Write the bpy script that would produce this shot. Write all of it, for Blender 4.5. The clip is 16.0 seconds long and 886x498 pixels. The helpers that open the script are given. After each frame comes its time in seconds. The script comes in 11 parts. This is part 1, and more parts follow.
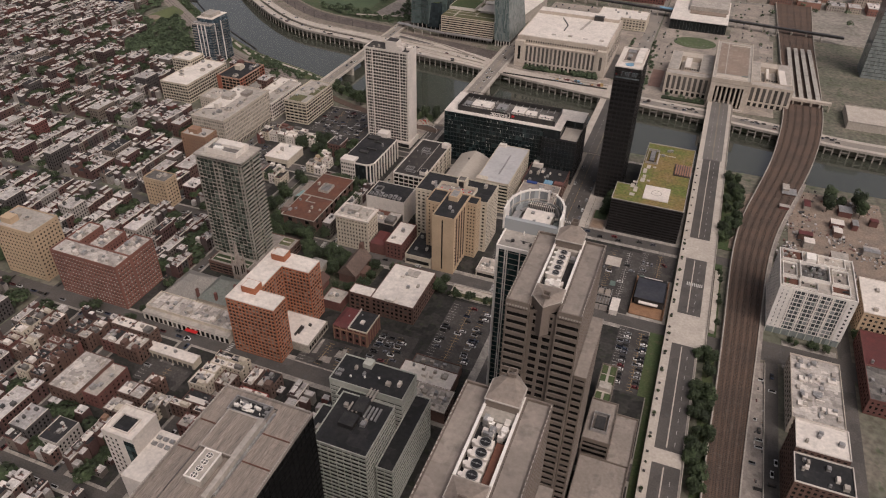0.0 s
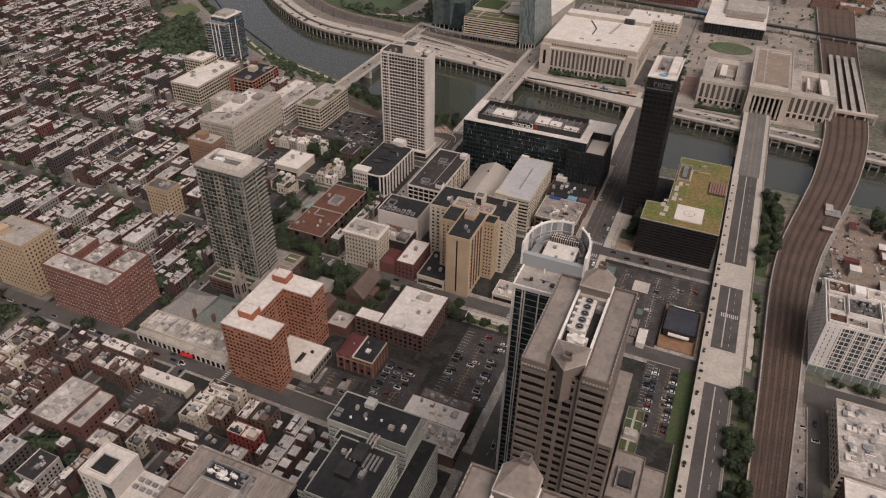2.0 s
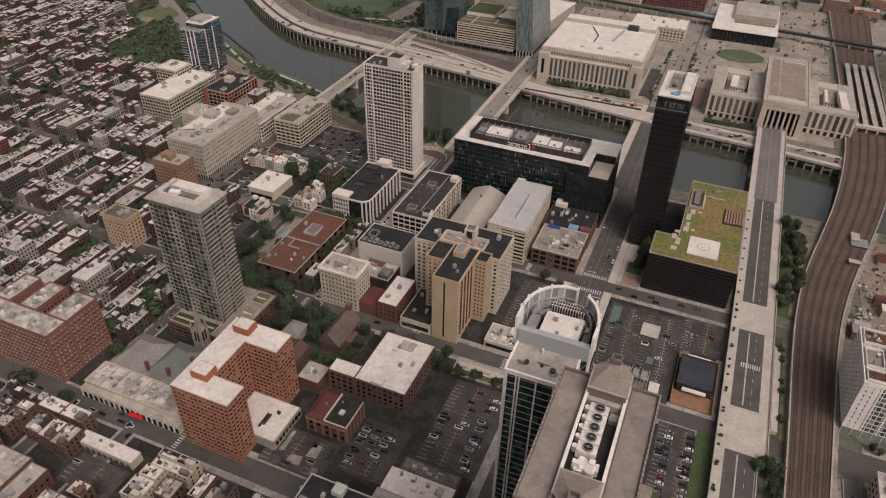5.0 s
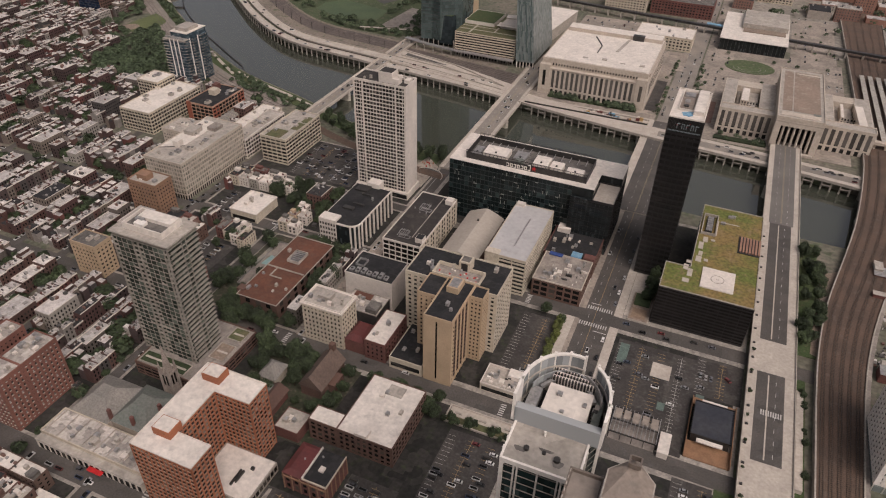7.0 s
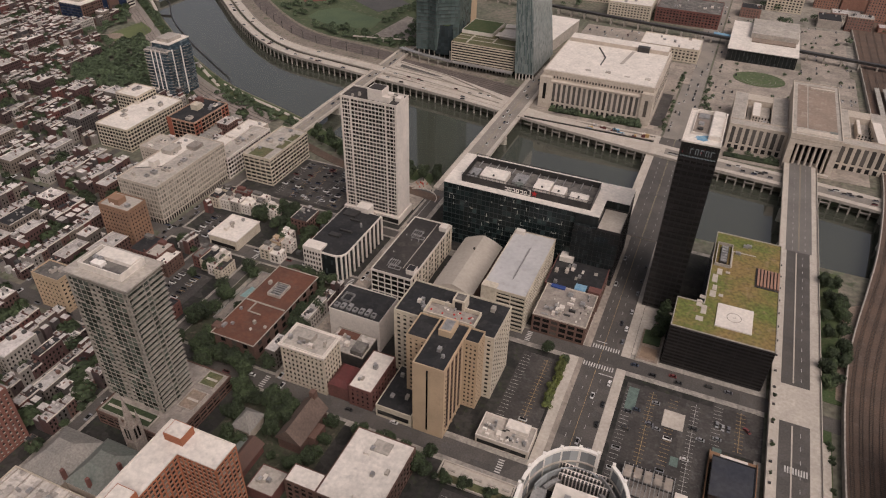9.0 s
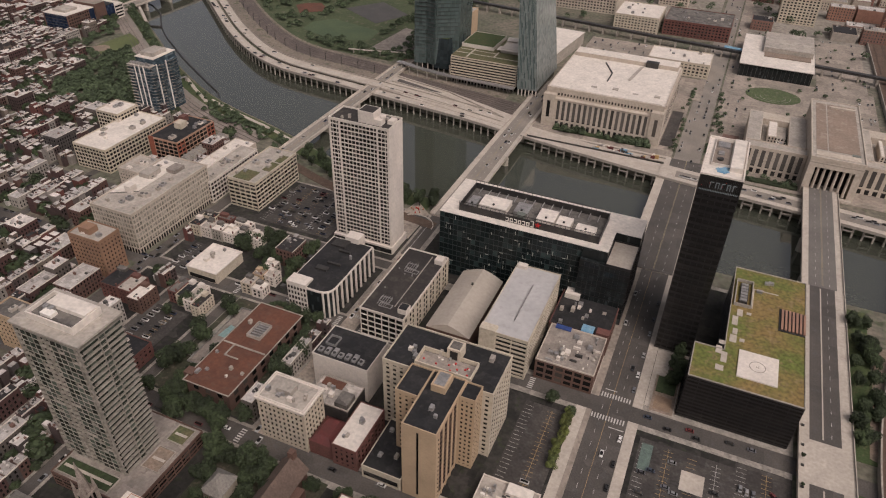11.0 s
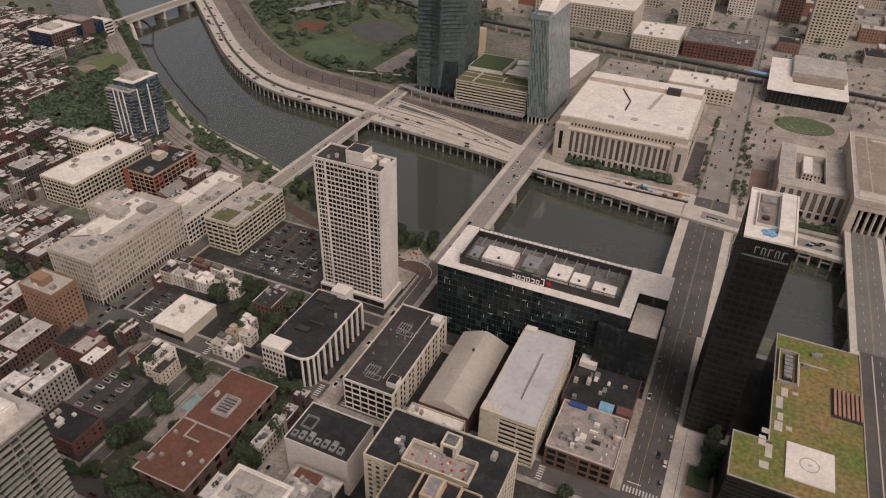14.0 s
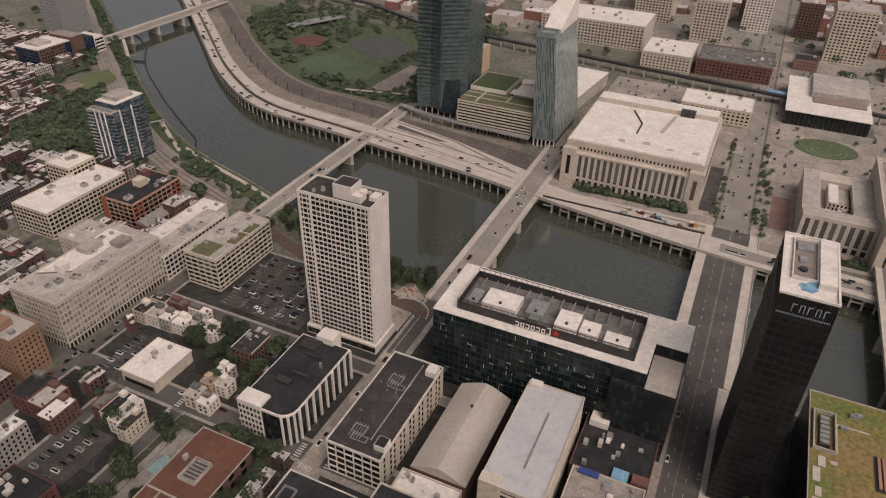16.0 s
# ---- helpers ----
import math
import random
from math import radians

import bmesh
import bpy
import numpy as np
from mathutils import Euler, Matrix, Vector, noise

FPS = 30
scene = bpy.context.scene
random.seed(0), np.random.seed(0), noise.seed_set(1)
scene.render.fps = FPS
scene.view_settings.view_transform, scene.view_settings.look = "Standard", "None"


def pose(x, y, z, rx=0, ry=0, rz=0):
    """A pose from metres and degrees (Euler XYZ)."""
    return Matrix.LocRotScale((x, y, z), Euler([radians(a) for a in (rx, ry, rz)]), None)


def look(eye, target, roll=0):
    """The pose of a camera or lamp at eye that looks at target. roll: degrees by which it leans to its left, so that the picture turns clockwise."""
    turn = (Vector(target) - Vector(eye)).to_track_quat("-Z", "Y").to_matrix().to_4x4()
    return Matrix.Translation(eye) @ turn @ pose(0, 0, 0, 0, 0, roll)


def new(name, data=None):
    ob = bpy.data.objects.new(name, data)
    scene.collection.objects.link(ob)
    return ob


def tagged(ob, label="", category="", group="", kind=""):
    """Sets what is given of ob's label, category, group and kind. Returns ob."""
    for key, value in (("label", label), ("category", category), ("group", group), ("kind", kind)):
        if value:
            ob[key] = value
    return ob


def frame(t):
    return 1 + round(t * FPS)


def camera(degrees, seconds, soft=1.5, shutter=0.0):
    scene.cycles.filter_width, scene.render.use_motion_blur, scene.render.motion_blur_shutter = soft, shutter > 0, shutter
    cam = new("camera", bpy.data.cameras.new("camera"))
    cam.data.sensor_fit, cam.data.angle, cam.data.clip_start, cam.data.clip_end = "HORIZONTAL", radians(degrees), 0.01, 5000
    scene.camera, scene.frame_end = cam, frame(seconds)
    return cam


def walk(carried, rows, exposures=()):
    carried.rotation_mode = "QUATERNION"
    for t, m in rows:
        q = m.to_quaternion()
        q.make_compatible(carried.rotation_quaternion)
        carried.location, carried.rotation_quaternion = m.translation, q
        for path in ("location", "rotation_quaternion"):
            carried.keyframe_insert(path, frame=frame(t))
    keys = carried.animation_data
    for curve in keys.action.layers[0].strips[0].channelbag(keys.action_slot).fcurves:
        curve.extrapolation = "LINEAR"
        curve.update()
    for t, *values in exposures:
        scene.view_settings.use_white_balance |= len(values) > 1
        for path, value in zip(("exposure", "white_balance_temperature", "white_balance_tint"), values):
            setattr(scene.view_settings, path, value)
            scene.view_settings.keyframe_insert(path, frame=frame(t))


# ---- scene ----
cam = camera(64.9, 16.0, soft=1.15)
PATH = [
    (0, (77.39, -477.57, 316.01), (49.24, -401.74, 257.20), 1.15),
    (0.5, (75.18, -468.58, 314.38), (46.85, -392.92, 255.45), 1.08),
    (1, (72.91, -459.56, 312.78), (42.59, -384.75, 253.76), 1.08),
    (1.5, (70.58, -450.51, 311.19), (39.68, -376.02, 252.06), 1.10),
    (2, (68.20, -441.44, 309.61), (37.32, -366.98, 250.43), 1.10),
    (2.5, (65.75, -432.35, 308.04), (34.94, -357.91, 248.80), 1.11),
    (3, (63.26, -423.24, 306.48), (32.48, -348.83, 247.19), 1.16),
    (3.5, (60.71, -414.11, 304.94), (30.01, -339.73, 245.56), 1.14),
    (4, (58.12, -404.96, 303.40), (27.51, -330.56, 244.01), 1.14),
    (6.5, (44.58, -358.98, 295.83), (13.94, -284.44, 236.63), 1.37),
    (7, (41.78, -349.74, 294.33), (11.10, -275.11, 235.26), 1.39),
    (7.5, (38.95, -340.50, 292.83), (8.26, -265.80, 233.86), 1.43),
    (8, (36.10, -331.25, 291.34), (5.43, -256.48, 232.44), 1.41),
    (8.5, (33.23, -321.99, 289.84), (2.56, -247.14, 231.04), 1.44),
    (9, (30.34, -312.72, 288.35), (-0.39, -237.78, 229.69), 1.46),
    (11.5, (15.79, -266.33, 280.84), (-15.79, -191.04, 223.10), 1.57),
    (12, (12.87, -257.06, 279.32), (-19.51, -181.98, 221.75), 1.57),
    (12.5, (9.96, -247.78, 277.80), (-22.54, -172.60, 220.42), 1.57),
    (13, (7.06, -238.51, 276.26), (-25.51, -163.13, 219.18), 1.60),
    (13.5, (4.17, -229.24, 274.72), (-28.43, -153.70, 217.89), 1.59),
    (14, (1.30, -219.98, 273.17), (-31.49, -144.33, 216.58), 1.62),
    (14.5, (-1.56, -210.72, 271.61), (-34.62, -135.00, 215.29), 1.57),
    (15, (-4.39, -201.48, 270.04), (-37.67, -125.63, 214.00), 1.57),
    (15.5, (-7.20, -192.24, 268.45), (-40.80, -116.28, 212.77), 1.53),
    (16, (-9.99, -183.02, 266.86), (-43.91, -106.93, 211.54), 1.51),
]
walk(cam, [(t, look(eye, target, roll)) for t, eye, target, roll in PATH],
     exposures=[(0.0, 0.1, 6450, 17.5), (16.0, 0.1, 6560, 18.0)])

# ---- world and sun ----
SUN_EL, SUN_AZ = radians(52), radians(128)
world = bpy.data.worlds.new("overcast_sky")
scene.world = world
world.use_nodes = True
wn = world.node_tree.nodes
sky = wn.new("ShaderNodeTexSky")
sky.sky_type, sky.sun_disc = "NISHITA", False
sky.sun_elevation, sky.sun_rotation = SUN_EL, SUN_AZ
sky.air_density, sky.dust_density, sky.ozone_density = 1.0, 6.0, 0.5
wn["Background"].inputs["Strength"].default_value = 0.092
veil = wn.new("ShaderNodeHueSaturation")
veil.inputs["Saturation"].default_value = 0.3
world.node_tree.links.new(sky.outputs["Color"], veil.inputs["Color"])
world.node_tree.links.new(veil.outputs["Color"], wn["Background"].inputs["Color"])
sun = bpy.data.lights.new("sun", "SUN")
sun.energy, sun.angle, sun.color = 1.45, radians(42), (1.0, 0.9, 0.8)
sun_ob = new("sun", sun)
sun_dir = Vector((math.sin(SUN_AZ) * math.cos(SUN_EL), math.cos(SUN_AZ) * math.cos(SUN_EL), math.sin(SUN_EL)))
sun_ob.rotation_mode = "QUATERNION"
sun_ob.rotation_quaternion = sun_dir.to_track_quat("Z", "Y")
sun_ob.location = (0, 0, 600)

# ---- materials ----
MATS = {}


def mat(name, c1, c2=None, scale=0.15, rough=0.85, fine=2.0, grain=0.25, vary=0.0, island=0.0, metal=0.0, bump=0.0, stain=None, amount=0.5, spec=0.4, patch=0.0, cell=0.16, stretch=None):
    """Two-scale surface: c1 and c2 mixed by broad patches, fine grain over it, stains with an outline of their own."""
    m = bpy.data.materials.new(name)
    m.use_nodes = True
    nt = m.node_tree
    n, l = nt.nodes, nt.links
    b = n["Principled BSDF"]
    b.inputs["Roughness"].default_value, b.inputs["Metallic"].default_value = rough, metal
    b.inputs["Specular IOR Level"].default_value = spec
    geo = n.new("ShaderNodeNewGeometry")
    c2 = c2 or tuple(v * 0.75 for v in c1)
    place = geo.outputs["Position"]
    if stretch:
        vm = n.new("ShaderNodeVectorMath")
        vm.operation = "MULTIPLY"
        vm.inputs[1].default_value = stretch
        l.new(place, vm.inputs[0])
        place = vm.outputs[0]

    def noise_tex(s, d):
        t = n.new("ShaderNodeTexNoise")
        t.inputs["Scale"].default_value, t.inputs["Detail"].default_value = s, d
        l.new(place, t.inputs["Vector"])
        return t

    def mixed(blend, fac, a, c):
        x = n.new("ShaderNodeMix")
        x.data_type, x.blend_type = "RGBA", blend
        for sock, v in ((x.inputs[0], fac), (x.inputs[6], a), (x.inputs[7], c)):
            if hasattr(v, "links"):
                l.new(v, sock)
            elif isinstance(v, tuple):
                sock.default_value = (*v, 1.0)
            else:
                sock.default_value = v
        return x.outputs[2]

    def ramp(src, lo, hi, a, c):
        x = n.new("ShaderNodeMapRange")
        l.new(src, x.inputs[0])
        for k, v in ((1, lo), (2, hi), (3, a), (4, c)):
            x.inputs[k].default_value = v
        return x.outputs[0]

    big = noise_tex(scale, 4.0)
    col = mixed("MIX", ramp(big.outputs["Fac"], 0.38, 0.62, 0.0, 1.0), c1, c2)
    if stain:
        st = noise_tex(scale * 4.3, 6.0)
        col = mixed("MIX", ramp(st.outputs["Fac"], 0.56, 0.66, 0.0, amount), col, stain)
    if patch:
        vo = n.new("ShaderNodeTexVoronoi")
        vo.distance = "CHEBYCHEV"
        vo.inputs["Scale"].default_value, vo.inputs["Randomness"].default_value = cell, 0.85
        l.new(geo.outputs["Position"], vo.inputs["Vector"])
        sep = n.new("ShaderNodeSeparateColor")
        l.new(vo.outputs["Color"], sep.inputs[0])
        col = mixed("MULTIPLY", 1.0, col, _grey(n, l, ramp(sep.outputs[0], 0.0, 1.0, 1.0 - patch, 1.0 + patch * 0.5)))
    fi = noise_tex(fine, 5.0)
    col = mixed("MULTIPLY", 1.0, col, _grey(n, l, ramp(fi.outputs["Fac"], 0.3, 0.7, 1.0 - grain, 1.0 + grain)))
    if vary:
        oi = n.new("ShaderNodeObjectInfo")
        col = mixed("MULTIPLY", 1.0, col, _grey(n, l, ramp(oi.outputs["Random"], 0.0, 1.0, 1.0 - vary, 1.0 + vary)))
    if island:
        col = mixed("MULTIPLY", 1.0, col, _grey(n, l, ramp(geo.outputs["Random Per Island"], 0.0, 1.0, 1.0 - island, 1.0 + island)))
    l.new(col, b.inputs["Base Color"])
    if bump:
        bp = n.new("ShaderNodeBump")
        bp.inputs["Strength"].default_value, bp.inputs["Distance"].default_value = 0.5, bump
        l.new(fi.outputs["Fac"], bp.inputs["Height"])
        l.new(bp.outputs["Normal"], b.inputs["Normal"])
    MATS[name] = m
    return m


def _grey(n, l, v):
    c = n.new("ShaderNodeCombineColor")
    for k in range(3):
        l.new(v, c.inputs[k])
    return c.outputs[0]


def palette(name, colours, rough=0.85, by="object", grain=0.2, fine=1.5, stain=None):
    """One surface in several paints, chosen by each piece at random, with patches and grain."""
    m = mat(name, (0.5, 0.5, 0.5), (0.42, 0.42, 0.42), scale=0.3, rough=rough, grain=grain, fine=fine, stain=stain, patch=0.25 if stain else 0.0, cell=0.28)
    nt = m.node_tree
    n, l = nt.nodes, nt.links
    ramp = n.new("ShaderNodeValToRGB")
    ramp.color_ramp.interpolation = "CONSTANT"
    els = ramp.color_ramp.elements
    while len(els) < len(colours):
        els.new(0.5)
    for k, c in enumerate(colours):
        els[k].position, els[k].color = k / len(colours), (*c, 1)
    if by == "object":
        l.new(n.new("ShaderNodeObjectInfo").outputs["Random"], ramp.inputs[0])
    else:
        l.new(n.new("ShaderNodeNewGeometry").outputs["Random Per Island"], ramp.inputs[0])
    b = n["Principled BSDF"]
    src = b.inputs["Base Color"].links[0].from_socket
    x = n.new("ShaderNodeMix")
    x.data_type, x.blend_type = "RGBA", "MULTIPLY"
    x.inputs[0].default_value = 1.0
    sc = n.new("ShaderNodeMix")
    sc.data_type, sc.blend_type = "RGBA", "MULTIPLY"
    sc.inputs[0].default_value = 1.0
    l.new(src, sc.inputs[6])
    sc.inputs[7].default_value = (2.1, 2.1, 2.1, 1)
    l.new(sc.outputs[2], x.inputs[6])
    l.new(ramp.outputs[0], x.inputs[7])
    l.new(x.outputs[2], b.inputs["Base Color"])
    return m


def glass(name, dark, pale, cell=None, share=0.25, rough=0.12):
    """Window glass seen from outside: dark rooms, some with a blind drawn, some with a reflection put in as colour.
    cell: size of the panes where they are not pieces of their own.
    """
    m = bpy.data.materials.new(name)
    m.use_nodes = True
    n, l = m.node_tree.nodes, m.node_tree.links
    b = n["Principled BSDF"]
    b.inputs["Roughness"].default_value = rough
    b.inputs["Specular IOR Level"].default_value = 0.22
    if cell:
        geo = n.new("ShaderNodeNewGeometry")
        sn = n.new("ShaderNodeVectorMath")
        sn.operation = "SNAP"
        sn.inputs[1].default_value = cell
        l.new(geo.outputs["Position"], sn.inputs[0])
        wnz = n.new("ShaderNodeTexWhiteNoise")
        l.new(sn.outputs[0], wnz.inputs["Vector"])
        src = wnz.outputs["Value"]
    else:
        add = n.new("ShaderNodeMath")
        add.operation = "ADD"
        l.new(n.new("ShaderNodeObjectInfo").outputs["Random"], add.inputs[0])
        l.new(n.new("ShaderNodeNewGeometry").outputs["Random Per Island"], add.inputs[1])
        fr = n.new("ShaderNodeMath")
        fr.operation = "FRACT"
        l.new(add.outputs[0], fr.inputs[0])
        src = fr.outputs[0]
    r = n.new("ShaderNodeValToRGB")
    e = r.color_ramp.elements
    e[0].position, e[0].color = 0.0, (*dark, 1)
    e[1].position, e[1].color = 1.0, (*pale, 1)
    mid = e.new(1 - share)
    mid.color = (*[v * 1.6 for v in dark], 1)
    l.new(src, r.inputs[0])
    l.new(r.outputs[0], b.inputs["Base Color"])
    MATS[name] = m
    return m


asphalt = mat("asphalt", (0.088, 0.077, 0.067), (0.070, 0.062, 0.055), 0.05, 0.9, 1.2, 0.2, stain=(0.09, 0.085, 0.08), amount=0.5, patch=0.18, cell=0.09)
asphalt_lot = mat("asphalt_lot", (0.062, 0.054, 0.047), (0.047, 0.041, 0.037), 0.08, 0.9, 0.8, 0.25, stain=(0.085, 0.08, 0.075), amount=0.6, patch=0.3, cell=0.1)
# Dark asphalt and planting, darkened further to carry the gaps' deep shade.
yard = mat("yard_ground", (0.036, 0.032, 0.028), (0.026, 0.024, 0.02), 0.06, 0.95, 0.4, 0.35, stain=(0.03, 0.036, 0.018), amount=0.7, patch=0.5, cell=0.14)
pave = mat("pavement_concrete", (0.30, 0.265, 0.225), (0.235, 0.21, 0.18), 0.12, 0.9, 0.7, 0.2, stain=(0.16, 0.14, 0.12), patch=0.22, cell=0.25)
pale_pave = mat("pale_concrete", (0.43, 0.375, 0.315), (0.385, 0.335, 0.28), 0.1, 0.9, 0.6, 0.12, stain=(0.3, 0.265, 0.225), amount=0.3, patch=0.07, cell=0.2)
earth = mat("urban_ground", (0.15, 0.13, 0.10), (0.10, 0.10, 0.07), 0.03, 0.95, 0.25, 0.35, stain=(0.055, 0.075, 0.035), amount=0.7)
grass = mat("grass", (0.045, 0.068, 0.024), (0.06, 0.072, 0.028), 0.06, 0.95, 1.0, 0.3, stain=(0.10, 0.085, 0.05), amount=0.5)
moss = mat("sedum_roof", (0.105, 0.122, 0.028), (0.19, 0.13, 0.048), 0.05, 0.95, 0.5, 0.35, stain=(0.20, 0.14, 0.075), amount=0.6)
mat("shaded_moss", (0.085, 0.092, 0.04), (0.115, 0.10, 0.052), 0.1, 0.95, 0.8, 0.3)
water = mat("river_water", (0.054, 0.057, 0.043), (0.047, 0.050, 0.038), 0.01, 0.06, 0.35, 0.08, bump=0.03, spec=1.0)
water.node_tree.nodes["Principled BSDF"].inputs["IOR"].default_value = 1.55
white_paint = mat("road_paint", (0.5, 0.475, 0.43), (0.36, 0.34, 0.31), 0.5, 0.8, 3.0, 0.2)
yellow_paint = mat("yellow_paint", (0.42, 0.28, 0.12), (0.33, 0.22, 0.1), 0.5, 0.8, 3.0, 0.2)
concrete = mat("concrete", (0.36, 0.315, 0.265), (0.28, 0.25, 0.21), 0.08, 0.85, 0.8, 0.18, stain=(0.2, 0.175, 0.15))
white_conc = mat("white_concrete", (0.62, 0.55, 0.48), (0.54, 0.48, 0.42), 0.06, 0.8, 0.8, 0.1, stain=(0.45, 0.4, 0.34), amount=0.4)
cream = mat("cream_concrete", (0.50, 0.43, 0.33), (0.43, 0.37, 0.29), 0.06, 0.85, 0.8, 0.12, stain=(0.35, 0.3, 0.24))
beige = mat("tan_brick", (0.45, 0.325, 0.21), (0.39, 0.285, 0.185), 0.05, 0.85, 2.0, 0.12, stain=(0.33, 0.24, 0.15), amount=0.35)
limestone = mat("limestone", (0.47, 0.40, 0.325), (0.41, 0.35, 0.285), 0.05, 0.85, 0.6, 0.12, stain=(0.3, 0.25, 0.2), amount=0.4)
orange_brick = mat("orange_brick", (0.35, 0.125, 0.062), (0.29, 0.105, 0.054), 0.06, 0.88, 2.5, 0.2, stain=(0.2, 0.09, 0.05), amount=0.4)
red_brick = mat("red_brick", (0.15, 0.062, 0.050), (0.115, 0.052, 0.042), 0.08, 0.88, 2.5, 0.25, stain=(0.11, 0.05, 0.04), amount=0.5)
rust_brick = mat("rust_brick", (0.125, 0.070, 0.052), (0.098, 0.057, 0.044), 0.08, 0.88, 2.5, 0.25, stain=(0.13, 0.07, 0.05), amount=0.5)
granite = mat("brown_granite", (0.165, 0.130, 0.104), (0.14, 0.111, 0.09), 0.05, 0.6, 1.5, 0.12)
black_metal = mat("black_cladding", (0.012, 0.011, 0.011), (0.018, 0.016, 0.016), 0.1, 0.35, 1.0, 0.15, spec=0.5)
dark_metal = mat("dark_steel", (0.04, 0.038, 0.037), (0.06, 0.055, 0.05), 0.2, 0.5, 1.0, 0.2, metal=0.4)
grey_metal = mat("galvanised_steel", (0.36, 0.34, 0.32), (0.27, 0.26, 0.25), 0.4, 0.5, 1.5, 0.2, metal=0.5)
white_roof = mat("white_membrane", (0.63, 0.565, 0.495), (0.575, 0.515, 0.45), 0.06, 0.8, 0.5, 0.12, stain=(0.36, 0.32, 0.28), amount=0.32, patch=0.07, cell=0.17)
pale_roof = mat("pale_gravel_roof", (0.38, 0.335, 0.285), (0.32, 0.285, 0.245), 0.06, 0.9, 0.6, 0.15, stain=(0.22, 0.2, 0.175), amount=0.4, patch=0.14, cell=0.2)
silver_roof = mat("silver_coated_roof", (0.42, 0.40, 0.385), (0.37, 0.355, 0.34), 0.05, 0.6, 0.4, 0.08, stain=(0.3, 0.28, 0.26), amount=0.4)
dark_roof = mat("black_membrane", (0.016, 0.0155, 0.0165), (0.024, 0.0225, 0.022), 0.08, 0.85, 0.5, 0.25, stain=(0.045, 0.041, 0.038), amount=0.45, patch=0.35, cell=0.18)
grey_roof = mat("grey_membrane", (0.14, 0.125, 0.11), (0.11, 0.10, 0.09), 0.08, 0.88, 0.5, 0.2, stain=(0.2, 0.18, 0.155), amount=0.5, patch=0.4, cell=0.22)
brown_roof = mat("gravel_roof_brown", (0.25, 0.21, 0.175), (0.215, 0.18, 0.15), 0.05, 0.9, 0.7, 0.12, stain=(0.13, 0.11, 0.095), amount=0.5, patch=0.1, cell=0.15)
patchy_roof = mat("patched_membrane", (0.46, 0.41, 0.36), (0.36, 0.32, 0.28), 0.08, 0.85, 0.6, 0.18, stain=(0.16, 0.145, 0.13), amount=0.55, patch=0.4, cell=0.24)
rust_roof = mat("rust_red_roof", (0.125, 0.050, 0.030), (0.095, 0.044, 0.029), 0.06, 0.9, 0.6, 0.15, stain=(0.11, 0.06, 0.045), amount=0.5, patch=0.12, cell=0.15)
red_roof = mat("dark_red_metal_roof", (0.115, 0.03, 0.027), (0.09, 0.028, 0.025), 0.2, 0.6, 0.8, 0.15)
ballast = mat("rail_ballast", (0.105, 0.068, 0.048), (0.08, 0.054, 0.040), 0.06, 0.95, 1.2, 0.3, stain=(0.12, 0.095, 0.075), amount=0.5)
rail_steel = mat("rail_steel", (0.06, 0.048, 0.042), None, 0.4, 0.6, 2.0, 0.2, metal=0.3)
pale_green = mat("pale_green_panel", (0.42, 0.415, 0.355), (0.36, 0.36, 0.31), 0.08, 0.8, 0.8, 0.1)
tan_gravel = mat("weathered_gravel", (0.27, 0.232, 0.198), (0.2, 0.172, 0.148), 0.06, 0.9, 0.8, 0.15, stain=(0.2, 0.165, 0.14), amount=0.5, patch=0.22, cell=0.3)
brown_brick = mat("brown_brick", (0.27, 0.155, 0.095), (0.22, 0.13, 0.085), 0.08, 0.88, 2.0, 0.2)
umber_brick = mat("umber_brick", (0.135, 0.085, 0.064), (0.105, 0.068, 0.053), 0.08, 0.88, 2.0, 0.2)
streaked_roof = mat("streaked_plank_roof", (0.25, 0.205, 0.168), (0.18, 0.15, 0.125), 0.12, 0.9, 0.9, 0.35, stain=(0.11, 0.092, 0.078), amount=0.6, stretch=(5.0, 0.35, 1.0))
bark = mat("bark", (0.06, 0.045, 0.032), None, 0.5, 0.95, 3.0, 0.3)
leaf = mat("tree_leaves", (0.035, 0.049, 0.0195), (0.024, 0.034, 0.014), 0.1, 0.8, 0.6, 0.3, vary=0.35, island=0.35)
# Distance haze is put into this leaf colour, paler than tree_leaves.
hazed_leaf = mat("hazed_tree_leaves", (0.068, 0.092, 0.047), (0.052, 0.070, 0.037), 0.05, 0.85, 0.3, 0.3, island=0.45)
leaf_yellow = mat("yellow_green_leaves", (0.09, 0.10, 0.025), (0.07, 0.085, 0.025), 0.1, 0.8, 0.6, 0.3, vary=0.25, island=0.3)
soil = mat("bare_soil", (0.24, 0.18, 0.135), (0.18, 0.14, 0.11), 0.1, 0.95, 0.8, 0.3)
car_paint = palette("car_paint", [(0.6, 0.58, 0.55), (0.02, 0.02, 0.02), (0.3, 0.29, 0.28), (0.05, 0.05, 0.055), (0.65, 0.63, 0.6), (0.12, 0.12, 0.13), (0.13, 0.03, 0.03), (0.04, 0.05, 0.07), (0.5, 0.48, 0.45), (0.03, 0.03, 0.03), (0.02, 0.02, 0.022), (0.2, 0.2, 0.2)], rough=0.35, grain=0.03)
rubber = mat("tyre_rubber", (0.02, 0.02, 0.02), None, 1.0, 0.9)
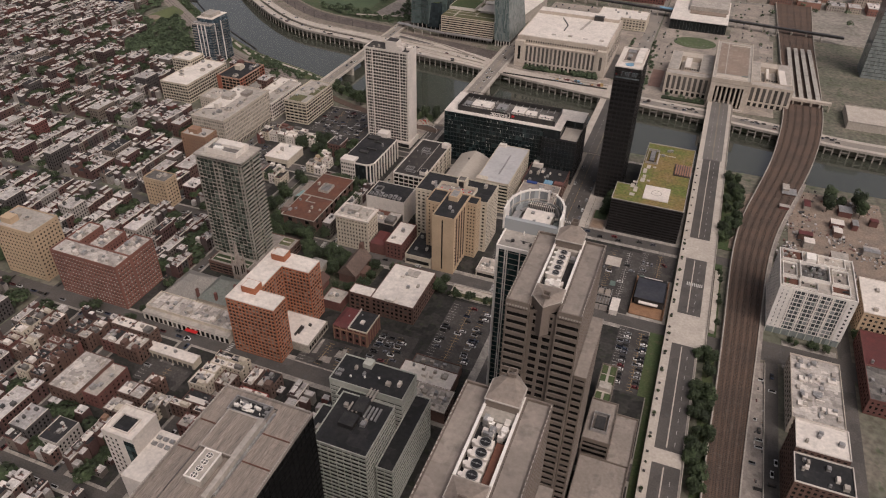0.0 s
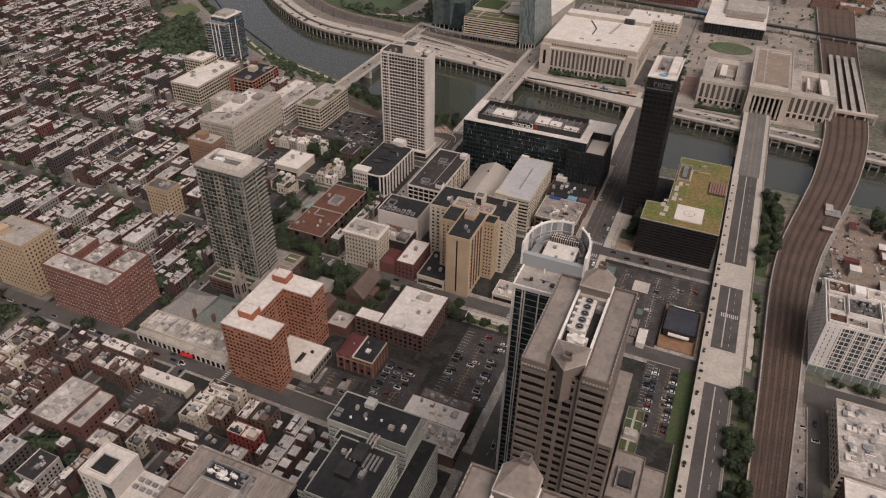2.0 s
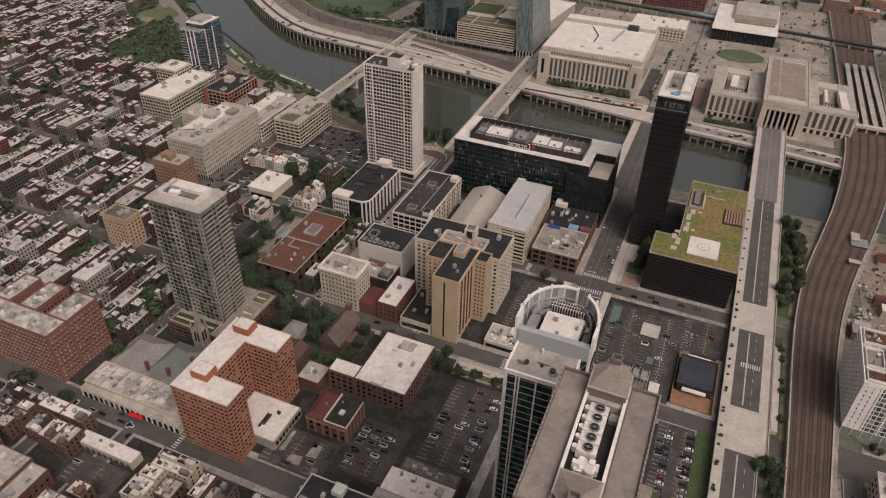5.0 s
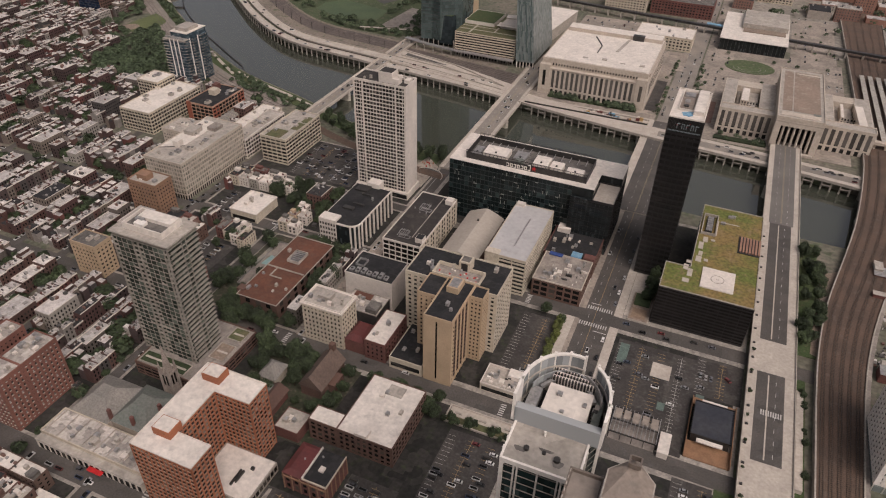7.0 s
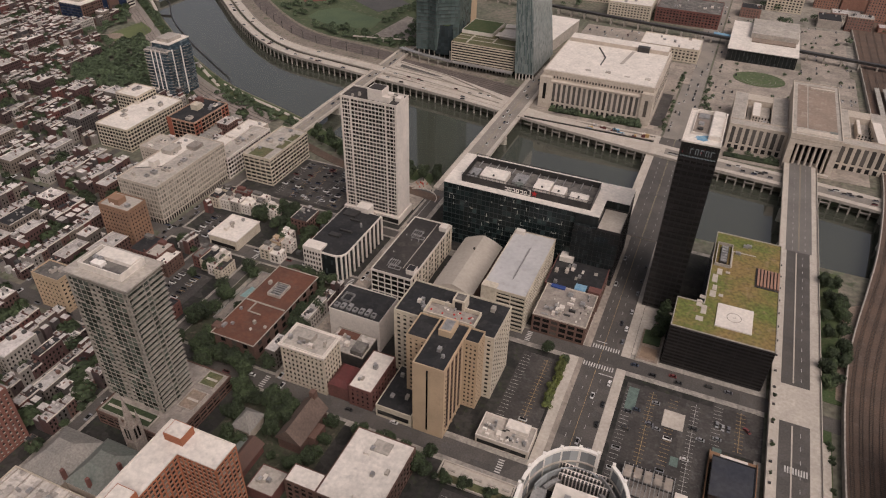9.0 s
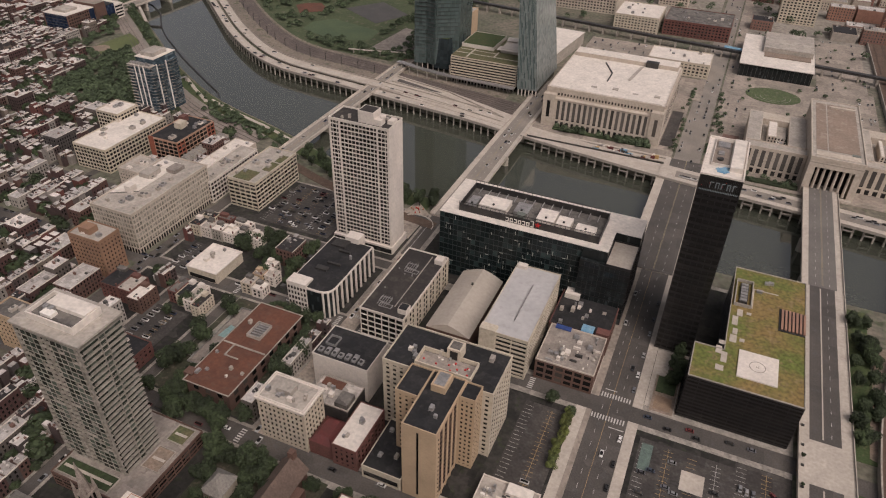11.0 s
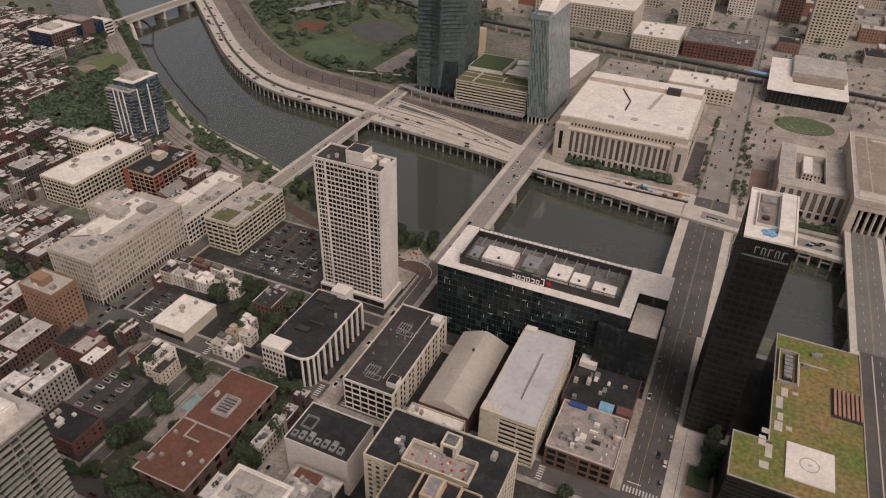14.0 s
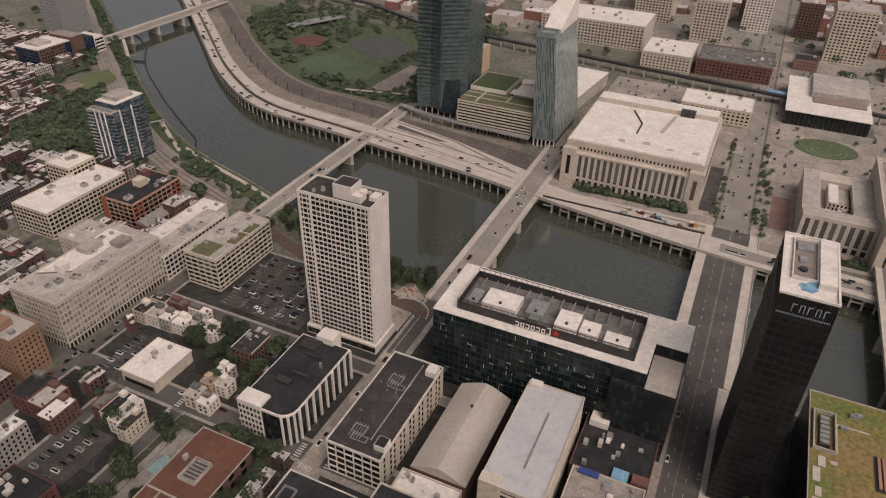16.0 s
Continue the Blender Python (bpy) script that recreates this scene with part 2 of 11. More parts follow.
house_wall = palette("row_house_wall", [(0.09, 0.047, 0.041), (0.12, 0.064, 0.051), (0.068, 0.043, 0.039), (0.27, 0.24, 0.21), (0.1, 0.058, 0.048), (0.18, 0.143, 0.115), (0.075, 0.064, 0.06), (0.15, 0.056, 0.046), (0.36, 0.32, 0.28), (0.085, 0.046, 0.041), (0.08, 0.056, 0.052), (0.12, 0.1, 0.085), (0.11, 0.055, 0.045)], grain=0.2)
house_roof = palette("row_house_roof", [(0.53, 0.48, 0.44), (0.45, 0.41, 0.375), (0.022, 0.0205, 0.021), (0.30, 0.275, 0.25), (0.62, 0.56, 0.51), (0.045, 0.04, 0.04), (0.38, 0.345, 0.315), (0.018, 0.017, 0.0175), (0.46, 0.42, 0.385), (0.34, 0.31, 0.285), (0.43, 0.395, 0.36), (0.03, 0.0275, 0.027), (0.60, 0.55, 0.50), (0.5, 0.46, 0.42), (0.4, 0.365, 0.33)], stain=(0.24, 0.22, 0.2), grain=0.25, fine=0.6)
far_wall = palette("far_house_wall", [(0.081, 0.042, 0.037), (0.108, 0.058, 0.046), (0.061, 0.039, 0.035), (0.243, 0.216, 0.189), (0.090, 0.052, 0.043), (0.162, 0.129, 0.104), (0.068, 0.058, 0.054), (0.135, 0.050, 0.041), (0.324, 0.288, 0.252), (0.077, 0.041, 0.037), (0.072, 0.050, 0.047), (0.108, 0.090, 0.077), (0.099, 0.050, 0.041)], by="island")
far_roof = palette("far_house_roof", [(0.53, 0.48, 0.44), (0.45, 0.41, 0.375), (0.022, 0.0205, 0.021), (0.30, 0.275, 0.25), (0.62, 0.56, 0.51), (0.42, 0.385, 0.355), (0.38, 0.345, 0.315), (0.34, 0.315, 0.295), (0.46, 0.42, 0.385), (0.34, 0.31, 0.285), (0.43, 0.395, 0.36), (0.03, 0.0275, 0.027), (0.60, 0.55, 0.50), (0.5, 0.46, 0.42), (0.4, 0.365, 0.33)], stain=(0.24, 0.22, 0.2), by="island", grain=0.25, fine=0.6)
pane_dark = glass("window_glass", (0.010, 0.0095, 0.009), (0.11, 0.095, 0.08), share=0.15)
clutter_paint = palette("roof_clutter", [(0.5, 0.46, 0.42), (0.05, 0.048, 0.046), (0.25, 0.23, 0.21), (0.16, 0.09, 0.07), (0.4, 0.37, 0.34), (0.08, 0.075, 0.07)], by="island")
glass_black = glass("black_curtain_glass", (0.012, 0.014, 0.014), (0.05, 0.06, 0.06), (1.5, 1.5, 3.9), 0.12, 0.06)
glass_teal = glass("teal_curtain_glass", (0.014, 0.022, 0.022), (0.075, 0.105, 0.10), (3.0, 3.0, 3.3), 0.3, 0.08)
glass_grey = glass("grey_strip_glass", (0.014, 0.0135, 0.013), (0.075, 0.068, 0.06), (3.0, 3.0, 3.5), 0.25, 0.12)
# The sky's reflection is put into this pale base colour.
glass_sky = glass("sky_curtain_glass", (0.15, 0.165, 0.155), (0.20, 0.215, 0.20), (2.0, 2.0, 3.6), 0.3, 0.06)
glass_dark = glass("dark_strip_glass", (0.008, 0.0075, 0.007), (0.035, 0.032, 0.029), (2.5, 2.5, 3.6), 0.15, 0.15)
bright_white = mat("white_panel", (0.74, 0.69, 0.62), (0.66, 0.61, 0.55), 0.08, 0.7, 0.8, 0.08, stain=(0.5, 0.46, 0.4), amount=0.3)
worn_copper = mat("weathered_metal_roof", (0.235, 0.19, 0.152), (0.2, 0.162, 0.132), 0.15, 0.7, 0.8, 0.15, stain=(0.15, 0.13, 0.11))
red_light = mat("red_panel", (0.5, 0.02, 0.02), None, 0.5, 0.5)
blue_tarp = mat("blue_tarpaulin", (0.12, 0.26, 0.38), (0.2, 0.33, 0.4), 0.3, 0.6, 1.0, 0.2)
copper_green = mat("green_copper", (0.12, 0.132, 0.112), (0.14, 0.142, 0.122), 0.1, 0.7, 0.8, 0.2)
mottled_roof = mat("mottled_tar_roof", (0.040, 0.034, 0.030), (0.030, 0.026, 0.024), 0.05, 0.88, 0.5, 0.25, stain=(0.10, 0.085, 0.072), amount=0.4, patch=0.2, cell=0.12)
street_concrete = mat("concrete_street", (0.35, 0.29, 0.235), (0.29, 0.245, 0.2), 0.08, 0.9, 0.6, 0.2, stain=(0.15, 0.125, 0.1), amount=0.5, patch=0.25, cell=0.15)
forecourt = mat("forecourt_paving", (0.30, 0.25, 0.205), (0.235, 0.2, 0.165), 0.04, 0.9, 0.4, 0.2, stain=(0.17, 0.15, 0.12), amount=0.6, patch=0.2, cell=0.07)
# Greyed panes: the distance haze is put into their colour.
stone_pane = glass("hazed_tall_pane", (0.055, 0.05, 0.045), (0.14, 0.125, 0.11), share=0.4, rough=0.2)
crown_pane = glass("crown_glass", (0.17, 0.175, 0.172), (0.35, 0.358, 0.35), share=0.5, rough=0.15)
blue_glass = glass("navy_glass", (0.012, 0.018, 0.035), (0.05, 0.065, 0.1), (3.0, 3.0, 3.4), 0.3, 0.1)
slate = mat("slate_roof", (0.18, 0.165, 0.145), (0.21, 0.19, 0.165), 0.15, 0.8, 1.0, 0.25)


# ---- mesh tools ----
class Geo:
    """Vertices and faces of one mesh, gathered in world coordinates."""

    def __init__(self):
        self.v, self.f = [], []

    def box(self, x0, x1, y0, y1, z0, z1):
        k = len(self.v)
        self.v += [(x0, y0, z0), (x1, y0, z0), (x1, y1, z0), (x0, y1, z0), (x0, y0, z1), (x1, y0, z1), (x1, y1, z1), (x0, y1, z1)]
        self.f += [tuple(k + i for i in q) for q in ((0, 3, 2, 1), (4, 5, 6, 7), (0, 1, 5, 4), (1, 2, 6, 5), (2, 3, 7, 6), (3, 0, 4, 7))]
        return self

    def ring(self, x0, x1, y0, y1, z0, z1, w):
        self.box(x0, x1, y0, y0 + w, z0, z1).box(x0, x1, y1 - w, y1, z0, z1)
        return self.box(x0, x0 + w, y0 + w, y1 - w, z0, z1).box(x1 - w, x1, y0 + w, y1 - w, z0, z1)

    def prism(self, pts, z0, z1, top=None):
        """A prism over a counter-clockwise outline; top: another outline of as many points."""
        k, n = len(self.v), len(pts)
        self.v += [(x, y, z0) for x, y in pts] + [(x, y, z1) for x, y in (top or pts)]
        self.f += [tuple(k + i for i in reversed(range(n))), tuple(k + n + i for i in range(n))]
        self.f += [(k + i, k + (i + 1) % n, k + n + (i + 1) % n, k + n + i) for i in range(n)]
        return self

    def cyl(self, x, y, z0, z1, r, n=12, r2=None):
        a = [(math.cos(2 * math.pi * i / n), math.sin(2 * math.pi * i / n)) for i in range(n)]
        r2 = r if r2 is None else r2
        return self.prism([(x + r * c, y + r * s) for c, s in a], z0, z1, [(x + r2 * c, y + r2 * s) for c, s in a])

    def shell(self, pts, z0, z1, w):
        """An upright wall of thickness w along an open line of points."""
        for (ax, ay), (bx, by) in zip(pts, pts[1:]):
            d = math.hypot(bx - ax, by - ay) or 1.0
            nx, ny = -(by - ay) / d * w, (bx - ax) / d * w
            self.prism([(ax, ay), (bx, by), (bx + nx, by + ny), (ax + nx, ay + ny)], z0, z1)
        return self

    def face(self, *pts):
        k = len(self.v)
        self.v += list(pts)
        self.f.append(tuple(range(k, k + len(pts))))
        return self

    def mesh(self, name, material, origin=(0, 0, 0)):
        me = bpy.data.meshes.new(name)
        ox, oy, oz = origin
        me.from_pydata([(x - ox, y - oy, z - oz) for x, y, z in self.v], [], self.f)
        me.materials.append(material)
        return me


ORIGIN = {}


def thing(name, x, y, z, label, category, group="", kind=""):
    ob = new(name)
    ob.location, ob.empty_display_size = (x, y, z), 1.0
    ORIGIN[ob.name] = (x, y, z)
    return tagged(ob, label, category, group, kind)


def part(name, geo, material, parent, label="", at=None):
    """Links a Geo or a ready mesh as one mesh object under a thing or a part; at: where a shared mesh stands in the world."""
    root = parent
    while root.parent:
        root = root.parent
    o = ORIGIN.get(root.name, tuple(root.location))
    me = geo.mesh(name, material, o) if isinstance(geo, Geo) else geo
    ob = new(name, me)
    ob.parent = parent
    if at:
        up = Vector((0, 0, 0))
        walker = parent
        while walker.parent:
            up += walker.location
            walker = walker.parent
        ob.location = Vector(at) - Vector(o) - up
    return tagged(ob, label)


def solid(name, geo, material, label, category, group="", kind=""):
    """A thing or a piece of the setting in one mesh."""
    return tagged(new(name, geo.mesh(name, material)), label, category, group, kind)


def facade(root, x0, x1, y0, y1, z0, z1, wall, glazing, bay=3.0, floor=3.4, pier=0.8, span=1.2, deep=0.22, faces="ENSW", panes=True, pane=pane_dark, proud="pier", base=0.0, limit=10, blank="", join=False, sill=None):
    """A block with recessed windows: a core, floor bands, piers, and a pane in each opening of the faces E (-y), N (+x), S (-x), W (+y)."""
    limit = min(limit, 20)
    glazing = glass_dark if glazing is pane_dark else glazing
    core = Geo().box(x0 + deep, x1 - deep, y0 + deep, y1 - deep, z0, z1 - 0.02)
    part("core", core, glazing, root)
    nf = max(1, round((z1 - z0 - base) / floor))
    fh = (z1 - z0 - base) / nf
    a, b = (0.0, 0.06) if proud == "pier" else (0.0, -0.06)
    band = Geo().ring(x0 + 0.06, x1 - 0.06, y0 + 0.06, y1 - 0.06, 0, span, deep).mesh("floor_band", wall, (0, 0, 0))
    bands, posts, sills = Geo(), Geo(), Geo()
    for k in range(nf + 1):
        z = z0 + base + k * fh - span * (0.5 if k < nf else 1.0)
        if k == 0 and base:
            part("ground_band", Geo().ring(x0 + 0.06, x1 - 0.06, y0 + 0.06, y1 - 0.06, z0 + base * 0.72, z0 + base, deep), wall, root)
            continue
        if k == 0:
            z = z0
        if join or k < nf - 7:
            bands.ring(x0 + 0.06, x1 - 0.06, y0 + 0.06, y1 - 0.06, z, z + span, deep)
            continue
        ob = part("floor_band", band, wall, root)
        o = ORIGIN[root.name]
        ob.location = (-o[0], -o[1], z - o[2])
    p = 0.0 if proud == "pier" else 0.12
    made, placed = 0, 0
    for f in faces:
        along_x = f in "EW"
        lo, hi = (x0, x1) if along_x else (y0, y1)
        plane = {"E": y0, "W": y1, "N": x1, "S": x0}[f]
        if f in blank:
            t = 0.02
            g = Geo().box(x0, x1, y0 - t, y0 + deep, z0, z1) if f == "E" else Geo().box(x0, x1, y1 - deep, y1 + t, z0, z1) if f == "W" else Geo().box(x1 - deep, x1 + t, y0 + 0.03, y1 - 0.03, z0, z1) if f == "N" else Geo().box(x0 - t, x0 + deep, y0 + 0.03, y1 - 0.03, z0, z1)
            part("blank_wall", g, wall, root)
            continue
        nb = max(1, round((hi - lo - pier) / bay))
        step = (hi - lo - pier) / nb
        pb = (-pier / 2, pier / 2, p, deep) if f == "E" else (-pier / 2, pier / 2, -deep, -p) if f == "W" else (-deep, -p, -pier / 2, pier / 2) if f == "N" else (p, deep, -pier / 2, pier / 2)
        pm = Geo().box(*pb, 0, z1 - z0)
        pm = pm.mesh("pier", wall)
        if f == "W":
            continue
        for k in range(nb + 1):
            c = lo + pier / 2 + k * step
            if not along_x and k in (0, nb):
                c += 0.03 if k == 0 else -0.03
            if join or placed >= 8:
                px, py = (c, plane) if along_x else (plane, c)
                posts.box(pb[0] + px, pb[1] + px, pb[2] + py, pb[3] + py, z0, z1)
                continue
            part("pier", pm, wall, root, at=(c, plane, z0) if along_x else (plane, c, z0))
            placed += 1
        if panes and f in "ENS":
            w, h = step - pier - 0.2, fh - span - 0.15
            if w > 0.3 and h > 0.3:
                q = deep - 0.07
                box = (-w / 2, w / 2, q, q + 0.06, 0, h) if f == "E" else (-q - 0.06, -q, -w / 2, w / 2, 0, h) if f == "N" else (q, q + 0.06, -w / 2, w / 2, 0, h)
                wm = Geo().box(*box).mesh("window", pane)
                rest = Geo()
                for i in reversed(range(nf)):
                    for k in range(nb):
                        c = lo + pier / 2 + (k + 0.5) * step
                        z = z0 + base + i * fh + (span * 0.5 if (i or base) else span) + 0.07
                        spot = (c, plane, z) if along_x else (plane, c, z)
                        if sill:
                            sills.box(box[0] + spot[0] - 0.1, box[1] + spot[0] + 0.1, box[2] + spot[1] - 0.32, box[3] + spot[1] + 0.0, spot[2] - 0.22, spot[2] + 0.02) if f == "E" else sills.box(box[0] + spot[0], box[1] + spot[0] + 0.32, box[2] + spot[1] - 0.1, box[3] + spot[1] + 0.1, spot[2] - 0.22, spot[2] + 0.02)
                        if made < limit:
                            part("window", wm, pane, root, at=spot)
                            made += 1
                        else:
                            rest.box(box[0] + spot[0], box[1] + spot[0], box[2] + spot[1], box[3] + spot[1], box[4] + spot[2], box[5] + spot[2])
                if rest.v:
                    tagged(part("windows", rest, pane, root), kind="stuff")
    if sills.v:
        tagged(part("sills", sills, sill, root), kind="stuff")
    if bands.v:
        tagged(part("floor_bands", bands, wall, root), kind="stuff")
    if posts.v:
        tagged(part("piers", posts, wall, root), kind="stuff")
    return fh


def roof(root, x0, x1, y0, y1, z, material, wall, up=0.9, w=0.4, units=0, seed=1, big=False):
    """A flat roof with a parapet and plant on it."""
    rr = random.Random(seed)
    part("roof", Geo().box(x0 + w, x1 - w, y0 + w, y1 - w, z - 0.3, z + 0.12), material, root)
    part("parapet", Geo().ring(x0 - 0.03, x1 + 0.03, y0 - 0.03, y1 + 0.03, z, z + up, w), wall, root)
    for _ in range(units):
        s = rr.uniform(1.2, 2.6) * (1.5 if big else 1.0)
        lx, ly = s * rr.uniform(0.7, 1.3), s * rr.uniform(0.7, 1.6)
        if x1 - x0 < lx * 2 + 3 or y1 - y0 < ly * 2 + 3:
            continue
        ux, uy = rr.uniform(x0 + lx + 1, x1 - lx - 1), rr.uniform(y0 + ly + 1, y1 - ly - 1)
        h = rr.uniform(0.9, 2.2)
        g = Geo().box(ux - lx / 2, ux + lx / 2, uy - ly / 2, uy + ly / 2, z + 0.3, z + 0.3 + h)
        g.box(ux - lx / 2 - 0.1, ux + lx / 2 + 0.1, uy - ly / 2 - 0.1, uy + ly / 2 + 0.1, z + 0.1, z + 0.35)
        u = part("roof_unit", g, rr.choice([grey_metal, white_conc, concrete, grey_metal, pale_roof]), root)
        if s > 2.9:
            part("fan", Geo().cyl(ux, uy, z + 0.3 + h, z + 0.55 + h, min(lx, ly) * 0.36, 12), grey_roof, u)


# ---- ground, river, roads ----
EAST = [(4000, 140), (230, 152), (100, 152), (-140, 152), (-230, 165), (-300, 190), (-336, 207), (-420, 230), (-459, 247), (-541, 297), (-643, 374), (-748, 452), (-1000, 640), (-4000, 2700)]
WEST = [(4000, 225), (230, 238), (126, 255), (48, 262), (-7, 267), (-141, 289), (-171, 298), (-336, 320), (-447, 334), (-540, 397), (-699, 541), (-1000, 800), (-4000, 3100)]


def along(table, x):
    return sum(straight(table, x + d) for d in (-36, -24, -12, 0, 12, 24, 36)) / 7 if -960 < x < 400 else straight(table, x)


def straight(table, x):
    for (xa, ya), (xb, yb) in zip(table, table[1:]):
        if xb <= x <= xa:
            return ya + (yb - ya) * (x - xa) / (xb - xa)
    return table[-1][1]


def bank_e(x):
    return along(EAST, x)


def bank_w(x):
    return along(WEST, x)


def make_ground():
    g = Geo()
    xs = [4000, 1500, 700] + list(range(400, -1100, -25)) + [-1500, -2500, -4000]
    rows = []
    for x in xs:
        e, w = bank_e(x), bank_w(x)
        rows.append([(x, -4000, 0), (x, -600, 0), (x, e - 30, 0), (x, e - 5, -1.0), (x, e, -9.5), (x, e + 1, -11), (x, w - 1, -11), (x, w, 0), (x, w + 30, 0), (x, 1400, 0), (x, 4500, 0)])
    for r in rows:
        g.v += r
    n = len(rows[0])
    for i in range(len(xs) - 1):
        for k in range(n - 1):
            g.f.append((i * n + k, i * n + k + 1, (i + 1) * n + k + 1, (i + 1) * n + k))
    solid("ground", g, earth, "worn city ground of soil and paving reaching the horizon", "ground", kind="structure")
    wtr = Geo()
    for i, x in enumerate(xs):
        wtr.v += [(x, bank_e(x) - 1, -8), (x, bank_w(x) + 0.5, -8)]
        if i:
            wtr.f.append((2 * i - 2, 2 * i - 1, 2 * i + 1, 2 * i))
    solid("water", wtr, water, "calm grey green river water under an overcast sky", "river", kind="structure")


make_ground()

NS_STREETS = [(-343, -335.5), (-229, -217), (-106, -95), (-10, 1), (54, 62)]
EW_ROADS = {"market": (-6, 16), "chestnut": (-158, -148), "walnut": (-313, -304)}


def road(name, x0, x1, y0, y1, z, label, m=asphalt):
    solid(name, Geo().box(x0, x1, y0, y1, -0.4, z), m, label, "road", kind="structure")


for y0, y1 in NS_STREETS:
    road("road", -900 if y1 < 50 else -700, 150 if -120 < y1 < 50 else 96, y0, y1, 0.04, "narrow grey asphalt cross street")
road("road", -6, 16, -520, 130, 0.05, "wide dark asphalt avenue with lane lines")
road("road", -158, -148, -520, -96, 0.05, "grey asphalt street running to the bridge")
road("road", -158, -148, -95.9, 74, 0.05, "pale worn concrete street running to the bridge", street_concrete)
road("road", -160.5, -148, 74.1, 128, 0.05, "dark asphalt street bending beside the white tower")
road("road", -313, -304, -520, 130, 0.05, "grey asphalt street running to the bridge")
road("road", -6, 16, 292, 1300, 0.06, "wide worn asphalt avenue beyond the river", mat("worn_asphalt", (0.235, 0.205, 0.172), (0.19, 0.167, 0.142), 0.05, 0.9, 0.8, 0.15))
BACK = [-190, -232, -271, -350, -390, -432, -470, -512, -552, -595, -636, -680, -722, -766, -810, -856, -900]
for x in BACK:
    road("road", x - 3.5, x + 3.5, -520, min(118, bank_e(x) - 75) if x < -330 else -12, 0.035, "narrow asphalt side street between row houses")


def slab(x0, x1, y0, y1, m=pave, z=0.2, label="concrete pavement block with kerbs"):
    solid("pavement", Geo().ring(x0, x1, y0, y1, -0.4, z, 3.6 if x1 > -157 else 1.8), m, label, "pavement", kind="structure")
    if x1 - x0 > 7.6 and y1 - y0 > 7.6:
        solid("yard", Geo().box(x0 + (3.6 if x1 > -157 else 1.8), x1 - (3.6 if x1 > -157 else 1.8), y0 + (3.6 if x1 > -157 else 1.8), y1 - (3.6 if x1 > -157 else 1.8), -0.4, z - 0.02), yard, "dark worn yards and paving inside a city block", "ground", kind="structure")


YB = [(-520, -343), (-335.5, -229), (-217, -106), (-95, -10), (1, 54)]
for y0, y1 in YB:
    slab(-148, -6, y0, y1)
    slab(16, 96, y0, y1)
for y0, y1 in YB[:4]:
    for xa, xb in zip([-158] + BACK[:3], BACK[:3] + [-304]):
        slab(xb + (3.5 if xb != -304 else 0), xa - (3.5 if xa != -158 else 0), y0, y1)
slab(-304, -158, 1, 54)
slab(-304, -158, 62, 128)
slab(-148, -6, 54, 128)
slab(16, 96, 54, 128)


for xa, xb in ((-11.4, -6.1), (16.1, 21.4)):
    for y0, y1 in YB + [(54, 128)]:
        solid("pavement", Geo().box(xa, xb, y0, y1, -0.35, 0.23), pale_pave if y1 > -100 else pave, "pale concrete sidewalk along the avenue", "pavement", kind="structure")


for x0, x1, y0, y1 in ((-6.02, -1.9, 1, 128), (-6.04, -3.2, -95, -10)):
    solid("pavement", Geo().box(x0, x1, y0, y1, -0.3, 0.21), forecourt, "worn tan concrete sidewalk along the avenue", "pavement", kind="structure")


# lots of dark asphalt with painted bays
def parking_lot(x0, x1, y0, y1, rows_along="y", label="asphalt parking lot with painted bays", step=12.0, m=asphalt_lot):
    lot = thing("parking_lot", (x0 + x1) / 2, (y0 + y1) / 2, 0.2, label, "parking lot")
    part("surface", Geo().box(x0, x1, y0, y1, 0.05, 0.26), m, lot)
    k, c = 0, x0 + 3
    while c < x1 - 3:
        g = Geo()
        y = y0 + 2
        while y < y1 - 2:
            g.box(c - 2.3, c + 2.3, y - 0.07, y + 0.07, 0.26, 0.275)
            y += 2.7
        if k % 2:
            g.box(c - 0.08, c + 0.08, y0 + 2, y1 - 2, 0.275, 0.285)
        tagged(part("bay_marking", g, yellow_paint if k % 3 else white_paint, lot), kind="stuff")
        c += step
        k += 1
    return lot


LOTS = [parking_lot(24, 70, -94, -18, label="large dark asphalt parking lot with orange bay lines", step=11.5),
        parking_lot(70, 96, -46, -14, label="dark asphalt parking lot beside a low building", step=11.5),
        parking_lot(68, 87.4, -166, -107, label="asphalt parking lot full of parked cars beside a lawn"),
        parking_lot(-44, -11, -184, -124, label="dark asphalt parking lot with pale bay lines", step=10.5),
        parking_lot(-37, -13, -80, -18, label="worn asphalt parking lot next to the tan tower"),
        parking_lot(-78, -52, -205, -170, label="worn patched asphalt parking lot behind a brick house"),
        parking_lot(-118, -82, -216, -192, label="worn asphalt lot beside the orange brick apartments"),
        parking_lot(-272, -213, 68, 126, label="grey asphalt parking lot below the white tower"),
        parking_lot(-292, -276, -8, 26, label="small asphalt parking strip beside a low white store")]

for x0, x1, y0, y1 in ((25.5, 31, -38, -21), (53.5, 57.5, -66, -60), (72.5, 77, -48.5, -45.5)):
    solid("bay_paint", Geo().box(x0, x1, y0, y1, 0.262, 0.29), mat("teal_paint", (0.11, 0.15, 0.125), (0.085, 0.115, 0.1), 0.5, 0.85, 2.0, 0.3) if "teal_paint" not in MATS else MATS["teal_paint"], "faded teal painted parking bay", "road marking", kind="structure")

solid("pavement", Geo().box(21.6, 30, 4.8, 52, 0.1, 0.28), pale_pave, "pale concrete plaza beside the black tower", "pavement", kind="structure")
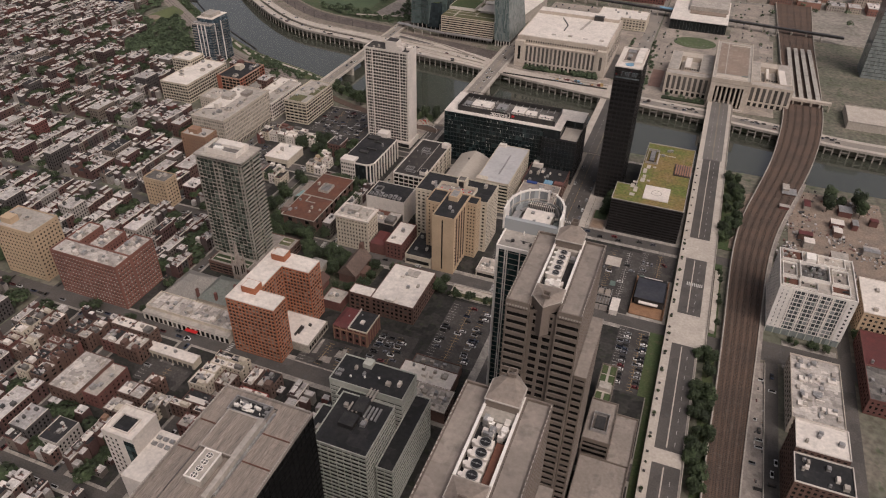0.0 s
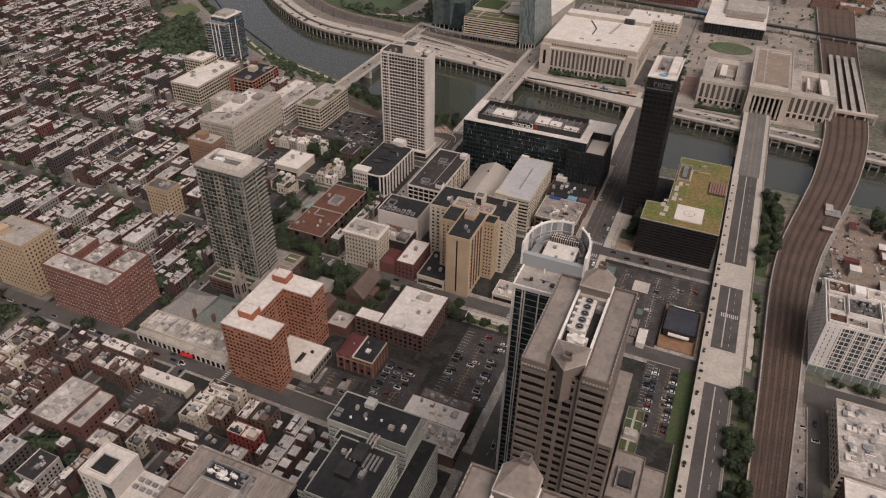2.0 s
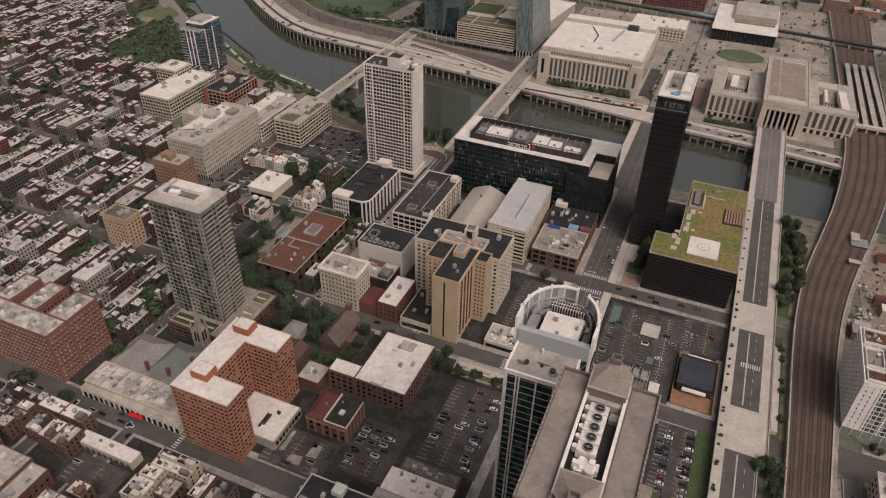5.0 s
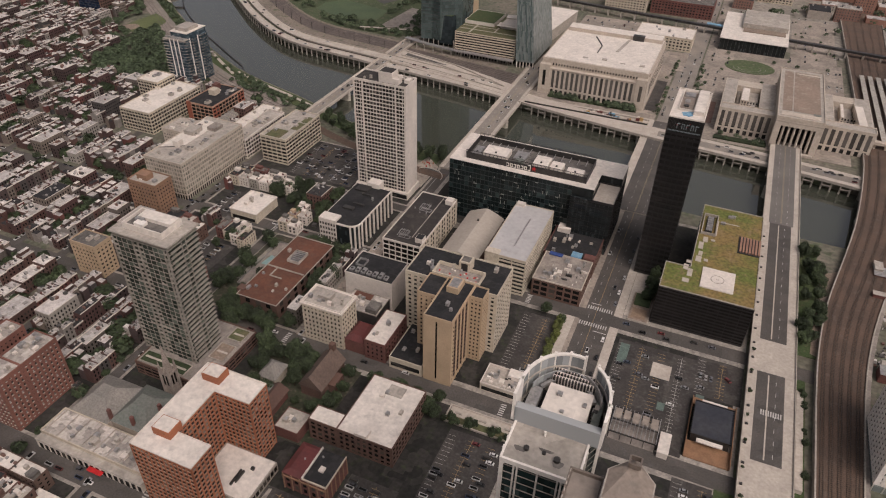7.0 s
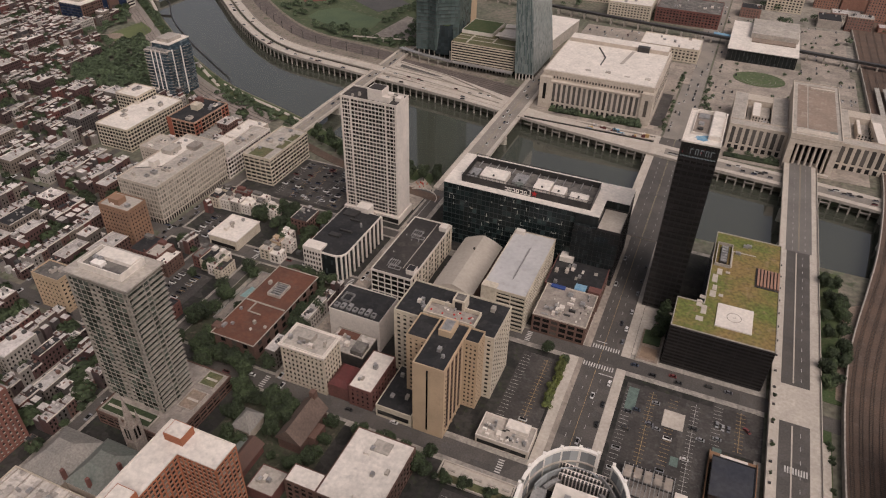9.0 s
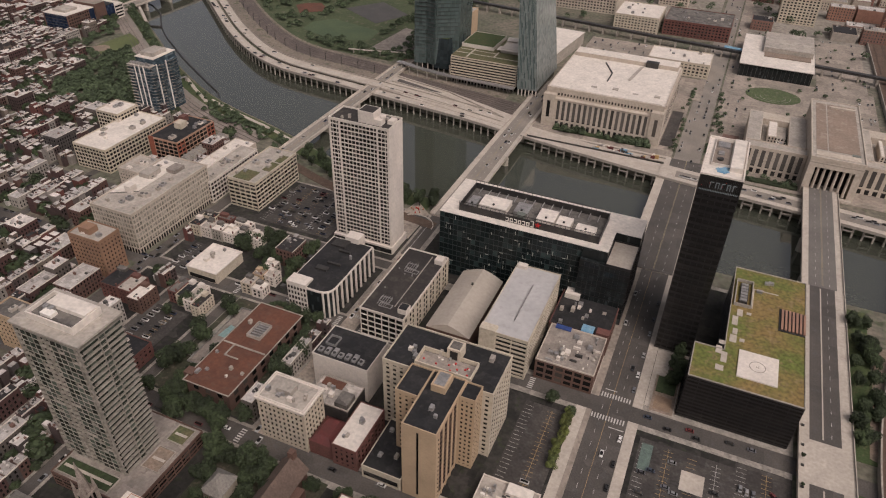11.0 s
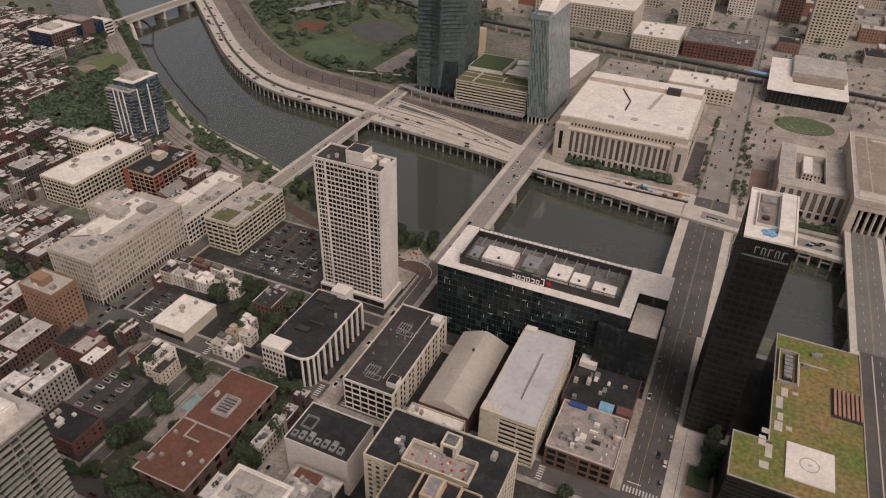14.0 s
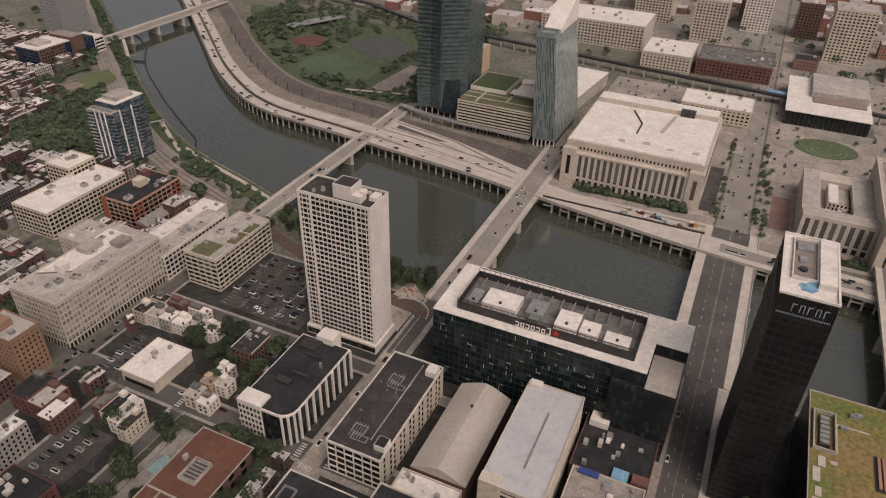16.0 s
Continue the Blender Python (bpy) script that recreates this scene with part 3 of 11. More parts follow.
solid("ground_patch", Geo().box(30.1, 37.6, 4.8, 52, 0.1, 0.26), soil, "bare tan planting ground beside the black block", "ground", kind="structure")

# markings of the avenue
for c, m in ((5.2, yellow_paint),):
    solid("lane_marking", Geo().box(c - 0.08, c + 0.08, -340, 128, 0.05, 0.07), m, "faded yellow centre line on asphalt", "road marking", kind="structure")
dash = Geo()
for c in (1.5, 9.5):
    y = -340
    while y < 128:
        dash.box(c - 0.08, c + 0.08, y, y + 3, 0.05, 0.07)
        y += 9
solid("lane_marking", dash, white_paint, "dashed white lane lines on asphalt", "road marking", kind="structure")


def crosswalk(x0, x1, y0, y1, z=0.06, bars="x"):
    cw = thing("crosswalk", (x0 + x1) / 2, (y0 + y1) / 2, z, "white painted crosswalk bars on asphalt", "crosswalk", "crosswalks")
    c, end = (x0, x1) if bars == "x" else (y0, y1)
    while c < end - 0.5:
        g = Geo().box(c, c + 0.7, y0, y1, z, z + 0.02) if bars == "x" else Geo().box(x0, x1, c, c + 0.7, z, z + 0.02)
        part("bar", g, white_paint, cw)
        c += 1.5


crosswalk(-1, 15.4, 2, 5.5)
crosswalk(-2.8, 15.4, -14.5, -11)
crosswalk(-5, 15, -94, -91)
crosswalk(-157, -149, -14, -11)
crosswalk(-157, -149, 2, 5)
crosswalk(-163, -160, -9, 0, bars="y")
crosswalk(-146, -143, -9, 0, bars="y")
crosswalk(-163, -160, -105, -96, bars="y")
crosswalk(-236, -233, -9, 0, bars="y")
crosswalk(-163, -160, -228, -218, bars="y")
crosswalk(-40, -37, -9, 0, bars="y")
crosswalk(-25, -22, -105, -96, bars="y")


for x0, x1, y in ((0.2, 6.6, 7.8), (7.2, 15.2, -18.4)):
    solid("stop_line", Geo().box(x0, x1, y, y + 0.55, 0.05, 0.075), white_paint, "white painted stop line on asphalt", "road marking", kind="structure")


# ---- raised boulevard ----
def boulevard():
    b = thing("elevated_boulevard", 110, -80, 0, "raised concrete boulevard with asphalt lanes and pale sidewalks", "elevated road", kind="structure")
    part("deck", Geo().box(97, 123, -114, 150, 3.4, 5.0), pale_pave, b)
    part("deck", Geo().box(97, 118.5, -520, -114.02, 3.4, 5.0), pale_pave, b)
    for y in range(-510, 150, 24):
        part("support", Geo().box(99, 118 if y < -120 else 121, y, y + 1.5, 0, 3.4), concrete, b)
    for y0, y1 in ((-520, -215), (-205, -116), (-84, -17), (12, 150)):
        part("carriageway", Geo().box(102.2, 117.2, y0, y1, 4.9, 5.05), asphalt, b)
        part("median", Geo().box(108.2, 108.9, y0 + 2, y1 - 2, 5.05, 5.25), pale_pave, b)
        g = Geo()
        y = y0 + 4
        while y < y1 - 4:
            g.box(112.6, 112.8, y, y + 3, 5.05, 5.07)
            y += 9
        part("lane_line", g, white_paint, b)
    for x, ya, yb in ((97, -520, 150), (122.6, -114, 150), (118.1, -520, -114)):
        part("parapet", Geo().box(x, x + 0.4, ya, yb, 5.0, 6.0), pale_pave, b)
    for k in range(9):
        part("crosswalk_bar", Geo().box(105.4 + k * 1.25, 106.1 + k * 1.25, -51, -47, 5.05, 5.08), white_paint, b)
    for k in range(46):
        y = -480 + k * 13.5
        part("planter", Geo().box(98.3, 99.7, y, y + 1.2, 5.0, 5.7), dark_metal, b)


boulevard()
lawn = Geo().box(88, 96.8, -166, -106, 0.05, 0.35).box(93, 96.8, -330, -166.02, 0.05, 0.35).box(124, 129, -95, -10, 0, 0.3).box(124.5, 136, 12, 140, 0, 0.3).box(123.4, 129.5, -330, -112, 0, 0.3)
solid("lawn", lawn, grass, "strips of green lawn beside the raised boulevard", "grass", kind="structure")
solid("ground_patch", Geo().prism([(137, 14), (146, 60), (155, 100), (150, 112), (139, 104), (133, 40), (131.5, 16)], 0.05, 0.33), soil, "bare tan soil between trees and the viaduct", "ground", kind="structure")
solid("pavement", Geo().box(124, 127.5, -92, -22, 0, 3.0), pale_pave, "pale concrete ramp wall beside the boulevard", "pavement", kind="structure")


# ---- bridges ----
def bridge(x0, x1, y0, y1, label, piers, m=pale_pave, lanes=True, z=3.0):
    b = thing("bridge", (x0 + x1) / 2, (y0 + y1) / 2, -11, label, "bridge", "river bridges")
    part("deck", Geo().box(x0, x1, y0, y1, z - 1.6, z), m, b)
    for x in (x0, x1 - 0.4):
        part("railing", Geo().box(x, x + 0.4, y0, y1, z, z + 1.0), m, b)
    if lanes:
        part("carriageway", Geo().box(x0 + (x1 - x0) * 0.17, x1 - (x1 - x0) * 0.17, y0, y1, z - 0.1, z + 0.06), lanes, b)
        mid = (x0 + x1) / 2
        for off in (-(x1 - x0) * 0.16, -0.3, 0.3, (x1 - x0) * 0.16):
            g = Geo()
            y = y0 + 2
            while y < y1 - 4:
                g.box(mid + off - 0.1, mid + off + 0.1, y, y + (3 if abs(off) > 1 else 9), z + 0.06, z + 0.08)
                y += 9
            tagged(part("lane_line", g, white_paint if abs(off) > 1 else MATS["faded_yellow_paint"], b), kind="stuff")
    for y in piers:
        part("pier", Geo().prism([(x0 + 1, y - 1.5), (x1 - 1, y - 1.5), (x1 + 1, y), (x1 - 1, y + 1.5), (x0 + 1, y + 1.5), (x0 - 1, y)], -11, z - 1.6), concrete, b)
    return b


worn = MATS["worn_asphalt"]
mat("faded_yellow_paint", (0.30, 0.25, 0.15), (0.24, 0.20, 0.13), 0.3, 0.9, 1.0, 0.3)
bridge(-14, 25, 128, 300, "wide concrete road bridge with dark asphalt lanes and pale sidewalks", (152, 210, 266), lanes=asphalt, z=0.6)
bridge(-160, -137, 128, 420, "pale concrete road bridge under repair", (152, 190, 240, 290), lanes=worn, z=1.5)
bridge(-319, -304, 128, 520, "long pale concrete road bridge", (180, 230, 280, 330), lanes=worn, z=2.5)
bridge(97, 123, 150, 300, "concrete boulevard bridge over the river", (160, 210, 262), lanes=mat("grey_asphalt", (0.15, 0.135, 0.12), (0.125, 0.112, 0.1), 0.05, 0.9, 0.8, 0.15), z=5.0)
bridge(-735, -715, 395, 620, "grey road bridge across the river bend", (440, 485, 530), lanes=worn, z=4)


# ---- west bank: expressway, embankment road, tracks ----
def ribbon(name, table, off, width, z0, z1, m, parent, x_from, x_to, step=20):
    g = Geo()
    pts = []
    x = x_from
    while x >= x_to:
        pts.append((x, along(table, x) + off))
        x -= step
    left, right = pts, [(x, y + width) for x, y in pts]
    n = len(pts)
    for a in (left, right):
        for z in (z0, z1):
            g.v += [(x, y, z) for x, y in a]
    for i in range(n - 1):
        g.f += [(n + i, n + i + 1, 3 * n + i + 1, 3 * n + i), (i, 2 * n + i, 2 * n + i + 1, i + 1), (i, i + 1, n + i + 1, n + i), (2 * n + i, 3 * n + i, 3 * n + i + 1, 2 * n + i + 1)]
    return part(name, g, m, parent)


ex = thing("expressway", -430, 330, -11, "pale concrete expressway on columns along the far river bank", "expressway", kind="structure")
ribbon("deck", WEST, -10, 12, 0.6, 2.2, pale_pave, ex, -160, -980)
ribbon("upper_deck", WEST, 6, 13, 1.6, 3.2, pale_pave, ex, -180, -980)
ribbon("parapet", WEST, -10.4, 0.5, 0.6, 3.2, concrete, ex, -160, -980)
ribbon("parapet", WEST, 18.8, 0.5, 1.6, 4.2, concrete, ex, -180, -980)
ribbon("lane_line", WEST, -4, 0.25, 2.0, 2.23, white_paint, ex, -160, -980)
ribbon("lane_line", WEST, 12, 0.25, 3.0, 3.23, white_paint, ex, -180, -980)
for k in range(105):
    x = -165 - k * 7.5
    part("column", Geo().box(x - 0.5, x + 0.5, along(WEST, x) - 9.5, along(WEST, x) - 8.5, -11, 0.6), concrete, ex)
road("road", -136, -8, 284, 302, 0.5, "pale embankment road along the far bank under repair", pale_pave)
quay = thing("quay_road", 20, 268, -11, "concrete embankment deck on columns along the far bank", "embankment", kind="structure")
ribbon("deck", WEST, -8, 24, 0.2, 1.6, pale_pave, quay, 400, -140)
ribbon("parapet", WEST, -8.4, 0.5, 0.2, 2.6, concrete, quay, 400, -140)
ribbon("carriageway", WEST, -1, 11, 1.5, 1.66, worn, quay, 400, -10)
for k in range(60):
    x = 300 - k * 7.2
    part("column", Geo().box(x - 0.6, x + 0.6, along(WEST, x) - 7.6, along(WEST, x) - 6.4, -11, 0.2), concrete, quay)
    if k % 2:
        part("beam", Geo().box(x - 7.2, x, along(WEST, x) - 7.4, along(WEST, x) - 6.8, -3.2, -2.4), concrete, quay)


RAIL_L = [(125, -520), (129, -227), (133, -115), (134.5, 12), (138, 50), (147, 100), (157, 137), (166, 195), (171.6, 242), (176, 309), (172, 530), (165, 900)]
RAIL_R = [(143, -520), (146.6, -220), (153.5, -106), (160.5, 22), (169.5, 62), (180, 105), (192.4, 152), (203, 205), (211, 260), (214, 317), (213, 534), (222, 900)]


def interp(table, y):
    for (xa, ya), (xb, yb) in zip(table, table[1:]):
        if ya <= y <= yb:
            t = (y - ya) / (yb - ya)
            return xa + (xb - xa) * t
    return table[-1][0]


def smooth_x(table, y):
    return sum(interp(table, max(-520, min(900, y + d))) for d in (-40, -20, 0, 20, 40)) / 5


def railway():
    r = thing("railway", 140, -60, 0, "curving railway viaduct with brown ballast and several tracks", "railway", kind="structure")
    ys = list(range(-520, 901, 12))
    bed, wl, wr = Geo(), Geo(), Geo()
    for i, y in enumerate(ys):
        a, b = smooth_x(RAIL_L, y), smooth_x(RAIL_R, y)
        bed.v += [(a, y, 3.4), (b, y, 3.4), (a, y, -0.2), (b, y, -0.2)]
        if i:
            k = 4 * i
            bed.f += [(k - 4, k - 3, k + 1, k), (k - 4, k, k + 2, k - 2), (k - 3, k - 1, k + 3, k + 1), (k - 2, k + 2, k + 3, k - 1)]
    part("ballast_bed", bed, ballast, r)
    for tab, s in ((RAIL_L, -0.8), (RAIL_R, 0.0)):
        part("parapet_wall", Geo().shell([(smooth_x(tab, y) + s, y) for y in ys], 0, 4.3, -0.8), concrete, r)
    for k in range(5):
        f = 0.12 + 0.19 * k
        for d in (-0.72, 0.72):
            g = Geo().shell([(smooth_x(RAIL_L, y) * (1 - f) + smooth_x(RAIL_R, y) * f + d, y) for y in ys], 3.4, 3.62, 0.16)
            part("rail", g, rail_steel, r)
        ties = Geo()
        y = -330.0
        while y < 320:
            c = smooth_x(RAIL_L, y) * (1 - f) + smooth_x(RAIL_R, y) * f
            ties.box(c - 1.3, c + 1.3, y, y + 0.28, 3.38, 3.5)
            y += 1.3
        tagged(part("ties", ties, bark, r), kind="stuff")
    ledge = Geo()
    for i, y in enumerate(range(-520, 150, 12)):
        b = smooth_x(RAIL_R, y)
        ledge.v += [(b + 0.8, y, 3.0), (b + 3.2, y, 3.0), (b + 0.8, y, 0), (b + 3.2, y, 0)]
        if i:
            k = 4 * i
            ledge.f += [(k - 4, k - 3, k + 1, k), (k - 3, k - 1, k + 3, k + 1), (k - 4, k, k + 2, k - 2)]
    part("retaining_ledge", ledge, tan_gravel, r)
    part("gantry_beam", Geo().box(173, 221, 320, 325, 7.6, 10.2), limestone, r)
    for k in range(6):
        part("gantry_post", Geo().box(174 + k * 9, 175.6 + k * 9, 321, 324, 0, 7.6), limestone, r)
    for k in range(4):
        x = 181.5 + k * 8.6
        part("platform_roof", Geo().prism([(x, 326), (x + 4.6, 326), (x + 2.6 - k * 0.6, 500), (x - 2.0 - k * 0.6, 500)], 6.4, 7.0), mat("platform_roof_%d" % k, (0.36, 0.33, 0.285), (0.3, 0.275, 0.24), 0.06, 0.85, 0.5, 0.15, stain=(0.15, 0.135, 0.115)) if k == 0 else MATS["platform_roof_0"], r)
    for y in (160, 200, 240):
        part("pier", Geo().box(smooth_x(RAIL_L, y), smooth_x(RAIL_R, y), y - 2, y + 2, -11, 0), concrete, r)


railway()


# ---- main buildings ----
def bldg(name, x0, x1, y0, y1, label, category, group="", z=0.15):
    return thing(name, (x0 + x1) / 2, (y0 + y1) / 2, z, label, category, group)


def white_tower():
    x0, x1, y0, y1, h = -206, -163, 71, 90, 93
    b = bldg("apartment_tower", x0, x1, y0, y1, "tall white concrete apartment slab with rows of dark balconies", "apartment tower")
    facade(b, x0, x1, y0, y1, 6, h, white_conc, glass_grey, bay=2.6, floor=2.95, pier=0.34, span=0.8, deep=0.35, blank="NS", limit=20, proud="band")
    for x in (x0 + 0.9, x0 + 7.6, x1 - 8.3, x1 - 0.9):
        part("pilaster", Geo().box(x - 0.55, x + 0.55, y0 - 0.12, y0 + 0.5, 6, h), white_conc, b)
    part("podium", Geo().box(x0 - 1.5, x1 + 1, y0 - 1.5, y1 + 2, 0, 6), white_conc, b)
    part("podium_glass", Geo().box(x0 - 1, x1 + 0.5, y0 - 1.58, y0 - 1.4, 1.0, 4.6), glass_grey, b)
    roof(b, x0, x1, y0, y1, h, mottled_roof, white_conc, 1.1, 0.5, units=5, seed=4)
    part("penthouse", Geo().box(-186, -175, 74, 84, h, h + 8), white_conc, b)
    part("penthouse_roof", Geo().box(-185.4, -175.6, 74.6, 83.4, h + 8, h + 8.1), mottled_roof, b)
    part("penthouse", Geo().box(-175, -170, 74, 80, h, h + 4), white_conc, b)
    part("vent", Geo().cyl(-171, 79, h + 4, h + 5.5, 2.0, 16), white_conc, b)
    part("roof_box", Geo().box(-168, -164, 79, 85, h, h + 2.5), white_conc, b)


def sign_bars(parent, x0, y, z, w, h, m, n=7):
    """Plain pale shapes in place of a company's sign, with a red one at the end."""
    for k in range(n):
        gx = x0 + k * w / n
        hh = h * (0.5 if k != 6 else 0.8)
        wid = w / n * 0.74
        g = Geo().box(gx, gx + wid, y - 0.3, y, z, z + 0.5).box(gx, gx + wid, y - 0.3, y, z + hh - 0.5, z + hh).box(gx + wid - 0.5, gx + wid, y - 0.28, y, z, z + hh)
        if k % 2:
            g.box(gx, gx + 0.5, y - 0.28, y, z, z + hh)
        part("sign_shape", g, m, parent)
    star = Geo()
    cx, cz = x0 + w + 1.9, z + h * 0.42
    for k in range(5):
        a = math.pi * (0.5 + 0.4 * k)
        star.face((cx, y - 0.3, cz), (cx + 0.9 * math.cos(a - 0.6), y - 0.3, cz + 0.9 * math.sin(a - 0.6)), (cx + 2.2 * math.cos(a), y - 0.3, cz + 2.2 * math.sin(a)), (cx + 0.9 * math.cos(a + 0.6), y - 0.3, cz + 0.9 * math.sin(a + 0.6)))
    part("sign_shape", star, red_light, parent, "red star-like shape")


def glass_office():
    b = bldg("office_block", -126, -4, 66, 111, "long black glass office block with white roof terrace", "office building")
    zt = 48
    # Teal reflections are put into the paler share of office_pane.
    facade(b, -126, -34, 67, 111, 0.2, zt, mat("blue_black_frame", (0.024, 0.03, 0.03), (0.03, 0.036, 0.036), 0.1, 0.4, 1.0, 0.15), glass_black, bay=3.1, floor=4.0, pier=0.16, span=0.5, deep=0.18, panes=True, proud="band", pane=glass("office_pane", (0.008, 0.0115, 0.0115), (0.038, 0.058, 0.055), share=0.14, rough=0.05), limit=60)
    facade(b, -33.9, -4, 63, 111, 0.2, zt - 7, black_metal, glass_black, bay=3.1, floor=4.0, pier=0.22, span=0.5, deep=0.18, panes=False)
    part("upper_wing", Geo().box(-33.9, -19, 66, 111, zt - 7, zt), glass_black, b)
    part("upper_wing", Geo().box(-19, -4, 90, 111, zt - 7, zt), glass_black, b)
    part("terrace_floor", Geo().box(-18.6, -4.4, 63.4, 89.8, zt - 7, zt - 6.7), pale_pave, b)
    part("terrace_rail", Geo().ring(-18.8, -4, 63, 90, zt - 7, zt - 5.6, 0.2), black_metal, b)
    part("roof", Geo().box(-126, -19, 66.6, 111, zt, zt + 0.4), white_roof, b)
    part("roof", Geo().box(-19, -4, 89.5, 111, zt, zt + 0.4), white_roof, b)
    px0, px1, py0, py1 = -115, -26, 72, 101
    part("screen_wall", Geo().ring(px0, px1, py0, py1, zt + 0.4, zt + 5.2, 0.4), dark_metal, b)
    part("plant_deck", Geo().box(px0 + 0.5, px1 - 0.5, py0 + 0.5, py1 - 0.5, zt + 0.3, zt + 1.2), grey_roof, b)
    for y in (py0, py1):
        g = Geo()
        for k in range(31):
            x = px0 + k * (px1 - px0) / 30
            g.box(x - 0.1, x + 0.1, y - 0.15, y + 0.15, zt + 5, zt + 7)
        g.box(px0, px1, y - 0.12, y + 0.12, zt + 6.9, zt + 7.2)
        part("screen_frame", g, dark_metal, b)
    rr = random.Random(8)
    for x0, x1, y0, y1, h, m in ((-104, -86, 77, 90, 5, white_roof), (-66, -55, 75, 88, 6, white_roof), (-54, -45, 76, 86, 5, white_roof), (-82, -73, 80, 92, 4, grey_metal), (-42, -30, 76, 84, 4, white_roof), (-112, -106, 76, 88, 3.5, grey_metal)):
        u = part("plant_unit", Geo().box(x0, x1, y0, y1, zt + 1, zt + h), m, b)
        part("vent", Geo().box((x0 + x1) / 2 - 0.6, (x0 + x1) / 2 + 0.6, y0 + 2, y0 + 3.2, zt + h, zt + h + 0.9), dark_metal, u)
    part("plant_unit", Geo().box(-79, -74, 75, 80, zt + 1, zt + 4.6), copper_green, b)
    for k in range(14):
        x = -110 + k * 6
        part("pipe", Geo().box(x, x + 0.5, 92, 100, zt + 2.4, zt + 2.9), grey_metal, b)
    sign_bars(b, -84, 71.6, zt + 1.2, 18.5, 5.4, bright_white)
    rr = random.Random(18)
    # Glints on the dark glass, added as thin pale boxes.
    glints = Geo()
    for k in range(110):
        x, z = -125 + 3.05 * rr.randrange(1, 38), 3 + 4.0 * rr.randrange(0, 11)
        if x > -37:
            continue
        w, hh = rr.choice([(0.35, 2.6), (0.35, 1.6), (2.4, 0.35), (0.3, 3.0)])
        glints.box(x + 0.3, x + 0.3 + w, 66.9, 67.02, z + 0.6, z + 0.6 + hh)
    tagged(part("lit_blinds", glints, pale_green, b, "thin pale boxes standing for glints on dark glass"), kind="stuff")


red_lamp = mat("red_lamp_glass", (0.5, 0.01, 0.01), None, 0.5, 0.4)
red_lamp.node_tree.nodes["Principled BSDF"].inputs["Emission Color"].default_value = (1.0, 0.02, 0.03, 1)
red_lamp.node_tree.nodes["Principled BSDF"].inputs["Emission Strength"].default_value = 0.25


pale_lamp = mat("pale_lamp_glass", (0.13, 0.14, 0.14), None, 0.5, 0.4)
pale_lamp.node_tree.nodes["Principled BSDF"].inputs["Emission Color"].default_value = (0.85, 1.0, 1.0, 1)
pale_lamp.node_tree.nodes["Principled BSDF"].inputs["Emission Strength"].default_value = 0.08


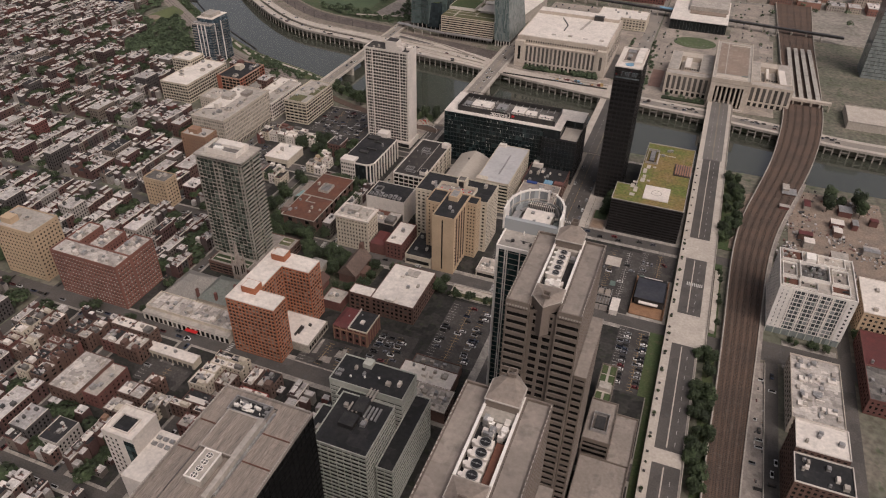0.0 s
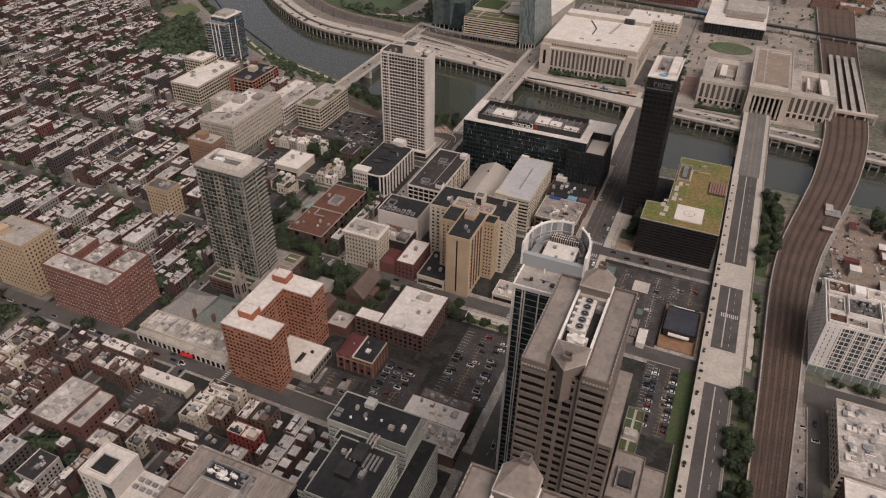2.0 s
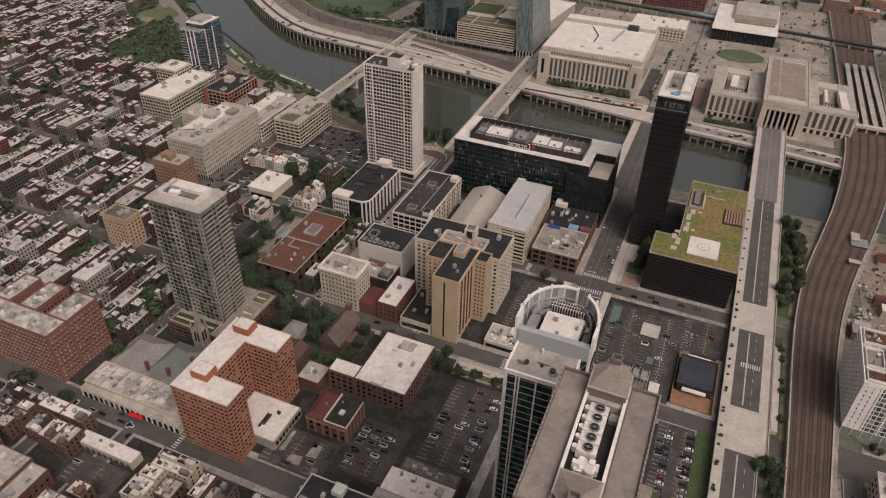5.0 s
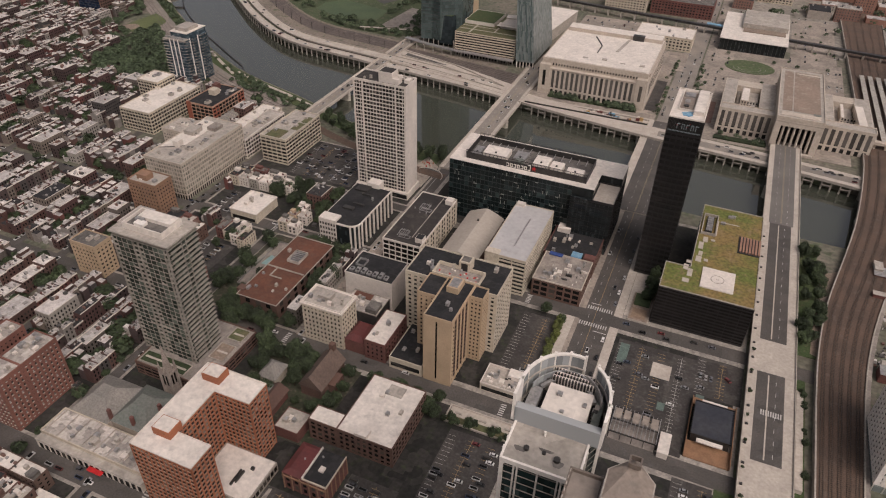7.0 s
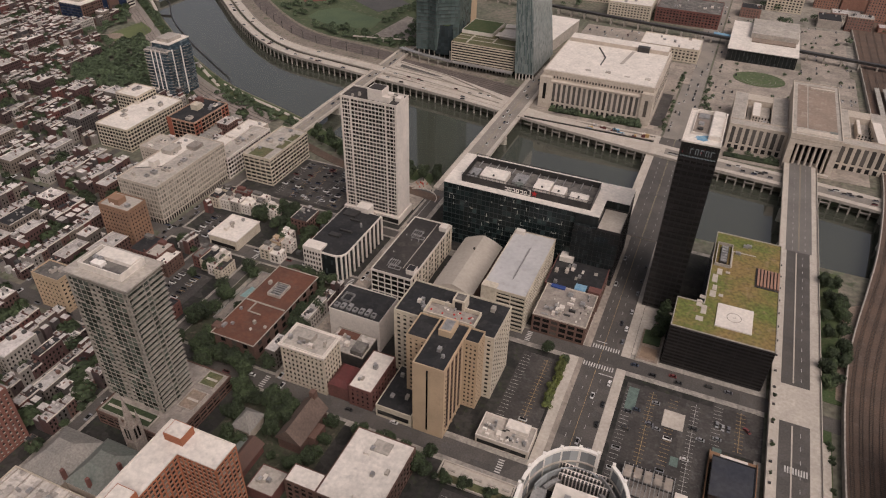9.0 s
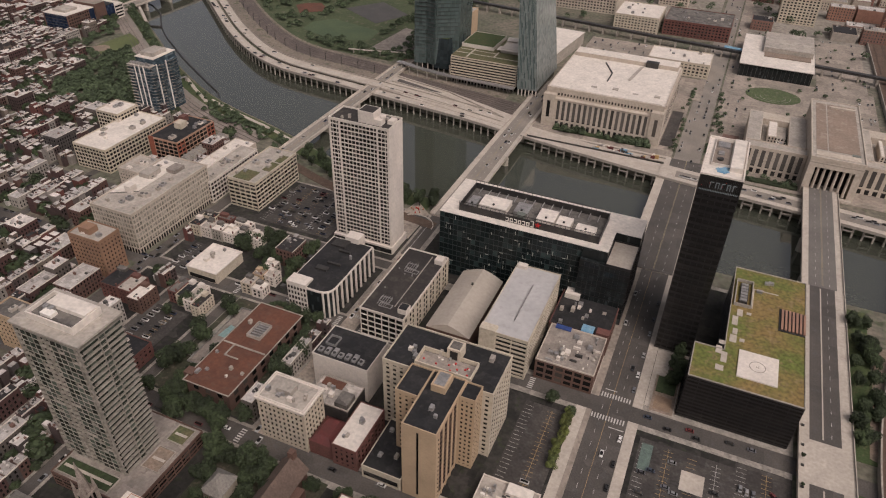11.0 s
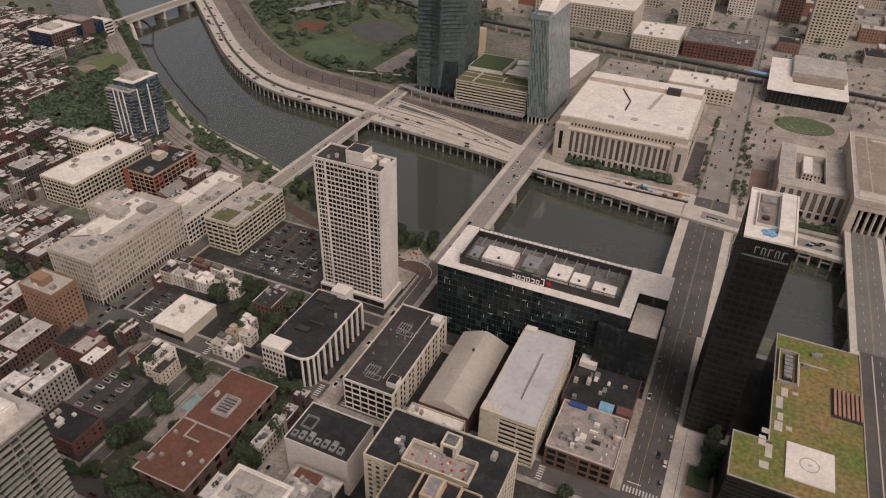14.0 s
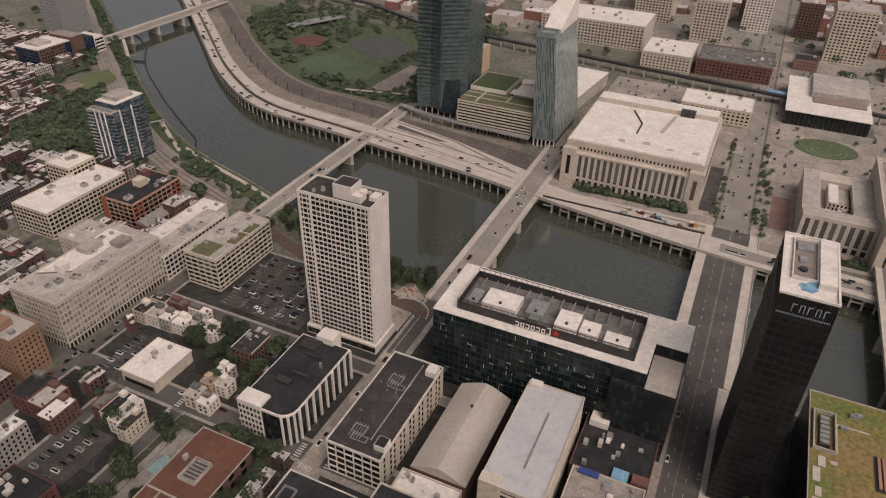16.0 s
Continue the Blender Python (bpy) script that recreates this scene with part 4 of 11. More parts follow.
def black_tower():
    x0, x1, y0, y1, h = 18.8, 39.2, 53, 98.5, 116.5
    b = bldg("office_tower", x0, x1, y0, y1, "black steel office tower with a white roof", "office tower")
    facade(b, x0, x1, y0, y1, 0.2, h - 9, black_metal, glass("tower_glass", (0.010, 0.009, 0.009), (0.04, 0.036, 0.033), (1.6, 1.6, 3.9), 0.2, 0.15), bay=3.1, floor=3.85, pier=0.5, span=1.6, deep=0.2, faces="ENSW", panes=True, pane=glass("tower_pane", (0.010, 0.0095, 0.009), (0.03, 0.027, 0.025), share=0.1), limit=60)
    part("crown_core", Geo().box(x0 + 0.8, x1 - 0.8, y0 + 0.8, y1 - 0.8, h - 9, h - 0.2), black_metal, b)
    for k in range(26):
        x = x0 + 0.3 + k * (x1 - x0 - 0.6) / 25
        part("fin", Geo().box(x - 0.14, x + 0.14, y0, y0 + 0.8, h - 9, h - 0.1), dark_metal, b)
    for k in range(40):
        y = y0 + 1 + k * (y1 - y0 - 2) / 39
        part("fin", Geo().box(x0, x0 + 0.8, y - 0.14, y + 0.14, h - 9, h - 0.1), dark_metal, b)
        part("fin", Geo().box(x1 - 0.8, x1, y - 0.14, y + 0.14, h - 9, h - 0.1), dark_metal, b)
    roof(b, x0, x1, y0, y1, h, white_roof, white_conc, 0.9, 0.8)
    part("well", Geo().box(x0 + 4, x1 - 8, y0 + 12, y1 - 4, h + 0.1, h + 0.3), worn_copper, b)
    part("well_wall", Geo().ring(x0 + 3.6, x1 - 7.6, y0 + 11.6, y1 - 3.6, h, h + 1.5, 0.4), white_roof, b)
    part("well_plant", Geo().box(x0 + 5, x0 + 11, y0 + 33, y0 + 39, h + 0.3, h + 1.4).box(x0 + 6, x0 + 9, y0 + 24, y0 + 28, h + 0.3, h + 1.2), grey_metal, b)
    part("well_plant", Geo().cyl(x0 + 7.6, y0 + 19, h + 0.3, h + 1.2, 1.6, 12), dark_metal, b)
    part("roof_box", Geo().box(x1 - 7.5, x1 - 1.5, y0 + 8, y1 - 3, h, h + 2.6), white_roof, b)
    rr = random.Random(3)
    for k in range(9):
        g = Geo()
        cx, cy = x0 + rr.uniform(6, 14), y0 + rr.uniform(6, 11)
        g.prism([(cx + math.cos(a) * rr.uniform(1.0, 2.8), cy + math.sin(a) * rr.uniform(0.8, 2.1)) for a in (0, 1, 2, 3, 4, 5)], h + 0.12, h + 0.2 + 0.05 * k)
        part("tarpaulin", g, blue_tarp, b, "crumpled pale blue sheeting")
    for k in range(5):
        gx = x0 + 5.6 + k * 2.7
        g = Geo().box(gx, gx + 0.35, y0 - 0.1, y0 - 0.02, h - 6.4, h - 3.0).box(gx + 0.35, gx + 1.7, y0 - 0.1, y0 - 0.02, h - 3.4, h - 3.0)
        if k % 2:
            g.box(gx + 1.35, gx + 1.7, y0 - 0.1, y0 - 0.02, h - 6.4, h - 3.4)
        part("display_shape", g, pale_lamp, b, "faint white light shape")
    g = Geo()
    for k in range(24):
        g.box(x0 + 1.0 + k * 0.78, x0 + 1.4 + k * 0.78, y0 - 0.1, y0 - 0.02, h - 8.4, h - 7.6)
    part("display_shape", g, pale_lamp, b, "row of faint light dots")
    for k in range(4):
        x, z = x0 + 1.2 + rr.uniform(0, 17), h - 6 + rr.uniform(0, 3.6)
        part("warning_light", Geo().box(x, x + 0.3, y0 - 0.1, y0 + 0.02, z, z + 0.3), red_lamp, b)


def green_roof_block():
    b = bldg("office_block", 38, 93, 4, 112, "low black office block with a mossy green roof and helipad", "office building")
    h = 29.5
    kw = dict(bay=6.0, floor=2.4, pier=0.25, span=1.1, deep=0.18, panes=False, proud="band")
    gl = glass("low_block_glass", (0.010, 0.009, 0.008), (0.03, 0.027, 0.025), (3, 3, 2.4), 0.2, 0.2)
    facade(b, 38, 93, 5, 32, 0.2, h, black_metal, gl, **kw)
    facade(b, 53, 93, 32.05, 112, 0.2, h, black_metal, gl, **kw)
    part("green_roof", Geo().prism([(38.6, 5.6), (92.4, 5.6), (92.4, 111.4), (53.6, 111.4), (53.6, 31.4), (38.6, 31.4)], h - 0.2, h + 0.25), moss, b, "moss and sedum planting")
    part("parapet", Geo().box(38, 93, 5, 5.5, h, h + 0.7).box(92.5, 93, 5.5, 112, h, h + 0.7).box(38, 38.5, 5.5, 32, h, h + 0.7).box(38.5, 53, 31.5, 32, h, h + 0.7).box(53, 53.5, 32, 112, h, h + 0.7).box(53.5, 92.5, 111.5, 112, h, h + 0.7), concrete, b)
    pad = part("helipad", Geo().box(60.5, 80, 14, 35, h + 0.2, h + 1.0), white_conc, b)
    ring = Geo()
    for k in range(32):
        a, c = 2 * math.pi * k / 32, 2 * math.pi * (k + 1) / 32
        ring.prism([(70 + 3.6 * math.cos(a), 24.5 + 3.6 * math.sin(a)), (70 + 4.1 * math.cos(a), 24.5 + 4.1 * math.sin(a)), (70 + 4.1 * math.cos(c), 24.5 + 4.1 * math.sin(c)), (70 + 3.6 * math.cos(c), 24.5 + 3.6 * math.sin(c))], h + 1.0, h + 1.03)
    ring.box(69.3, 69.6, 23.6, 25.4, h + 1.0, h + 1.03).box(70.4, 70.7, 23.6, 25.4, h + 1.0, h + 1.03).box(69.6, 70.4, 24.3, 24.6, h + 1.0, h + 1.03)
    part("pad_marking", ring, concrete, pad, "grey ring and letter")
    part("stair_wall", Geo().ring(54.5, 64, 73, 98, h, h + 2.2, 0.6), concrete, b)
    part("plant_box", Geo().box(57, 61.5, 76, 95, h, h + 1.6), dark_metal, b)
    for k in range(6):
        part("cooling_unit", Geo().box(57.4, 61.1, 77 + k * 3, 79.2 + k * 3, h + 1.6, h + 2.2), grey_metal, b)
    part("pergola_deck", Geo().box(79, 93, 60, 80, h, h + 0.6), dark_metal, b)
    for k in range(7):
        part("pergola_slat", Geo().box(80 + k * 1.9, 81.2 + k * 1.9, 61, 79, h + 0.9, h + 1.5), mat("terracotta_slat", (0.30, 0.17, 0.115), (0.25, 0.14, 0.1), 0.1, 0.85, 1.0, 0.15), b)
    for k, (x, y, w, d) in enumerate(((50, 36, 3, 3), (55, 40, 3.5, 6), (56, 47, 2.5, 5), (55, 55, 3, 8), (57, 64, 3, 6), (49, 28, 3, 6), (52, 22, 3, 8), (50, 15, 4, 4), (60, 42, 2.5, 2.5), (62, 67, 2.5, 2))):
        part("paving_slab", Geo().box(x, x + w, y, y + d, h + 0.25, h + 0.55), pale_pave, b)
    for x, y in ((70, 100), (72, 101), (66, 90)):
        part("roof_box", Geo().box(x, x + 3, y, y + 2, h, h + 1.8), grey_metal, b)
    part("path", Geo().box(64, 78, 92.4, 93.2, h + 0.25, h + 0.5).box(64, 64.8, 74, 93.2, h + 0.25, h + 0.45), pale_pave, b)


def planted_court():
    c = thing("planted_court", 30, 20, 0.2, "bare soil bed with a low wall beside a black block", "planting bed", kind="structure")
    part("soil_bed", Geo().box(24.5, 36.5, 2, 30, 0.2, 0.75), soil, c)
    part("bed_wall", Geo().ring(24, 37, 1.5, 30.5, 0.2, 1.0, 0.4), concrete, c)
    part("timber_deck", Geo().box(26, 35, 4, 14, 0.75, 0.95), mat("weathered_timber", (0.24, 0.165, 0.11), (0.19, 0.13, 0.09), 0.3, 0.9, 2.0, 0.25), c)
    part("shrub_bed", Geo().box(25.5, 35.5, 17, 29, 0.75, 1.5), leaf, c)


def garage():
    x0, x1, y0, y1, h = -70.5, -43, -5, 60, 28
    b = bldg("parking_garage", x0, x1, y0, y1, "cream concrete parking garage with a silver flat roof", "parking garage")
    facade(b, x0, x1, y0, y1, 0.2, h, cream, glass_grey, bay=8, floor=3.1, pier=0.7, span=1.4, deep=0.28, panes=False, proud="band")
    part("corner_tower", Geo().box(x0 - 0.2, x0 + 9, y0 - 0.4, y0 + 5, 0, h + 1.4), cream, b)
    roof(b, x0, x1, y0, y1, h, silver_roof, cream, 0.8, 0.4)
    part("stair_head", Geo().box(x0 + 1, x0 + 7, y1 - 4, y1 - 0.5, h, h + 2.6), white_conc, b)
    part("duct", Geo().box(x0 + 15, x0 + 15.5, y0 + 14, y0 + 48, h + 0.3, h + 1.1), grey_metal, b)


def barrel_hall():
    x0, x1, y0, y1 = -105, -78, 0, 58
    b = bldg("market_hall", x0, x1, y0, y1, "old hall with a pale ribbed barrel vault roof", "hall")
    part("wall", Geo().box(x0, x1, y0, y1, 0, 13), rust_brick, b)
    n, cx, r = 10, (x0 + x1) / 2, (x1 - x0) / 2
    pts = [(cx + r * (1 - 2 * k / n), 13 + 5.6 * (1 - abs(1 - 2 * k / n) ** 1.35)) for k in range(n + 1)]
    g = Geo()
    for y in (y0, y1):
        g.v += [(x, y, z) for x, z in pts]
    g.f += [(k, k + 1, n + 1 + k + 1, n + 1 + k) for k in range(n)] + [tuple(range(n, -1, -1)), tuple(range(n + 1, 2 * n + 2))]
    vault_metal = mat("pale_vault_metal", (0.40, 0.35, 0.295), (0.36, 0.315, 0.265), 0.03, 0.75, 0.5, 0.08, stain=(0.3, 0.26, 0.22), amount=0.25)
    part("vault", g, vault_metal, b)
    for k in range(17):
        y = y0 + 1.8 + k * 3.4
        rib = Geo()
        for (xa, za), (xb, zb) in zip(pts, pts[1:]):
            rib.face((xa, y, za + 0.15), (xb, y, zb + 0.15), (xb, y + 0.25, zb + 0.15), (xa, y + 0.25, za + 0.15))
        part("roof_rib", rib, vault_metal, b)
    part("vent", Geo().cyl(-92, 40, 19, 20.2, 0.7, 10), dark_metal, b)
    a = bldg("shop_building", -108, -79, -25, -1, "low stone building with a white parapeted roof", "building")
    facade(a, -108, -79, -25, -1, 0.2, 11, limestone, glass_grey, bay=4, floor=4.6, pier=1.4, span=1.8)
    roof(a, -108, -79, -25, -1, 11, white_roof, limestone, 1.1, 0.5, units=9, seed=21)
    for k in range(12):
        part("merlon", Geo().box(-107.6 + k * 2.4, -106.6 + k * 2.4, -25.2, -24.4, 12, 12.7), limestone, a)


def grid_office():
    x0, x1, y0, y1, h = -143, -115, -9, 57, 20
    b = bldg("office_building", x0, x1, y0, y1, "white concrete office with wide windows and a mottled dark roof", "office building")
    facade(b, x0, x1, y0, y1, 0.2, h, white_conc, glass_dark, bay=4.6, floor=4.0, pier=0.55, span=0.75, deep=0.4, faces="E", panes=False, proud="band")
    part("side_wall", Geo().box(x1 - 0.42, x1 + 0.02, y0 + 0.45, y1, 0, h), cream, b)
    wm = Geo().box(-0.02, 0.06, -0.75, 0.75, 0, 2.3).mesh("window", pane_dark)
    for i in range(5):
        for k in range(13):
            part("window", wm, pane_dark, b, at=(x1 + 0.02, y0 + 3.6 + k * 4.8 + (1.2 if k % 2 else 0), 1.2 + i * 3.8))
    roof(b, x0, x1, y0, y1, h, mottled_roof, white_conc, 0.9, 0.5)
    part("stair_head", Geo().box(x1 - 6, x1 - 0.6, y0 + 5, y0 + 11, h, h + 3.4), white_conc, b)
    part("stair_roof", Geo().box(x1 - 5.7, x1 - 0.9, y0 + 5.3, y0 + 10.7, h + 3.4, h + 3.5), dark_roof, b)
    part("stair_head", Geo().box(x1 - 6, x1 - 0.6, y1 - 9, y1 - 3, h, h + 3.4), white_conc, b)
    part("duct", Geo().box(x1 - 10.0, x1 - 9.6, y0 + 9, y1 - 3, h, h + 0.7), pale_roof, b)
    rr = random.Random(14)
    for y in (y0 + 10, y1 - 20):
        part("pipe_frame", Geo().ring(x0 + 7, x0 + 14, y, y + 5, h + 0.3, h + 0.7, 0.35), grey_metal, b)
        part("pipe_frame", Geo().ring(x0 + 9, x0 + 17, y - 4, y - 0.6, h + 0.3, h + 0.7, 0.3), grey_metal, b)
        for k in range(5):
            part("pipe", Geo().box(x0 + 7.5 + k * 1.4, x0 + 7.75 + k * 1.4, y - 3, y + 6, h + 0.5, h + 0.8), grey_metal, b)
    for k in range(10):
        x, y = x0 + rr.uniform(2, 24), y0 + rr.uniform(4, 60)
        part("roof_vent", Geo().cyl(x, y, h + 0.1, h + rr.uniform(0.5, 1.0), 0.4, 8), rr.choice([grey_metal, dark_metal]), b)


def column_office():
    x0, x1, y0, y1, h = -194, -165, -6, 48, 20
    b = bldg("office_building", x0, x1, y0, y1, "pale office with slender white columns and black roof", "office building")
    rad = 7.0
    outline = [(x0, y0), (x1 - rad, y0)] + [(x1 - rad + rad * math.sin(a), y0 + rad - rad * math.cos(a)) for a in (0.4, 0.8, 1.2)] + [(x1, y0 + rad), (x1, y1), (x0, y1)]
    part("core", Geo().prism(outline, 0, h - 1.2), glass_black, b)
    part("fascia", Geo().prism([((x - (x0 + x1) / 2) * 1.01 + (x0 + x1) / 2, (y - (y0 + y1) / 2) * 1.008 + (y0 + y1) / 2) for x, y in outline], h - 1.2, h), white_conc, b)
    part("roof", Geo().prism([((x - (x0 + x1) / 2) * 0.97 + (x0 + x1) / 2, (y - (y0 + y1) / 2) * 0.98 + (y0 + y1) / 2) for x, y in outline], h, h + 0.15), dark_roof, b)
    for k in range(9):
        y = y0 + rad + 0.5 + k * (y1 - y0 - rad - 1) / 8
        part("column", Geo().box(x1 - 0.2, x1 + 1.0, y - 0.55, y + 0.55, 0, h - 0.3), white_conc, b)
    for a in (0.3, 0.75, 1.2):
        cx, cy = x1 - rad + rad * math.sin(a), y0 + rad - rad * math.cos(a)
        part("column", Geo().cyl(cx, cy, 0, h - 0.3, 0.7, 8), white_conc, b)
    part("wing", Geo().box(x0 - 0.5, x0 + 13, y0 - 0.6, y0 + 8, 0, h + 1.6), white_conc, b)
    wm = Geo().box(-0.6, 0.6, -0.08, 0.02, 0, 2.0).mesh("window", pane_dark)
    for i in range(5):
        for k in range(6):
            part("window", wm, pane_dark, b, at=(x0 + 0.8 + k * 2.2, y0 - 0.6, 1.4 + i * 3.8))
    for x, y, w, d in ((x0 + 8, 12, 8, 4), (x0 + 12, 20, 9, 1.6), (x0 + 12, 34, 8, 1.6), (x0 + 4, 38, 10, 8)):
        part("plant_box", Geo().box(x, x + w, y, y + d, h, h + 1.4), dark_metal, b)
    part("stair_head", Geo().box(x0 + 10, x0 + 20, y1 - 2, y1 + 6, 0, h + 4), white_conc, b)
    part("chimney", Geo().cyl(x1 - 6, 30, h, h + 3, 0.8, 10), grey_metal, b)


def brown_library():
    x0, x1, y0, y1, h = -202, -175, -90, -23, 12.5
    b = bldg("school_building", x0, x1, y0, y1, "low brick building with a rust red flat roof", "building")
    facade(b, x0, x1, y0, y1, 0.2, h, rust_brick, glass_grey, bay=7.5, floor=6, pier=4.2, span=1.8, deep=0.28)
    roof(b, x0 - 1.2, x1 + 1.2, y0 - 1.2, y1 + 1.2, h, rust_roof, concrete, 0.5, 0.5, units=7, seed=31)
    part("roof_divider", Geo().box(x0, x1, -58.6, -57.8, h, h + 0.8), concrete, b)
    part("roof_divider", Geo().box(-195, -194.4, -67, -58, h, h + 0.8).box(-195, -186, -67.4, -66.8, h, h + 0.8), concrete, b)
    part("plant_frame", Geo().ring(-193, -184, -50, -38, h, h + 2.2, 0.4), pale_roof, b)
    for k in range(6):
        part("plant_pipe", Geo().box(-192, -185, -49 + k * 1.9, -48.2 + k * 1.9, h, h + 1.4), grey_metal, b)
    part("stair_tower", Geo().box(x0 - 4, x0 + 1.5, y0 + 3, y0 + 8, 0, h + 1), rust_brick, b)
    play = thing("playground", -214, -42, 0.1, "pale tan playground strip with a teal play surface", "playground", kind="structure")
    part("paving", Geo().box(-220, -208, -70, -20, 0.1, 0.32), tan_gravel, play)
    part("play_surface", Geo().prism([(-218.5, -46), (-210, -46), (-209.5, -37), (-217, -35)], 0.32, 0.36), mat("teal_play_surface", (0.16, 0.27, 0.26), (0.2, 0.3, 0.28), 0.2, 0.9, 1.0, 0.2), play)
    part("fence", Geo().ring(-220.3, -207.7, -70.3, -19.7, 0.1, 1.4, 0.12), grey_metal, play)
    part("stair_tower", Geo().box(x0 + 6, x0 + 12, y1 + 0.5, y1 + 5, 0, h - 2), rust_brick, b)


def store():
    b = bldg("store", -273, -249, -7, 21, "low white flat-roofed store with a parking strip", "store")
    part("wall", Geo().box(-272.6, -249.4, -6.6, 20.6, 0, 7.6), cream, b)
    roof(b, -273, -249, -7, 21, 7.6, white_roof, white_conc, 0.7, 0.4, units=4, seed=33)
    part("shop_front", Geo().box(-271, -251, -6.9, -6.5, 0.6, 3.4), glass_grey, b)


def big_office():
    x0, x1, y0, y1, h = -352, -316.5, -2, 74, 31
    b = bldg("office_building", x0, x1, y0, y1, "broad limestone office with dense window grid and stepped roof", "office building")
    facade(b, x0, x1, y0, y1, 0.2, h, limestone, glass_grey, bay=2.4, floor=3.5, pier=0.7, span=1.3, deep=0.16, base=5, limit=40, pane=glass("pale_grid_pane", (0.15, 0.135, 0.11), (0.36, 0.32, 0.27), share=0.45, rough=0.2))
    roof(b, x0, x1, y0, y1, h, pale_roof, limestone, 1.0, 0.5, units=12, seed=35, big=True)
    part("penthouse", Geo().box(x0 + 4, x0 + 13, y0 + 42, y0 + 54, h, h + 4), pale_roof, b)
    part("penthouse", Geo().box(x0 + 16, x0 + 24, y0 + 56, y0 + 66, h, h + 3), tan_gravel, b)
    part("roof_step", Geo().prism([(x0 + 0.8, y0 + 17), (x0 + 17, y0 + 27), (x0 + 17, y0 + 70), (x0 + 0.8, y0 + 70)], h + 0.1, h + 0.5), white_roof, b)
    part("penthouse", Geo().box(x0 + 10, x0 + 15, y0 + 22, y0 + 28, h, h + 5), white_conc, b)
    g = Geo().prism([(x0 + 2, y0 + 16), (x0 + 18, y0 + 26), (x0 + 18, y0 + 26.5), (x0 + 2, y0 + 16.5)], h, h + 0.6)
    part("roof_curb", g, grey_roof, b)


def condo_tower():
    x0, x1, y0, y1, h = -225, -188.5, -147, -124.5, 90
    b = bldg("condominium_tower", x0, x1, y0, y1, "slender concrete frame condominium tower with glass and balconies", "apartment tower")
    pane = glass("condo_pane", (0.024, 0.030, 0.024), (0.12, 0.138, 0.112), share=0.42, rough=0.05)
    part("core", Geo().box(x0 + 1.6, x1 - 1.6, y0 + 1.6, y1 - 1.6, 8, h - 0.8), glass_teal, b)
    fh, nf = 3.0, 26
    panes, rails, frames = Geo(), Geo(), Geo()
    slab_tone = mat("weathered_slab_concrete", (0.28, 0.25, 0.21), (0.23, 0.21, 0.175), 0.08, 0.85, 0.8, 0.18, stain=(0.16, 0.145, 0.12))
    rc = random.Random(88)
    n = 11
    step = (x1 - x0) / n
    for k in range(n):
        a, c = x0 + k * step, x0 + (k + 1) * step
        d = 1.1 if k in (0, n - 1) or k in (4, 5) else 0.16
        for i in range(nf):
            z = 9.3 + i * fh
            dd = d if rc.random() < 0.85 else 0.9
            panes.box(a + 0.05, c - 0.05, y0 + dd, y0 + dd + 0.1, z - 0.1, z + 2.7)
            if d > 1:
                rails.box(a, c, y0 + 0.02, y0 + 0.1, z + 0.84, z + 0.92)
        frames.box(a - 0.1, a + 0.1, y0 - 0.03, y0 + d, 8.6, h - 3.4)
    m = 7
    step = (y1 - y0) / m
    for k in range(m):
        a, c = y0 + k * step, y0 + (k + 1) * step
        d = 0.5 if k == 3 else 1.35
        for i in range(nf):
            z = 9.3 + i * fh
            panes.box(x1 - d - 0.1, x1 - d, a + 0.08, c - 0.08, z, z + 2.7)
            rails.box(x1 - 0.1, x1 - 0.02, a, c, z + 0.8, z + 0.92)
        if k in (0, 3, 4):
            frames.box(x1 - d, x1 + 0.03, a - 0.14, a + 0.14, 8.6, h - 3.4)
    tagged(part("windows", panes, pane, b), kind="stuff")
    tagged(part("balcony_rails", rails, slab_tone, b), kind="stuff")
    tagged(part("mullions", frames, slab_tone, b), kind="stuff")
    for i in range(nf + 1):
        z = 9 + i * fh
        part("floor_slab", Geo().box(x0 - 0.1, x1 + 0.2, y0 - 0.1, y1, z, z + 0.17), slab_tone, b)
    part("roof", Geo().box(x0 - 0.8, x1 + 0.8, y0 - 0.8, y1 + 0.8, h - 0.8, h + 0.1), pale_roof, b)
    part("penthouse", Geo().ring(x0 + 5, x1 - 6, y0 + 4, y1 - 3.5, h, h + 3.6, 0.6), white_roof, b)
    part("penthouse_deck", Geo().box(x0 + 6, x1 - 7, y0 + 6, y1 - 4.5, h, h + 2.2), grey_roof, b)
    part("penthouse", Geo().box(x0 + 9, x1 - 6.8, y0 + 11.5, y1 - 4.2, h, h + 4.2), white_roof, b)
    part("fan_housing", Geo().box(x0 + 11, x0 + 17, y0 + 6, y0 + 9.5, h + 2.2, h + 3.8), bright_white, b)
    for x in (x0 + 9, x0 + 12):
        part("roof_unit", Geo().box(x, x + 2, y0 + 9, y0 + 13, h + 2.2, h + 4), grey_metal, b)
    p = bldg("podium_building", -222, -174, -159, -112, "low garage podium with planted roof terraces", "podium")
    facade(p, -222, -174, -159.5, -112, 0.2, 8.5, rust_brick, glass_grey, bay=5, floor=2.9, pier=0.7, span=1.1, panes=False, proud="band")
    part("roof", Geo().box(-221.5, -174.5, -159, -112.5, 8.5, 9.0), tan_gravel, p)
    part("parapet", Geo().ring(-222, -174, -159.5, -112, 8.5, 9.6, 0.4), rust_brick, p)
